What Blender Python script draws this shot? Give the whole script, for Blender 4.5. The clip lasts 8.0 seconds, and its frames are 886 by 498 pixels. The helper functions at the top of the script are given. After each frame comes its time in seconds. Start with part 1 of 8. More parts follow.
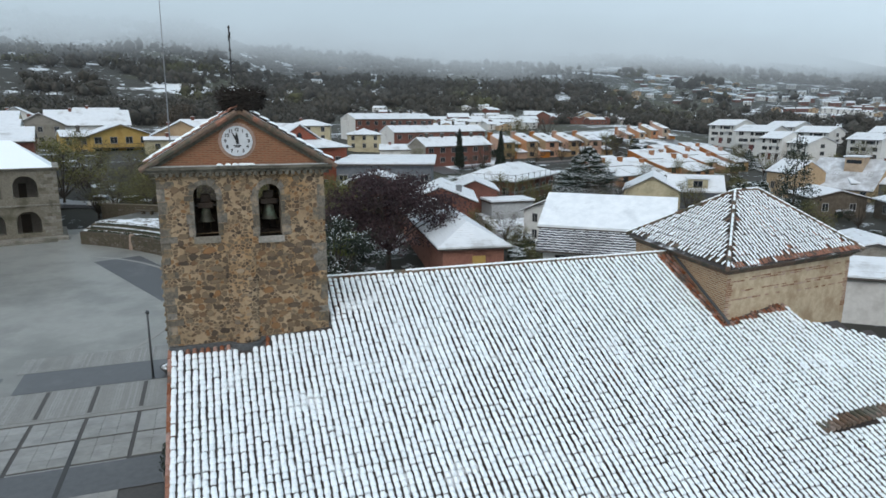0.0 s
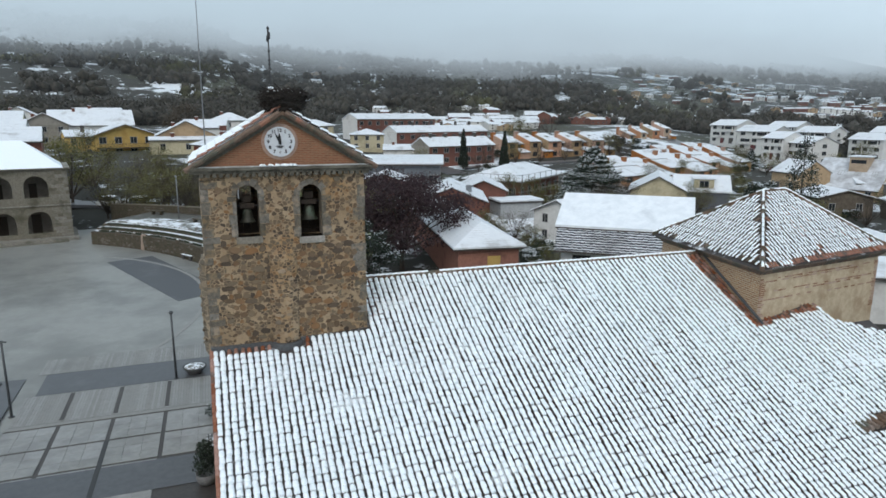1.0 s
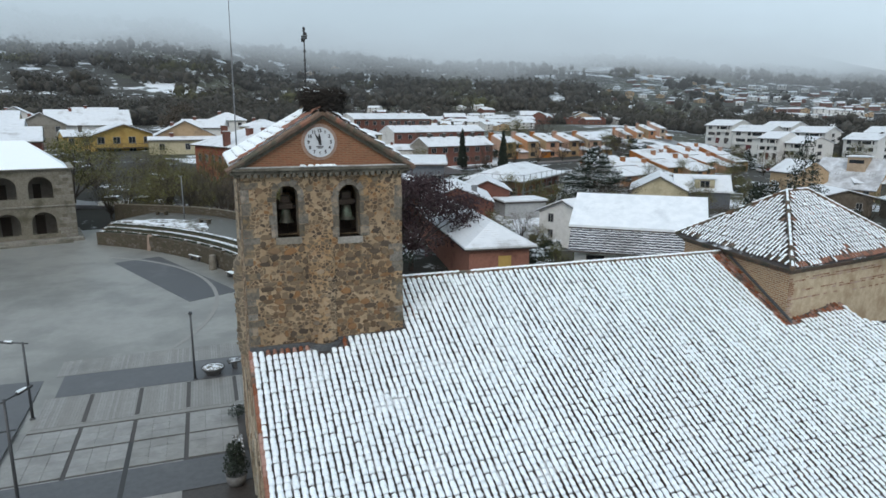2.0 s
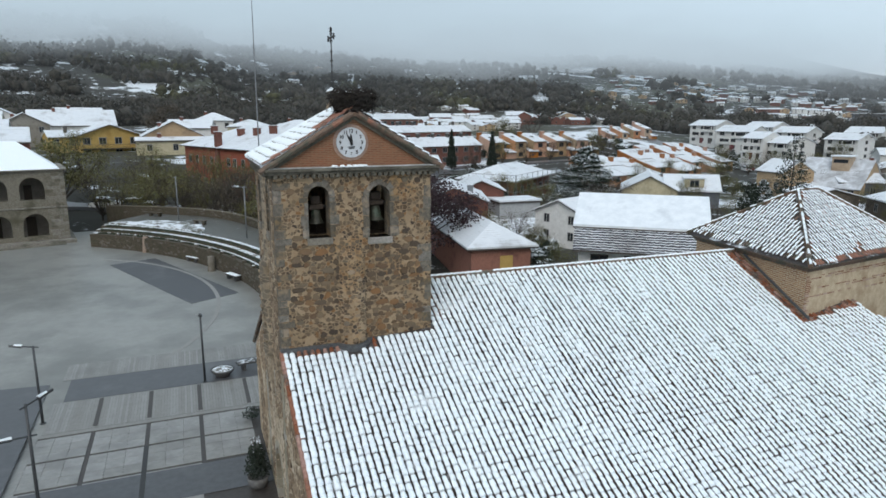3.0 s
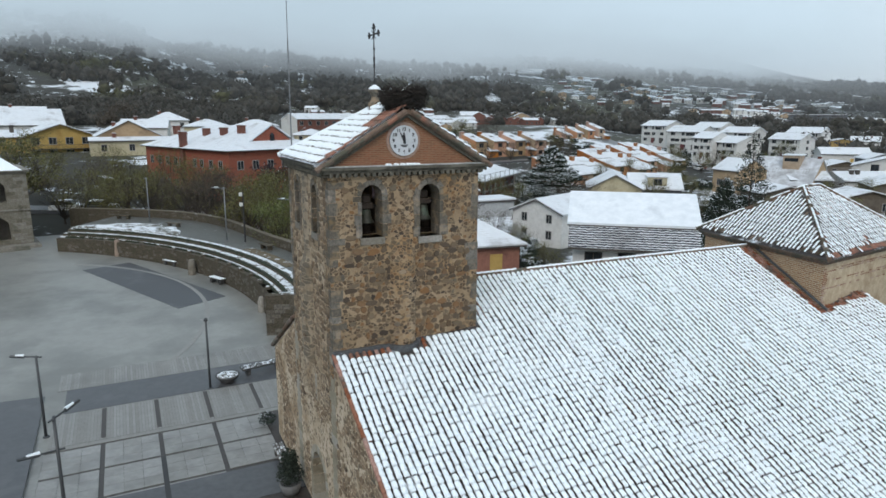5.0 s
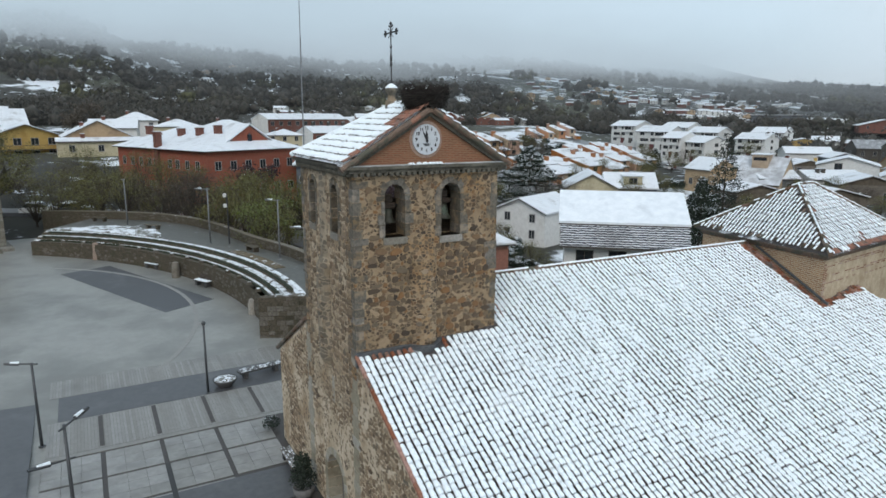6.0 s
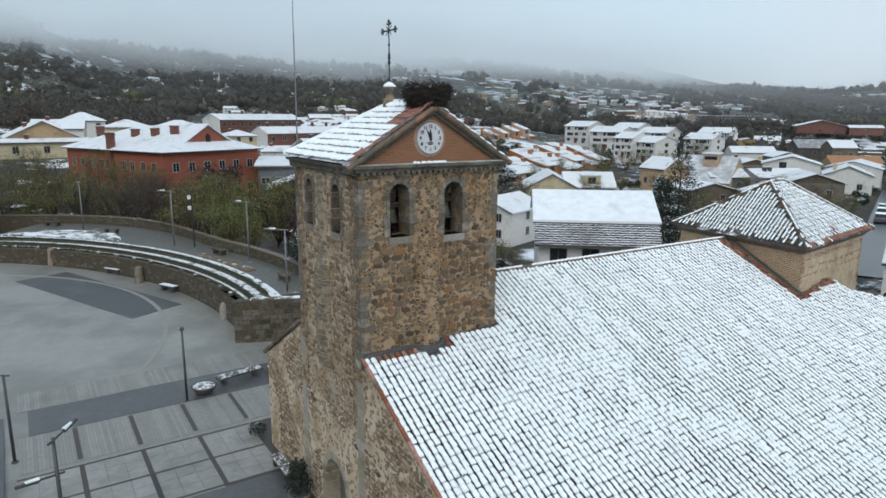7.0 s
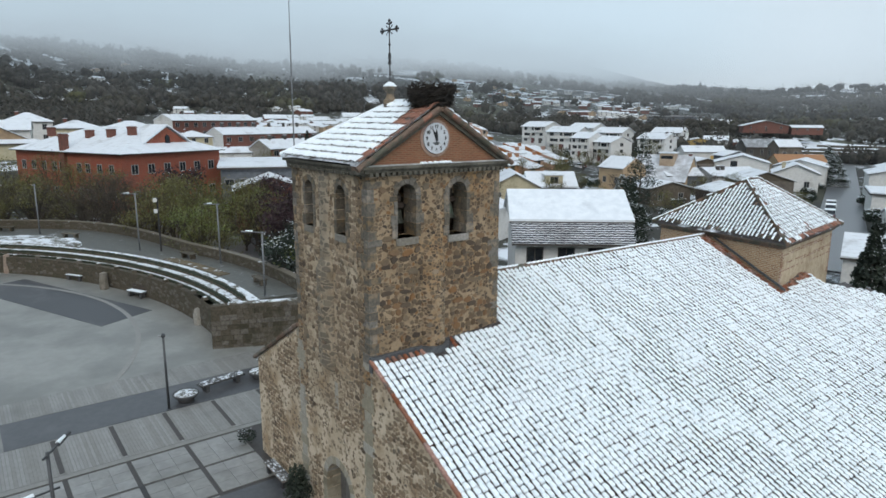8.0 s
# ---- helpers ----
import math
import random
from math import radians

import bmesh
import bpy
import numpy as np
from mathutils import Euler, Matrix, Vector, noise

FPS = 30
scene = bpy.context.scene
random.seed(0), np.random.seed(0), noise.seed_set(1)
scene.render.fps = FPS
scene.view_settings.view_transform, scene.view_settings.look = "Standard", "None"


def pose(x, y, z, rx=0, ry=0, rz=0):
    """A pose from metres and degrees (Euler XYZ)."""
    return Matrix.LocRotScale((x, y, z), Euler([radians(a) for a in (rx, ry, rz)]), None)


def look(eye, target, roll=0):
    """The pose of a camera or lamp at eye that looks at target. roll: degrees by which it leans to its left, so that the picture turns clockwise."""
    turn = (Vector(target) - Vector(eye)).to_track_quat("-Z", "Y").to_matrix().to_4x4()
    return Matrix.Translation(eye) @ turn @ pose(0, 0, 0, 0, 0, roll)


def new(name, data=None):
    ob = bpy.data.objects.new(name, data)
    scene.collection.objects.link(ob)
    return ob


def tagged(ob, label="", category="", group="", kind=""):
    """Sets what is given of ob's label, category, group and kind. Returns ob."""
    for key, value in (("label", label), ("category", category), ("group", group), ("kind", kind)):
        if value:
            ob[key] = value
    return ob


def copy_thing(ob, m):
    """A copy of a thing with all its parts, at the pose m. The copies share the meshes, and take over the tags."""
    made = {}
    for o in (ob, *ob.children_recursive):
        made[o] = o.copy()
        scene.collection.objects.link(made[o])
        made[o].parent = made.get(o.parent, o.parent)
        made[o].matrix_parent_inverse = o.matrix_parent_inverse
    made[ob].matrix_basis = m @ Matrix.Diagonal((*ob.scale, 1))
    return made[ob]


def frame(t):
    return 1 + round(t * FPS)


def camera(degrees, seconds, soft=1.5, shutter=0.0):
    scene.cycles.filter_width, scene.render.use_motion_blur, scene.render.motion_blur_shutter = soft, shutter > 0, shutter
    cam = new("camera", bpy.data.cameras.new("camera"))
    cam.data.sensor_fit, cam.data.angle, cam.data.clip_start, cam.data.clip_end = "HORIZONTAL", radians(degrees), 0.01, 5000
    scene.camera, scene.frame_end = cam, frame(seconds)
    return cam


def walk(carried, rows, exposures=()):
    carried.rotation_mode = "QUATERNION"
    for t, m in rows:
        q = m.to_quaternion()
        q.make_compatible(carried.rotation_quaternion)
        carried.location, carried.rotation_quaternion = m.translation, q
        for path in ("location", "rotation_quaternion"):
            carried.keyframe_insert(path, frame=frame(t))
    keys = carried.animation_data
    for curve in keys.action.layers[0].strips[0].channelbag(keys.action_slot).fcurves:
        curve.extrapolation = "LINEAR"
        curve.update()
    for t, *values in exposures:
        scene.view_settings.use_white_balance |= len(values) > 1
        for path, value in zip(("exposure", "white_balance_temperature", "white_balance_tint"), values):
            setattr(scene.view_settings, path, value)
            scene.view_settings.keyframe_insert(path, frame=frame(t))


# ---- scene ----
cam = camera(68.63, 8.0, soft=1.6)
# seconds, eye, heading, pitch, lean to the right
PATH = [
    (0.0, 1.895, -23.691, 15.871, -19.30, -11.68, -0.07),
    (0.5, 1.178, -23.472, 15.880, -19.46, -11.67, -0.07),
    (1.0, 0.437, -23.243, 15.893, -19.48, -11.68, -0.08),
    (1.5, -0.329, -22.987, 15.904, -19.67, -11.69, -0.11),
    (3.0, -2.712, -22.191, 15.910, -21.66, -11.66, -0.12),
    (3.5, -3.519, -21.853, 15.909, -22.66, -11.66, -0.16),
    (4.0, -4.309, -21.466, 15.892, -23.92, -11.65, -0.17),
    (4.5, -5.125, -21.093, 15.855, -25.08, -11.64, -0.21),
    (6.0, -7.572, -19.770, 15.764, -28.94, -11.59, -0.25),
    (6.5, -8.318, -19.287, 15.725, -31.05, -11.56, -0.27),
    (7.0, -9.029, -18.785, 15.686, -33.15, -11.51, -0.28),
    (7.5, -9.726, -18.265, 15.665, -35.19, -11.49, -0.27),
    (8.0, -10.424, -17.752, 15.661, -37.13, -11.45, -0.25),
]
walk(cam, [(t, pose(x, y, z, 90 + pitch, 0, yaw) @ pose(0, 0, 0, 0, 0, -lean)) for t, x, y, z, yaw, pitch, lean in PATH],
     exposures=[(0.0, 0.0), (8.0, 0.0)])

# ---- light: an overcast winter day ----
SUN_UP, SUN_ROUND = 42.0, 200.0
world = bpy.data.worlds.new("overcast")
scene.world = world
world.use_nodes = True
wn, wl = world.node_tree.nodes, world.node_tree.links
wn.clear()
sky = wn.new("ShaderNodeTexSky")
sky.sky_type, sky.sun_disc = "NISHITA", False
sky.sun_elevation, sky.sun_rotation = radians(SUN_UP), radians(SUN_ROUND)
sky.air_density, sky.dust_density = 1.0, 4.0
blue = wn.new("ShaderNodeBackground")
blue.inputs["Strength"].default_value = 0.05
wl.new(sky.outputs["Color"], blue.inputs["Color"])
cloud = wn.new("ShaderNodeBackground")
cloud.inputs["Color"].default_value = (0.72, 0.88, 1.0, 1)
cloud.inputs["Strength"].default_value = 0.73
both = wn.new("ShaderNodeAddShader")
wl.new(blue.outputs[0], both.inputs[0])
wl.new(cloud.outputs[0], both.inputs[1])
out = wn.new("ShaderNodeOutputWorld")
wl.new(both.outputs[0], out.inputs["Surface"])
sun = new("sun", bpy.data.lights.new("sun", "SUN"))
sun.data.energy, sun.data.angle, sun.data.color = 0.8, radians(35), (1.0, 0.985, 0.96)
sun.matrix_world = look((-62, -70, 85), (5, 5, 5))

# ---- materials ----


def node_mat(name):
    m = bpy.data.materials.new(name)
    m.use_nodes = True
    return m, m.node_tree.nodes, m.node_tree.links, m.node_tree.nodes["Principled BSDF"]


def noise_node(n, l, scale, detail=4.0, rough=0.6, stretch=None):
    geo = n.new("ShaderNodeNewGeometry")
    tex = n.new("ShaderNodeTexNoise")
    tex.inputs["Scale"].default_value, tex.inputs["Detail"].default_value, tex.inputs["Roughness"].default_value = scale, detail, rough
    src = geo.outputs["Position"]
    if stretch:
        mp = n.new("ShaderNodeMapping")
        mp.inputs["Scale"].default_value = stretch
        l.new(src, mp.inputs["Vector"])
        src = mp.outputs[0]
    l.new(src, tex.inputs["Vector"])
    return tex.outputs["Fac"]


def ramp(n, l, fac, lo, hi):
    r = n.new("ShaderNodeMapRange")
    r.interpolation_type = "SMOOTHSTEP"
    l.new(fac, r.inputs["Value"])
    r.inputs["From Min"].default_value, r.inputs["From Max"].default_value = lo, hi
    return r.outputs["Result"]


def mix(n, l, fac, a, b, blend="MIX"):
    m = n.new("ShaderNodeMix")
    m.data_type, m.blend_type = "RGBA", blend
    for sock, v in ((m.inputs["Factor"], fac), (m.inputs[6], a), (m.inputs[7], b)):
        if isinstance(v, tuple):
            sock.default_value = (*v, 1)
        elif isinstance(v, (int, float)):
            sock.default_value = v
        else:
            l.new(v, sock)
    return m.outputs[2]


def surface(name, c1, c2, scale=6.0, rough=0.75, bump=0.2, stain=None, stain_scale=0.5, stain_at=(0.5, 0.7), vary="", palette=(), amount=0.4, metal=0.0, stretch=None, depth=0.02):
    """A weathered surface: two tones at a fine scale, stains at a large one, and a difference from piece to piece."""
    m, n, l, p = node_mat(name)
    fine = noise_node(n, l, scale, 6, 0.65, stretch)
    col = mix(n, l, ramp(n, l, fine, 0.32, 0.68), c1, c2)
    if stain:
        col = mix(n, l, ramp(n, l, noise_node(n, l, stain_scale, 5, 0.6), *stain_at), col, stain)
    if vary:
        if vary == "object":
            r = n.new("ShaderNodeObjectInfo").outputs["Random"]
        else:
            r = n.new("ShaderNodeNewGeometry").outputs["Random Per Island"]
        k = n.new("ShaderNodeMapRange")
        l.new(r, k.inputs["Value"])
        k.inputs["To Min"].default_value, k.inputs["To Max"].default_value = 1 - amount, 1 + amount
        hsv = n.new("ShaderNodeHueSaturation")
        l.new(k.outputs[0], hsv.inputs["Value"])
        h = n.new("ShaderNodeMapRange")
        l.new(r, h.inputs["Value"])
        h.inputs["To Min"].default_value, h.inputs["To Max"].default_value = 1.2, 0.6
        l.new(h.outputs[0], hsv.inputs["Saturation"])
        l.new(col, hsv.inputs["Color"])
        col = hsv.outputs[0]
        if palette:
            cr = n.new("ShaderNodeValToRGB")
            while len(cr.color_ramp.elements) < len(palette):
                cr.color_ramp.elements.new(0.5)
            for i, (e, c) in enumerate(zip(cr.color_ramp.elements, palette)):
                e.position, e.color = i / (len(palette) - 1), (*c, 1)
            l.new(r, cr.inputs[0])
            grain = mix(n, l, fine, (0.72, 0.72, 0.72), (1.25, 1.25, 1.25))
            col = mix(n, l, 1.0, cr.outputs[0], grain, "MULTIPLY")
    l.new(col, p.inputs["Base Color"])
    rr = n.new("ShaderNodeMapRange")
    l.new(fine, rr.inputs["Value"])
    rr.inputs["To Min"].default_value, rr.inputs["To Max"].default_value = max(0.03, rough - 0.12), min(1, rough + 0.12)
    l.new(rr.outputs[0], p.inputs["Roughness"])
    p.inputs["Metallic"].default_value = metal
    if bump:
        b = n.new("ShaderNodeBump")
        b.inputs["Strength"].default_value, b.inputs["Distance"].default_value = bump, depth
        l.new(fine, b.inputs["Height"])
        l.new(b.outputs[0], p.inputs["Normal"])
    return m


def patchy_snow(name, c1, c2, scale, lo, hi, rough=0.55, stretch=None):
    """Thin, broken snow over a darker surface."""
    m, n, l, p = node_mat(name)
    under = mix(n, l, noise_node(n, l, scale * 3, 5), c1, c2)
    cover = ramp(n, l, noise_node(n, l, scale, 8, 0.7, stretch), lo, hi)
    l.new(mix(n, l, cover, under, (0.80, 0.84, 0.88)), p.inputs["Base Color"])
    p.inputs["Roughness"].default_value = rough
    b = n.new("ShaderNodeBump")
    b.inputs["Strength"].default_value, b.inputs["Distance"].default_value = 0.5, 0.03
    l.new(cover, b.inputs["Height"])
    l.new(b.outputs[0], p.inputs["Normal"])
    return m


def brick_mat(name, c1, c2, mortar, width=0.25, row=0.065, turn=(90, 0, 0), gap=0.012, stain=None):
    m, n, l, p = node_mat(name)
    geo = n.new("ShaderNodeNewGeometry")
    mp = n.new("ShaderNodeMapping")
    mp.inputs["Rotation"].default_value = [radians(a) for a in turn]
    l.new(geo.outputs["Position"], mp.inputs["Vector"])
    tex = n.new("ShaderNodeTexBrick")
    l.new(mp.outputs[0], tex.inputs["Vector"])
    tex.inputs["Color1"].default_value, tex.inputs["Color2"].default_value, tex.inputs["Mortar"].default_value = (*c1, 1), (*c2, 1), (*mortar, 1)
    tex.inputs["Scale"].default_value = 1
    tex.inputs["Brick Width"].default_value, tex.inputs["Row Height"].default_value, tex.inputs["Mortar Size"].default_value = width, row, gap
    col = mix(n, l, ramp(n, l, noise_node(n, l, 1.3, 6), 0.5, 0.95), tex.outputs["Color"], stain or mortar)
    col = mix(n, l, 0.5, col, mix(n, l, noise_node(n, l, 25, 4), (0.3, 0.3, 0.3), (0.9, 0.9, 0.9)), "OVERLAY")
    l.new(col, p.inputs["Base Color"])
    p.inputs["Roughness"].default_value = 0.85
    b = n.new("ShaderNodeBump")
    b.inputs["Strength"].default_value, b.inputs["Distance"].default_value, b.invert = 0.6, 0.015, True
    l.new(tex.outputs["Fac"], b.inputs["Height"])
    l.new(b.outputs[0], p.inputs["Normal"])
    return m


def masonry(name, mortar, palette, scale=4.6, share=0.6, squash=1.5, stain=None, edge=(0.05, 0.11)):
    """Small rubble in lime mortar, too fine to lay stone by stone."""
    m, n, l, p = node_mat(name)
    geo = n.new("ShaderNodeNewGeometry")
    warp_noise = n.new("ShaderNodeTexNoise")
    warp_noise.inputs["Scale"].default_value, warp_noise.inputs["Detail"].default_value = 3.0, 3.0
    l.new(geo.outputs["Position"], warp_noise.inputs["Vector"])
    add = n.new("ShaderNodeVectorMath")
    add.operation = "MULTIPLY_ADD"
    l.new(warp_noise.outputs["Color"], add.inputs[0])
    add.inputs[1].default_value = (0.16, 0.16, 0.16)
    l.new(geo.outputs["Position"], add.inputs[2])
    mp = n.new("ShaderNodeMapping")
    mp.inputs["Scale"].default_value = (1, 1, squash)
    l.new(add.outputs[0], mp.inputs["Vector"])
    cell, rim = n.new("ShaderNodeTexVoronoi"), n.new("ShaderNodeTexVoronoi")
    rim.feature = "DISTANCE_TO_EDGE"
    for v in (cell, rim):
        v.inputs["Scale"].default_value = scale
        l.new(mp.outputs[0], v.inputs["Vector"])
    sep = n.new("ShaderNodeSeparateColor")
    l.new(cell.outputs["Color"], sep.inputs[0])
    there = ramp(n, l, sep.outputs[0], 1 - share - 0.02, 1 - share + 0.02)
    body = ramp(n, l, rim.outputs["Distance"], *edge)
    both_in = n.new("ShaderNodeMath")
    both_in.operation = "MULTIPLY"
    l.new(there, both_in.inputs[0])
    l.new(body, both_in.inputs[1])
    cr = n.new("ShaderNodeValToRGB")
    while len(cr.color_ramp.elements) < len(palette):
        cr.color_ramp.elements.new(0.5)
    for i, (e, c) in enumerate(zip(cr.color_ramp.elements, palette)):
        e.position, e.color = i / (len(palette) - 1), (*c, 1)
    l.new(sep.outputs[1], cr.inputs[0])
    fine = noise_node(n, l, 14, 6, 0.65)
    base = mix(n, l, ramp(n, l, noise_node(n, l, 0.9, 6, 0.6), 0.35, 0.65), mortar[0], mortar[1])
    if stain:
        base = mix(n, l, ramp(n, l, noise_node(n, l, 0.5, 5, 0.6), 0.5, 0.68), base, stain)
    col = mix(n, l, both_in.outputs[0], base, cr.outputs[0])
    col = mix(n, l, 1.0, col, mix(n, l, fine, (0.7, 0.7, 0.7), (1.25, 1.25, 1.25)), "MULTIPLY")
    l.new(col, p.inputs["Base Color"])
    p.inputs["Roughness"].default_value = 0.88
    hgt = mix(n, l, 0.35, both_in.outputs[0], fine)
    b = n.new("ShaderNodeBump")
    b.inputs["Strength"].default_value, b.inputs["Distance"].default_value = 0.7, 0.03
    l.new(hgt, b.inputs["Height"])
    l.new(b.outputs[0], p.inputs["Normal"])
    return m


SNOW_DULL = surface("settled_roof_snow", (0.70, 0.745, 0.785), (0.80, 0.84, 0.875), 1.4, 0.7, 0.3, stain=(0.62, 0.66, 0.70), stain_scale=0.6, stain_at=(0.55, 0.75), depth=0.03)
SNOW = surface("snow", (0.85, 0.915, 0.95), (0.89, 0.945, 0.975), 9, 0.6, 0.35, depth=0.03)


def lined_snow(name, rows, dark=(0.42, 0.42, 0.42), width=(0.80, 1.0), spots=(0.46, 0.72), uneven=1.2):
    """Thin snow on a far tiled roof: the tile rows still show."""
    m, n, l, p = node_mat(name)
    geo = n.new("ShaderNodeNewGeometry")
    wave = n.new("ShaderNodeTexWave")
    wave.bands_direction = "Z"
    wave.inputs["Scale"].default_value, wave.inputs["Distortion"].default_value, wave.inputs["Detail"].default_value, wave.inputs["Detail Scale"].default_value = rows, uneven, 3.0, 2.0
    l.new(geo.outputs["Position"], wave.inputs["Vector"])
    line = ramp(n, l, wave.outputs["Fac"], *width)
    where = ramp(n, l, noise_node(n, l, 0.8, 6, 0.65), *spots)
    k = n.new("ShaderNodeMath")
    k.operation = "MULTIPLY"
    l.new(line, k.inputs[0])
    l.new(where, k.inputs[1])
    white = mix(n, l, noise_node(n, l, 1.2, 6, 0.6), (0.60, 0.635, 0.67), (0.78, 0.81, 0.84))
    white = mix(n, l, ramp(n, l, noise_node(n, l, 0.35, 6, 0.6), 0.54, 0.74), white, (0.44, 0.45, 0.46))
    l.new(mix(n, l, k.outputs[0], white, dark), p.inputs["Base Color"])
    p.inputs["Roughness"].default_value = 0.65
    b = n.new("ShaderNodeBump")
    b.inputs["Strength"].default_value, b.inputs["Distance"].default_value, b.invert = 0.5, 0.03, True
    l.new(k.outputs[0], b.inputs["Height"])
    l.new(b.outputs[0], p.inputs["Normal"])
    return m


SNOW_FAR = lined_snow("snow_on_far_roofs", 1.6)
SNOW_LINED = lined_snow("snow_on_tile_rows", 2.1)
TILE = surface("fired_clay_tile", (0.22, 0.075, 0.04), (0.34, 0.14, 0.075), 14, 0.75, 0.3, stain=(0.12, 0.09, 0.07), stain_scale=2.2, stain_at=(0.48, 0.66), vary="island", amount=0.35)
# body of snow-capped tiles: shade on the flanks is put into this dark colour
TILE_DARK = surface("shade_dark_tile", (0.05, 0.038, 0.032), (0.10, 0.072, 0.058), 9, 0.7, 0.3, stain=(0.14, 0.075, 0.045), stain_scale=0.8, stain_at=(0.58, 0.7), vary="island", amount=0.4)
TILE_OLD = surface("lichened_clay_tile", (0.12, 0.075, 0.05), (0.20, 0.13, 0.09), 12, 0.85, 0.4, stain=(0.09, 0.085, 0.06), stain_scale=1.7, stain_at=(0.45, 0.6), vary="island", amount=0.4)
# channel bed: the shade between tile columns is painted in as near-black
CHANNEL = patchy_snow("shade_dark_channel", (0.030, 0.026, 0.025), (0.065, 0.052, 0.047), 0.9, 0.54, 0.66)
CHANNEL_SNOW = patchy_snow("snow_filled_channel", (0.05, 0.042, 0.038), (0.10, 0.08, 0.07), 1.3, 0.36, 0.52)
WARM = ((0.050, 0.036, 0.026), (0.115, 0.082, 0.052), (0.19, 0.138, 0.085), (0.098, 0.062, 0.034), (0.155, 0.110, 0.068), (0.15, 0.12, 0.082), (0.23, 0.12, 0.05), (0.10, 0.072, 0.048), (0.062, 0.045, 0.032), (0.17, 0.125, 0.08))
DULL = ((0.085, 0.060, 0.040), (0.30, 0.225, 0.15), (0.18, 0.128, 0.082), (0.38, 0.30, 0.21), (0.12, 0.086, 0.056), (0.34, 0.265, 0.18), (0.21, 0.148, 0.095), (0.15, 0.125, 0.095))
COOL = ((0.12, 0.10, 0.075), (0.20, 0.17, 0.13), (0.16, 0.135, 0.10), (0.22, 0.185, 0.135), (0.13, 0.115, 0.09))
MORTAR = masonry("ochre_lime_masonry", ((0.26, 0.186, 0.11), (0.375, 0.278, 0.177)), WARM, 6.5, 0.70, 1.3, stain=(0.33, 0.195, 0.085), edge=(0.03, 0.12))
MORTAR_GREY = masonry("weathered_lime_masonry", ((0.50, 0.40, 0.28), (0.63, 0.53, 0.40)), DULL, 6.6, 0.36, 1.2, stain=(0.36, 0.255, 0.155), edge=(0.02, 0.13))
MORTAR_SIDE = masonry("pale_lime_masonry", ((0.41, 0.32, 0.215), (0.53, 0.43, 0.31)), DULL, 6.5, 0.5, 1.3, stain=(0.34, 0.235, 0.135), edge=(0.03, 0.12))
SHAFT_STONE = masonry("grey_shaft_masonry", ((0.30, 0.24, 0.168), (0.39, 0.32, 0.232)), COOL, 2.6, 0.75, 2.2, stain=(0.18, 0.14, 0.09))
RUBBLE = surface("rubble_stone", (0.13, 0.085, 0.05), (0.27, 0.19, 0.12), 9, 0.85, 0.6, vary="object", palette=WARM, depth=0.02)
RUBBLE_JOINED = surface("rubble_stone_far", (0.12, 0.085, 0.055), (0.25, 0.18, 0.12), 9, 0.85, 0.6, vary="island", palette=WARM, depth=0.02)
RUBBLE_DULL = surface("weathered_rubble", (0.13, 0.1, 0.07), (0.27, 0.2, 0.14), 9, 0.85, 0.6, vary="object", palette=DULL, depth=0.02)
RUBBLE_DULL_JOINED = surface("weathered_rubble_far", (0.13, 0.1, 0.07), (0.27, 0.2, 0.14), 9, 0.85, 0.6, vary="island", palette=DULL, depth=0.02)
ASHLAR = surface("grey_granite", (0.090, 0.080, 0.062), (0.175, 0.152, 0.118), 9, 0.9, 0.7, stain=(0.25, 0.185, 0.115), stain_scale=2.4, stain_at=(0.50, 0.62), vary="object", amount=0.28)
CORNICE_STONE = surface("mossy_cornice_stone", (0.065, 0.06, 0.046), (0.125, 0.115, 0.09), 9, 0.9, 0.5, stain=(0.16, 0.15, 0.12), stain_scale=1.3, stain_at=(0.52, 0.68))
PALE_STRIP = surface("pale_weathered_quoin", (0.29, 0.265, 0.205), (0.38, 0.345, 0.27), 6, 0.9, 0.4, stain=(0.23, 0.20, 0.15), stain_scale=0.9, stain_at=(0.5, 0.7), vary="object", amount=0.15)
GRANITE = surface("pale_granite_blocks", (0.19, 0.175, 0.145), (0.30, 0.275, 0.235), 10, 0.85, 0.5, stain=(0.17, 0.15, 0.12), stain_scale=0.8, stain_at=(0.5, 0.7), vary="object", amount=0.25)
HALL_STONE = surface("mossy_hall_granite", (0.135, 0.122, 0.095), (0.225, 0.205, 0.16), 7, 0.85, 0.5, stain=(0.09, 0.085, 0.055), stain_scale=0.5, stain_at=(0.48, 0.66), vary="object", amount=0.3)
DRY_STONE = surface("dark_wall_stone", (0.056, 0.047, 0.033), (0.125, 0.106, 0.076), 7, 0.9, 0.6, stain=(0.07, 0.065, 0.04), stain_scale=1.0, vary="object", amount=0.35)
GABLE_BRICK = brick_mat("thin_red_brick", (0.25, 0.075, 0.036), (0.145, 0.045, 0.025), (0.24, 0.14, 0.08), 0.27, 0.062, (90, 0, 0), 0.02, stain=(0.24, 0.085, 0.045))
DRUM_BRICK = brick_mat("ochre_brick", (0.33, 0.195, 0.105), (0.22, 0.115, 0.062), (0.42, 0.35, 0.245), 0.30, 0.092, (90, 90, 0), 0.014, stain=(0.24, 0.17, 0.10))
DRUM_PLASTER = surface("worn_ochre_plaster", (0.40, 0.315, 0.21), (0.52, 0.43, 0.305), 3.5, 0.9, 0.5, stain=(0.34, 0.25, 0.16), stain_scale=0.9, stain_at=(0.5, 0.68), depth=0.03)
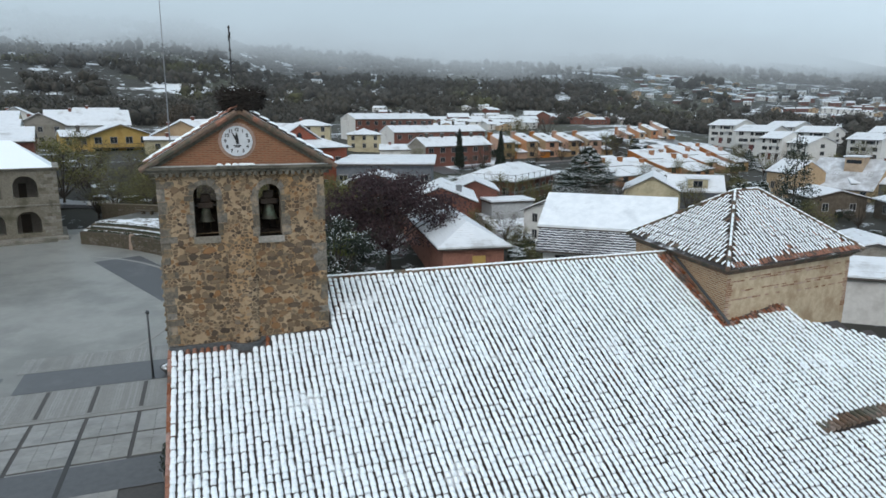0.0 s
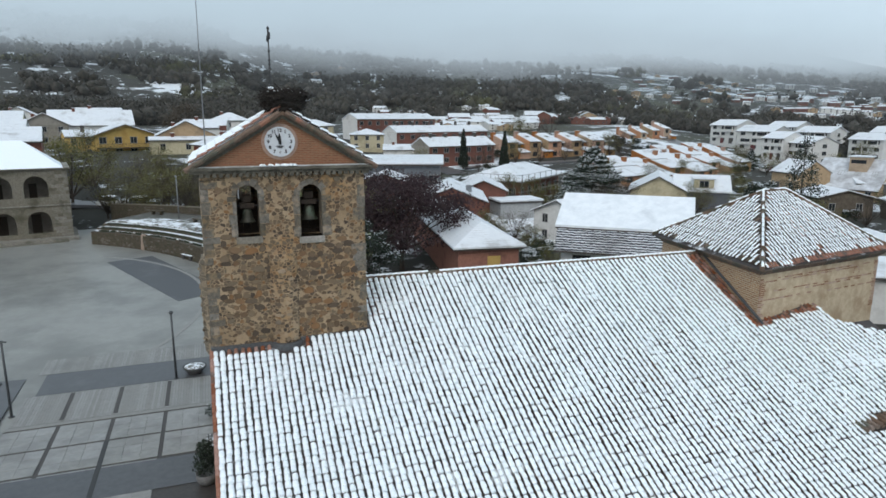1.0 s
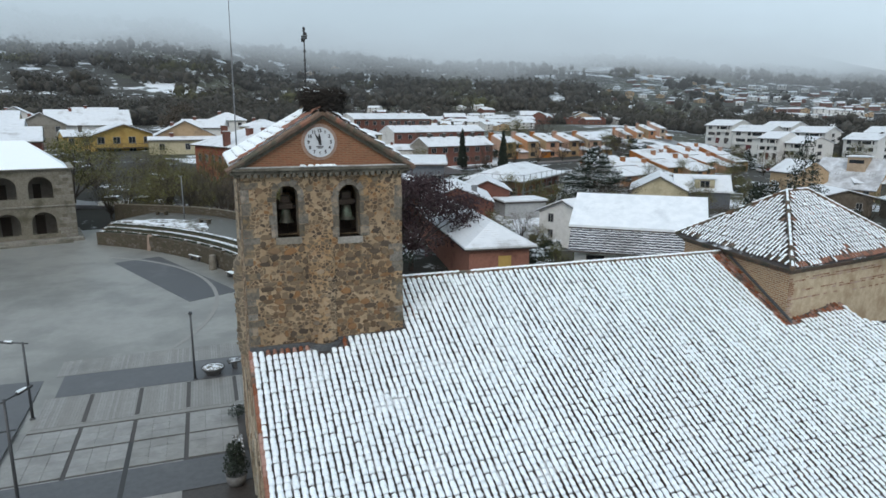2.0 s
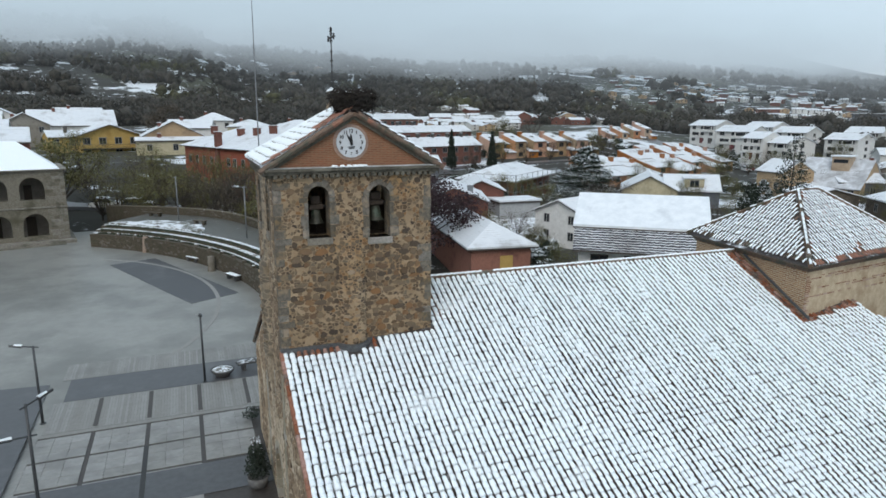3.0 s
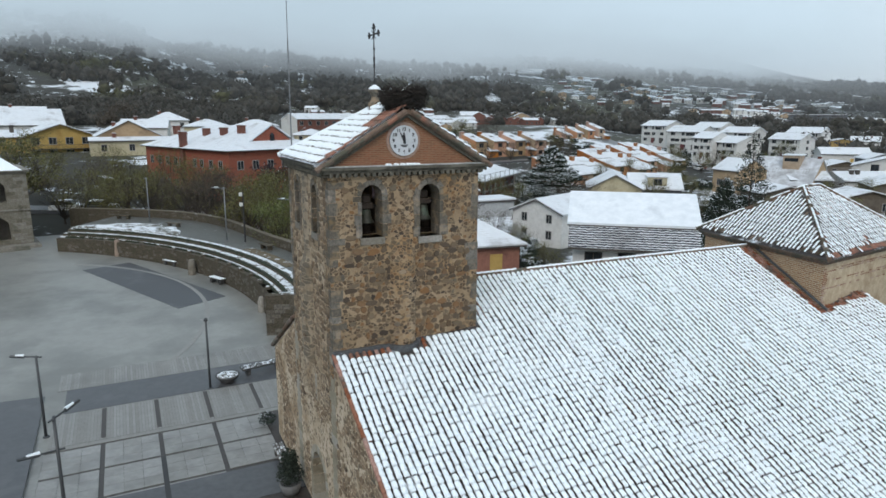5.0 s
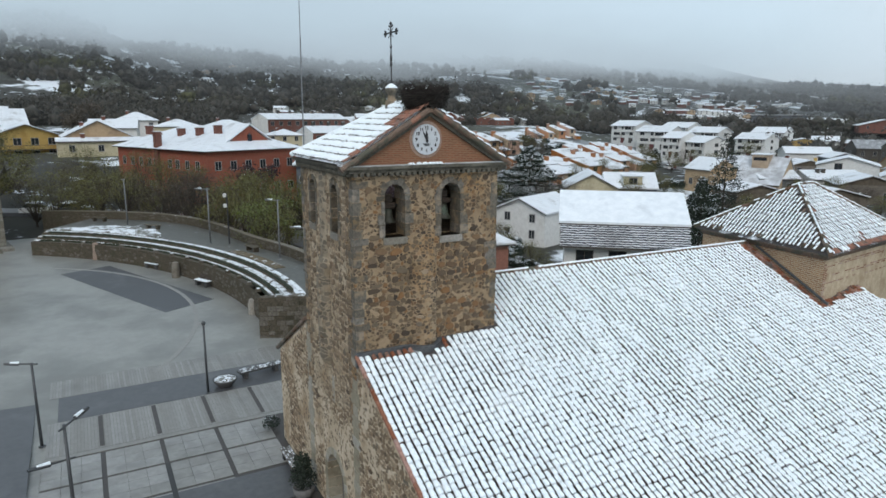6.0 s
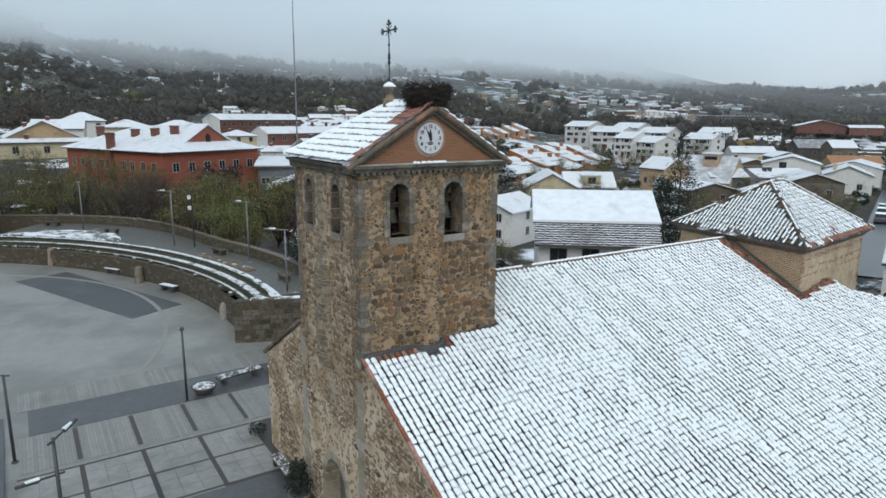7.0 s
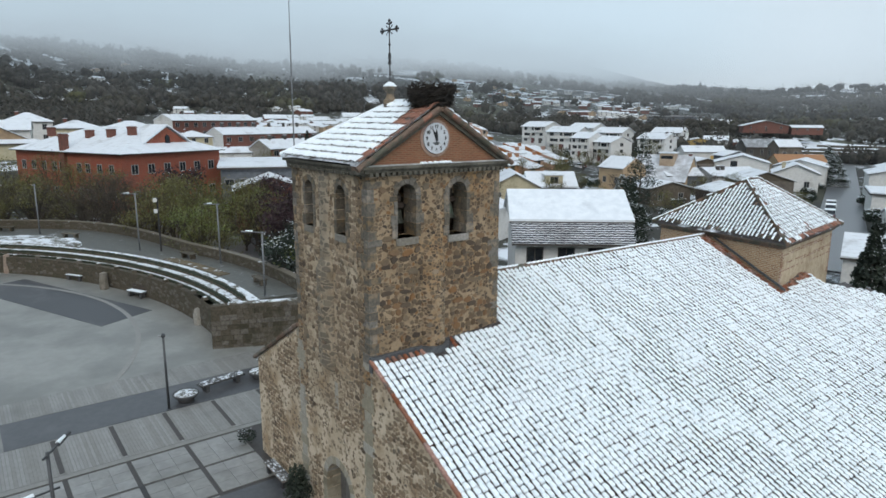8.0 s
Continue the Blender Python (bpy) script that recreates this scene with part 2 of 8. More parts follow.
BAND_BRICK = surface("red_brick_band", (0.25, 0.14, 0.09), (0.34, 0.205, 0.14), 9, 0.9, 0.4, vary="island", amount=0.3)
LEAD = surface("lead_flashing", (0.06, 0.065, 0.07), (0.105, 0.11, 0.115), 8, 0.55, 0.2)
IRON = surface("dark_wrought_iron", (0.02, 0.02, 0.022), (0.04, 0.04, 0.042), 20, 0.6, 0.1)
STEEL = surface("galvanised_post", (0.16, 0.17, 0.18), (0.23, 0.24, 0.25), 12, 0.5, 0.1, metal=0.3)
BRONZE = surface("aged_bell_bronze", (0.045, 0.045, 0.035), (0.08, 0.08, 0.06), 8, 0.55, 0.15, metal=0.4, stain=(0.12, 0.16, 0.12), stain_scale=3)
TWIG = surface("dry_twigs", (0.014, 0.011, 0.009), (0.042, 0.033, 0.026), 20, 0.9, 0.3, vary="island", amount=0.5)
DIAL = surface("white_enamel_dial", (0.55, 0.58, 0.61), (0.62, 0.65, 0.68), 3, 0.4, 0.05)
INK = surface("black_paint", (0.012, 0.012, 0.014), (0.02, 0.02, 0.022), 5, 0.5, 0.0)
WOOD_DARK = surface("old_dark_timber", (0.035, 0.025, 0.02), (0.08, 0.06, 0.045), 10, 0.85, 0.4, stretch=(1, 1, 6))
WOOD_BENCH = surface("weathered_bench_slat", (0.14, 0.12, 0.10), (0.24, 0.21, 0.18), 14, 0.8, 0.3)
CONCRETE = surface("wet_smooth_concrete", (0.22, 0.222, 0.205), (0.275, 0.277, 0.26), 1.1, 0.34, 0.06, stain=(0.165, 0.167, 0.155), stain_scale=0.16, stain_at=(0.42, 0.62))
SETTS = surface("wet_grooved_paving", (0.205, 0.202, 0.188), (0.26, 0.257, 0.242), 4, 0.42, 0.2, stain=(0.18, 0.18, 0.17), stain_scale=0.3, vary="island", amount=0.14)
SLAB = surface("wet_granite_slab", (0.22, 0.22, 0.21), (0.28, 0.28, 0.266), 3, 0.36, 0.12, stain=(0.185, 0.185, 0.175), stain_scale=0.6, stain_at=(0.45, 0.65), vary="object", amount=0.10)
DARK_BAND = surface("dark_wet_paving", (0.062, 0.065, 0.070), (0.090, 0.094, 0.10), 3, 0.36, 0.1, stain=(0.11, 0.113, 0.118), stain_scale=0.35, stain_at=(0.55, 0.72))
BLOCK_STONE = surface("varied_wall_blocks", (0.066, 0.056, 0.040), (0.130, 0.112, 0.082), 7, 0.9, 0.6, stain=(0.06, 0.055, 0.035), stain_scale=1.2, stain_at=(0.52, 0.7), vary="object", amount=0.35)
JOINT = surface("dark_paving_strip", (0.036, 0.032, 0.03), (0.065, 0.057, 0.052), 6, 0.5, 0.2)
RIM = surface("pale_inlaid_ring", (0.22, 0.215, 0.20), (0.27, 0.265, 0.25), 6, 0.45, 0.1)
ASPHALT = surface("wet_asphalt", (0.075, 0.078, 0.082), (0.11, 0.113, 0.117), 8, 0.35, 0.2, stain=(0.09, 0.09, 0.09), stain_scale=0.3)
GLASS = surface("window_glass", (0.018, 0.022, 0.026), (0.03, 0.034, 0.04), 2, 0.14, 0.0)
FRAME = surface("pale_window_frame", (0.25, 0.25, 0.24), (0.36, 0.36, 0.35), 6, 0.6, 0.0)
WHITE_WALL = surface("white_render", (0.58, 0.58, 0.56), (0.68, 0.68, 0.66), 2, 0.85, 0.2, stain=(0.38, 0.37, 0.35), stain_scale=0.3, stain_at=(0.55, 0.8))
YELLOW_WALL = surface("yellow_render", (0.42, 0.285, 0.085), (0.50, 0.345, 0.115), 2, 0.85, 0.2, stain=(0.36, 0.22, 0.06), stain_scale=0.3)
ORANGE_WALL = surface("orange_render", (0.32, 0.185, 0.09), (0.41, 0.25, 0.13), 2, 0.85, 0.2, stain=(0.25, 0.14, 0.075), stain_scale=0.3, vary="object", amount=0.35)
RUST_WALL = surface("rust_red_render", (0.29, 0.125, 0.06), (0.37, 0.175, 0.085), 2, 0.85, 0.2, vary="object", amount=0.15)
CREAM_WALL = surface("cream_render", (0.44, 0.39, 0.26), (0.52, 0.47, 0.33), 2, 0.85, 0.2, stain=(0.34, 0.30, 0.20), stain_scale=0.3)
TAN_WALL = surface("tan_render", (0.36, 0.255, 0.15), (0.44, 0.32, 0.20), 2, 0.85, 0.2, stain=(0.28, 0.20, 0.13), stain_scale=0.3)
GREY_WALL = surface("grey_cladding", (0.085, 0.095, 0.11), (0.125, 0.135, 0.15), 2, 0.6, 0.2)
RED_BRICK = brick_mat("red_facing_brick", (0.30, 0.075, 0.04), (0.24, 0.06, 0.032), (0.24, 0.11, 0.075), 0.3, 0.09, (90, 0, 0), 0.012, stain=(0.20, 0.05, 0.03))
BROWN_BRICK = surface("brown_brickwork", (0.135, 0.055, 0.040), (0.185, 0.077, 0.055), 3, 0.85, 0.3, stain=(0.12, 0.05, 0.04), stain_scale=0.4)
FASCIA = surface("dark_eaves", (0.05, 0.045, 0.04), (0.09, 0.08, 0.07), 5, 0.7, 0.1)
SLATE = lined_snow("slate_with_thin_snow", 1.9, (0.045, 0.05, 0.06), (0.10, 0.50), (0.16, 0.36), uneven=3.5)
BARE_METAL = patchy_snow("roof_with_melting_snow", (0.26, 0.26, 0.27), (0.38, 0.38, 0.39), 0.45, 0.30, 0.85)
TWIG_TREE = surface("wet_bark", (0.03, 0.024, 0.02), (0.07, 0.056, 0.045), 8, 0.9, 0.4)
LEAF_OLIVE = surface("spring_willow_leaves", (0.092, 0.088, 0.02), (0.16, 0.15, 0.037), 1.0, 0.8, 0.0, vary="island", amount=0.5)
LEAF_FRESH = surface("fresh_green_leaves", (0.105, 0.135, 0.025), (0.175, 0.205, 0.042), 1.0, 0.8, 0.0, vary="island", amount=0.4)
LEAF_PURPLE = surface("purple_plum_leaves", (0.022, 0.009, 0.012), (0.045, 0.018, 0.022), 1.2, 0.75, 0.0, vary="island", amount=0.5)
LEAF_DARK = surface("dark_evergreen_leaves", (0.012, 0.022, 0.014), (0.028, 0.042, 0.026), 1.2, 0.8, 0.0, vary="island", amount=0.5)
LEAF_BROWN = surface("bare_winter_twigs", (0.06, 0.048, 0.036), (0.105, 0.085, 0.06), 1.0, 0.9, 0.0, vary="island", amount=0.5)
WOODLAND = surface("far_woodland", (0.022, 0.024, 0.018), (0.066, 0.058, 0.045), 0.5, 0.95, 0.0, stain=(0.072, 0.074, 0.028), stain_scale=0.012, stain_at=(0.55, 0.68), vary="island", amount=0.2, depth=0.8)
CAR_GREY = surface("grey_car_paint", (0.10, 0.11, 0.12), (0.12, 0.13, 0.14), 2, 0.3, 0.0, metal=0.4)
CAR_RED = surface("dark_red_car_paint", (0.16, 0.02, 0.025), (0.19, 0.025, 0.03), 2, 0.3, 0.0)
TYRE = surface("tyre_rubber", (0.015, 0.015, 0.015), (0.025, 0.025, 0.025), 8, 0.8, 0.0)

# ---- builders ----


def ss(a, b, x):
    u = min(1.0, max(0.0, (x - a) / (b - a)))
    return u * u * (3 - 2 * u)


def thing(name, m, label, category, group="", kind=""):
    ob = new(name)
    ob.empty_display_size = 0.3
    ob.matrix_world = m if isinstance(m, Matrix) else Matrix.Translation(m)
    return tagged(ob, label, category, group, kind)


def mesh_of(name, bm, mats):
    me = bpy.data.meshes.new(name)
    bm.to_mesh(me)
    bm.free()
    for m in mats if isinstance(mats, (list, tuple)) else [mats]:
        me.materials.append(m)
    return me


def part(name, bm, mats, parent=None, label="", kind="", smooth=False):
    """One mesh object out of a bmesh or a mesh, under a thing or a part."""
    me = mesh_of(name, bm, mats) if isinstance(bm, bmesh.types.BMesh) else bm
    if smooth:
        me.shade_smooth()
    ob = new(name, me)
    if parent:
        ob.parent = parent
    return tagged(ob, label, "", "", kind)


def raw(name, verts, faces, mats, indices=None):
    """A mesh straight from arrays."""
    me = bpy.data.meshes.new(name)
    me.from_pydata(verts, [], faces)
    for m in mats if isinstance(mats, (list, tuple)) else [mats]:
        me.materials.append(m)
    if indices is not None:
        me.polygons.foreach_set("material_index", indices)
    me.update()
    return me


def box(bm, x0, x1, y0, y1, z0, z1, mi=0, bevel=0.0):
    vs = [bm.verts.new(p) for p in ((x0, y0, z0), (x1, y0, z0), (x1, y1, z0), (x0, y1, z0), (x0, y0, z1), (x1, y0, z1), (x1, y1, z1), (x0, y1, z1))]
    fs = [bm.faces.new([vs[i] for i in f]) for f in ((3, 2, 1, 0), (4, 5, 6, 7), (0, 1, 5, 4), (1, 2, 6, 5), (2, 3, 7, 6), (3, 0, 4, 7))]
    for f in fs:
        f.material_index = mi
    if bevel:
        es = list({e for f in fs for e in f.edges})
        for f in bmesh.ops.bevel(bm, geom=es, offset=bevel, segments=1, affect="EDGES")["faces"]:
            f.material_index = mi
    return vs


def prism(bm, outline, place, t0, t1, mi=0):
    """A flat outline pushed from depth t0 to t1; place(u, v, t) gives a point."""
    a = [bm.verts.new(place(u, v, t0)) for u, v in outline]
    b = [bm.verts.new(place(u, v, t1)) for u, v in outline]
    n = len(a)
    fs = [bm.faces.new(a[::-1]), bm.faces.new(b)]
    fs += [bm.faces.new((a[i], a[(i + 1) % n], b[(i + 1) % n], b[i])) for i in range(n)]
    for f in fs:
        f.material_index = mi
    return fs


def fix(bm):
    bmesh.ops.recalc_face_normals(bm, faces=bm.faces)
    return bm


def lathe(bm, profile, segments=20, centre=(0, 0, 0), mi=0):
    rings = []
    for r, z in profile:
        rings.append([bm.verts.new((centre[0] + r * math.cos(2 * math.pi * i / segments), centre[1] + r * math.sin(2 * math.pi * i / segments), centre[2] + z)) for i in range(segments)])
    for a, b in zip(rings, rings[1:]):
        for i in range(segments):
            bm.faces.new((a[i], a[(i + 1) % segments], b[(i + 1) % segments], b[i])).material_index = mi
    bm.faces.new(rings[0][::-1]).material_index = mi
    bm.faces.new(rings[-1]).material_index = mi


def rod(bm, a, b, r0, r1=None, sides=6, mi=0):
    a, b = Vector(a), Vector(b)
    r1 = r0 if r1 is None else r1
    q = (b - a).to_track_quat("Z", "Y")
    ring = []
    for p, r in ((a, r0), (b, r1)):
        ring.append([bm.verts.new(p + q @ Vector((r * math.cos(2 * math.pi * i / sides), r * math.sin(2 * math.pi * i / sides), 0))) for i in range(sides)])
    for i in range(sides):
        bm.faces.new((ring[0][i], ring[0][(i + 1) % sides], ring[1][(i + 1) % sides], ring[1][i])).material_index = mi
    bm.faces.new(ring[0][::-1]).material_index = mi
    bm.faces.new(ring[1]).material_index = mi


def arched_wall(bm, place, u0, u1, v0, top, openings, t0, t1, steps=10, mi=0):
    """A wall with arched openings that go through it. openings: (left, right, sill, spring); top(u) is its height."""
    cuts, u = [], u0
    for a, b, sill, spring in sorted(openings):
        cuts.append((u, a, None))
        cuts.append((a, b, (sill, spring)))
        u = b
    cuts.append((u, u1, None))
    for a, b, hole in cuts:
        if b - a < 1e-4:
            continue
        if hole is None:
            k = max(1, int((b - a) / 1.5))
            for i in range(k):
                p, q = a + (b - a) * i / k, a + (b - a) * (i + 1) / k
                prism(bm, [(p, v0), (q, v0), (q, top(q)), (p, top(p))], place, t0, t1, mi)
            continue
        sill, spring = hole
        if sill > v0 + 1e-3:
            prism(bm, [(a, v0), (b, v0), (b, sill), (a, sill)], place, t0, t1, mi)
        r, c = (b - a) / 2, (a + b) / 2
        pts = [(c - r * math.cos(math.pi * i / steps), spring + r * math.sin(math.pi * i / steps)) for i in range(steps + 1)]
        for (p, zp), (q, zq) in zip(pts, pts[1:]):
            prism(bm, [(p, zp), (q, zq), (q, top(q)), (p, top(p))], place, t0, t1, mi)


def front_place(u, v, t):
    return (u, t, v)


def side_place(u, v, t):
    return (t, u, v)


# rough stones: a dozen outlines, shared by all
def stone_mesh(seed, mat):
    rnd = random.Random(seed)
    k = rnd.choice((8, 9, 10))
    bm = bmesh.new()
    ang = [2 * math.pi * (i + rnd.uniform(-0.3, 0.3)) / k + rnd.uniform(0, 0.5) for i in range(k)]
    rad = [rnd.uniform(0.82, 1.12) / (abs(math.cos(a)) ** 2.4 + abs(math.sin(a)) ** 2.4) ** (1 / 2.4) for a in ang]
    rings = [[bm.verts.new((s * r * math.cos(a), -d, s * r * math.sin(a))) for a, r in zip(ang, rad)] for s, d in ((1.0, -0.02), (0.97, 0.014), (0.80, 0.030 + rnd.uniform(-0.008, 0.014)))]
    for a, b in zip(rings, rings[1:]):
        for i in range(k):
            bm.faces.new((a[i], a[(i + 1) % k], b[(i + 1) % k], b[i]))
    bm.faces.new(rings[-1])
    fix(bm)
    return mesh_of("stone", bm, mat)


STONES = [stone_mesh(100 + i, RUBBLE) for i in range(12)]
STONES_DULL = [stone_mesh(100 + i, RUBBLE_DULL) for i in range(12)]
STONES_DARK = [stone_mesh(100 + i, DRY_STONE) for i in range(12)]
STONE_ARRAYS = []
for me in STONES:
    STONE_ARRAYS.append((np.array([v.co[:] for v in me.vertices]), [tuple(p.vertices) for p in me.polygons]))


def stone_spots(seed, width, height, step, keep):
    """Places for stones on a wall in rough courses."""
    rnd = random.Random(seed)
    v, spots = step * 0.4, []
    while v < height:
        u = rnd.uniform(0, step)
        hgt = step * rnd.uniform(0.72, 1.1)
        while u < width:
            w = step * rnd.choice((0.7, 0.9, 1.1, 1.4, 1.9)) * rnd.uniform(0.85, 1.15)
            cu, cv = u + w / 2, v + rnd.uniform(-0.16, 0.16) * step
            if rnd.random() < 0.9 and keep(cu, cv):
                spots.append((cu, cv, w * rnd.uniform(0.40, 0.51), hgt * rnd.uniform(0.40, 0.54), rnd.uniform(-0.2, 0.2), rnd.randrange(12)))
            u += w
        v += hgt
    return spots


def lay_stones(spots, frame_m, parent, pieces, meshes=STONES, rest=RUBBLE_JOINED):
    """The first ones as pieces of their own, the rest joined."""
    verts, faces, base = [], [], 0
    for i, (u, v, a, b, turn, k) in enumerate(spots):
        m = frame_m @ Matrix.Translation((u, 0, v)) @ Matrix.Rotation(turn, 4, "Y") @ Matrix.Diagonal((a, 1, b, 1))
        if i < pieces:
            ob = part("stone", meshes[k], None, parent)
            ob.matrix_basis = m
        else:
            co, fs = STONE_ARRAYS[k]
            mm = np.array(m)
            verts.append(co @ mm[:3, :3].T + mm[:3, 3])
            faces += [tuple(j + base for j in f) for f in fs]
            base += len(co)
    if verts:
        part("rubble", raw("rubble", np.concatenate(verts), faces, rest), None, parent, "small rubble stones set in mortar", "stuff")


# barrel tiles, with a cap of snow or bare
def tile_arrays(snow, wrap=False, wet=False, length=0.40, r0=0.056, r1=0.066):
    v, f, mi = [], [], []
    seg = 5

    def ring(y, r, a0, a1, lift, squash=1.0):
        i0 = len(v)
        for i in range(seg + 1):
            a = a0 + (a1 - a0) * i / seg
            v.append((r * math.cos(a), y, r * math.sin(a) * squash + lift))
        return i0

    def skin(i, j, m):
        for k in range(seg):
            f.append((i + k, j + k, j + k + 1, i + k + 1))
            mi.append(m)

    a = ring(0.0, r0, math.pi, 0, 0.0)
    b = ring(-length, r1, math.pi, 0, 0.0)
    # wet picks the dark body colour that paints shade below the snow cap
    base_mat = 2 if wet else 0
    skin(a, b, base_mat)
    c = ring(-length, r1 - 0.018, math.pi, 0, 0.0)
    skin(b, c, base_mat)
    if snow:
        lo, hi = math.pi * (0.5 + 0.5 * snow), math.pi * (0.5 - 0.5 * snow)
        d = ring(-0.02, r0 + 0.006, lo, hi, 0.004)
        e = ring(-0.10, r0 + 0.013, lo, hi, 0.022)
        g = ring(-length * 0.82, r1 + 0.012, lo, hi, 0.026)
        h = ring(-length * 0.94, r1 + 0.002, lo, hi, 0.016)
        k = ring(-length - 0.004, r1 * 0.88, lo, hi, 0.008)
        w = ring(-length - 0.001, r1 * 0.5, lo, hi, 0.0)
        for p, q in ((d, e), (e, g), (g, h), (h, k)) + (((k, w),) if wrap else ()):
            skin(p, q, 1)
    return np.array(v), f, mi


TILE_KINDS = {"snow": tile_arrays(0.94, True, True), "lip": tile_arrays(0.88, False, True), "thin": tile_arrays(0.78, True, True), "half": tile_arrays(0.66), "bare": tile_arrays(0), "slim": tile_arrays(0.66, True, True), "spare": tile_arrays(0.56, True, True)}


def tile_field(name, parent, point, cols, rows, pitch, step, kind, clay, pieces=lambda c, r: False, lift=0.02, seed=1, scale=1.0, tilt=0.05, under=TILE_DARK, sway=0.05):
    """Rows of barrel tiles over the surface point(u, v), v running down the slope. kind(c, r, u, v) picks the tile or None."""
    rnd = random.Random(seed)
    shared = {k: raw("tile", a[0], a[1], [clay, SNOW, under], a[2]) for k, a in TILE_KINDS.items()}
    verts, faces, mats, base, count = [], [], [], 0, 0
    for c in range(cols):
        for r in range(rows):
            u, v = (c + 0.5) * pitch, r * step
            k = kind(c, r, u, v)
            if not k:
                continue
            p = Vector(point(u, v))
            down = (Vector(point(u, v + 0.2)) - p).normalized()
            across = (Vector(point(u + 0.2, v)) - p).normalized()
            up = across.cross(-down).normalized()
            if up.z < 0:
                up = -up
            across = (-down).cross(up)
            m = Matrix((across, -down, up)).transposed().to_4x4()
            m.translation = p + up * (lift + rnd.uniform(-0.008, 0.012)) + across * rnd.uniform(-0.012, 0.012) + down * rnd.uniform(-0.025, 0.025)
            m = m @ Matrix.Rotation(rnd.uniform(-sway, sway), 4, "Z") @ Matrix.Rotation(-tilt, 4, "X") @ Matrix.Diagonal((scale * rnd.uniform(0.92, 1.12), step / 0.345 * rnd.uniform(0.95, 1.06), scale * rnd.uniform(0.85, 1.12), 1))
            if count < 300 and pieces(c, r):
                ob = part("tile", shared[k], None, parent)
                ob.matrix_basis = m
                count += 1
                continue
            co, fs, mi = TILE_KINDS[k]
            mm = np.array(m)
            verts.append(co @ mm[:3, :3].T + mm[:3, 3])
            faces += [tuple(j + base for j in q) for q in fs]
            mats += mi
            base += len(co)
    if verts:
        me = raw(name, np.concatenate(verts), faces, [clay, SNOW, under], mats)
        me.shade_smooth()
        part(name, me, None, parent, "barrel tiles under a crust of snow", "stuff")


def sheet(point, us, vs, thick, mats, name="roof_bed"):
    """A curved sheet over a grid of (u, v), with thickness below."""
    bm = bmesh.new()
    g = [[bm.verts.new(point(u, v)) for v in vs] for u in us]
    for i in range(len(us) - 1):
        for j in range(len(vs) - 1):
            bm.faces.new((g[i][j], g[i][j + 1], g[i + 1][j + 1], g[i + 1][j]))
    low = [[bm.verts.new(v.co + Vector((0, 0, -abs(thick)))) for v in col] for col in g]
    for i in range(len(us) - 1):
        for j in range(len(vs) - 1):
            bm.faces.new((low[i][j], low[i + 1][j], low[i + 1][j + 1], low[i][j + 1]))
    fix(bm)
    return bm


# ---- the land ----


def ground_height(x, y):
    west = 0.033 * max(0.0, y - 13) + 4.0 * ss(60, 115, y)
    east = 6.0 * ss(95, 200, y) * (1 - ss(115, 165, x)) + 7.0 * ss(135, 215, y) * ss(115, 165, x)
    r, b = math.hypot(x, y), math.degrees(math.atan2(x, y))
    east += 4.5 * ss(205, 320, r) * (1 - ss(36, 46, b))
    k = ss(10, 45, x)
    z = west * (1 - k) + east * k
    steep = float(np.interp(b, (-30, 0, 18, 40, 48, 55, 59, 63.5, 72, 110), (0.150, 0.140, 0.110, 0.088, 0.066, 0.041, 0.035, 0.026, 0.027, 0.024)))
    foot = float(np.interp(b, (12, 42), (300, 345)))
    z += steep * max(0.0, r - foot) * ss(foot, foot + 260, r) * (1 + 0.45 * ss(580, 980, r))
    if r > 260:
        z += ss(260, 600, r) * 9 * noise.noise((x / 160, y / 160, 3.1)) + ss(700, 1400, r) * 26 * noise.noise((x / 520, y / 520, 7.7))
    return z


def land():
    radii = [6, 14, 24, 36, 50, 64, 78, 92, 108, 126, 146, 170, 196, 226, 260, 300, 345, 395, 450, 515, 590, 675, 770, 880, 1010, 1160, 1340, 1560, 1820, 2150, 2600, 3200]
    n = 180
    v, f = [(0, 0, -0.25)], []
    for r in radii:
        for i in range(n):
            x, y = r * math.sin(2 * math.pi * i / n), r * math.cos(2 * math.pi * i / n)
            v.append((x, y, ground_height(x, y) - (0.45 if x < 14 and y < 76 else 0.06)))
    for i in range(n):
        f.append((0, 1 + (i + 1) % n, 1 + i))
    for k in range(len(radii) - 1):
        for i in range(n):
            a, b = 1 + k * n + i, 1 + k * n + (i + 1) % n
            f.append((a, b, b + n, a + n))
    m, nn, l, p = node_mat("winter_ground")
    grass = mix(nn, l, noise_node(nn, l, 0.35, 8, 0.7), (0.02, 0.022, 0.018), (0.045, 0.042, 0.034))
    grass = mix(nn, l, ramp(nn, l, noise_node(nn, l, 0.01, 5), 0.45, 0.6), grass, (0.05, 0.052, 0.028))
    cover = ramp(nn, l, noise_node(nn, l, 0.022, 10, 0.68), 0.54, 0.59)
    fine_cover = ramp(nn, l, noise_node(nn, l, 0.16, 8, 0.7), 0.585, 0.635)
    grass = mix(nn, l, fine_cover, grass, (0.66, 0.70, 0.74))
    l.new(mix(nn, l, cover, grass, (0.72, 0.76, 0.80)), p.inputs["Base Color"])
    p.inputs["Roughness"].default_value = 0.9
    me = raw("ground", v, f, m)
    me.shade_smooth()
    tagged(new("ground", me), "wet winter ground with patches of snow", "ground", "", "structure")


land()


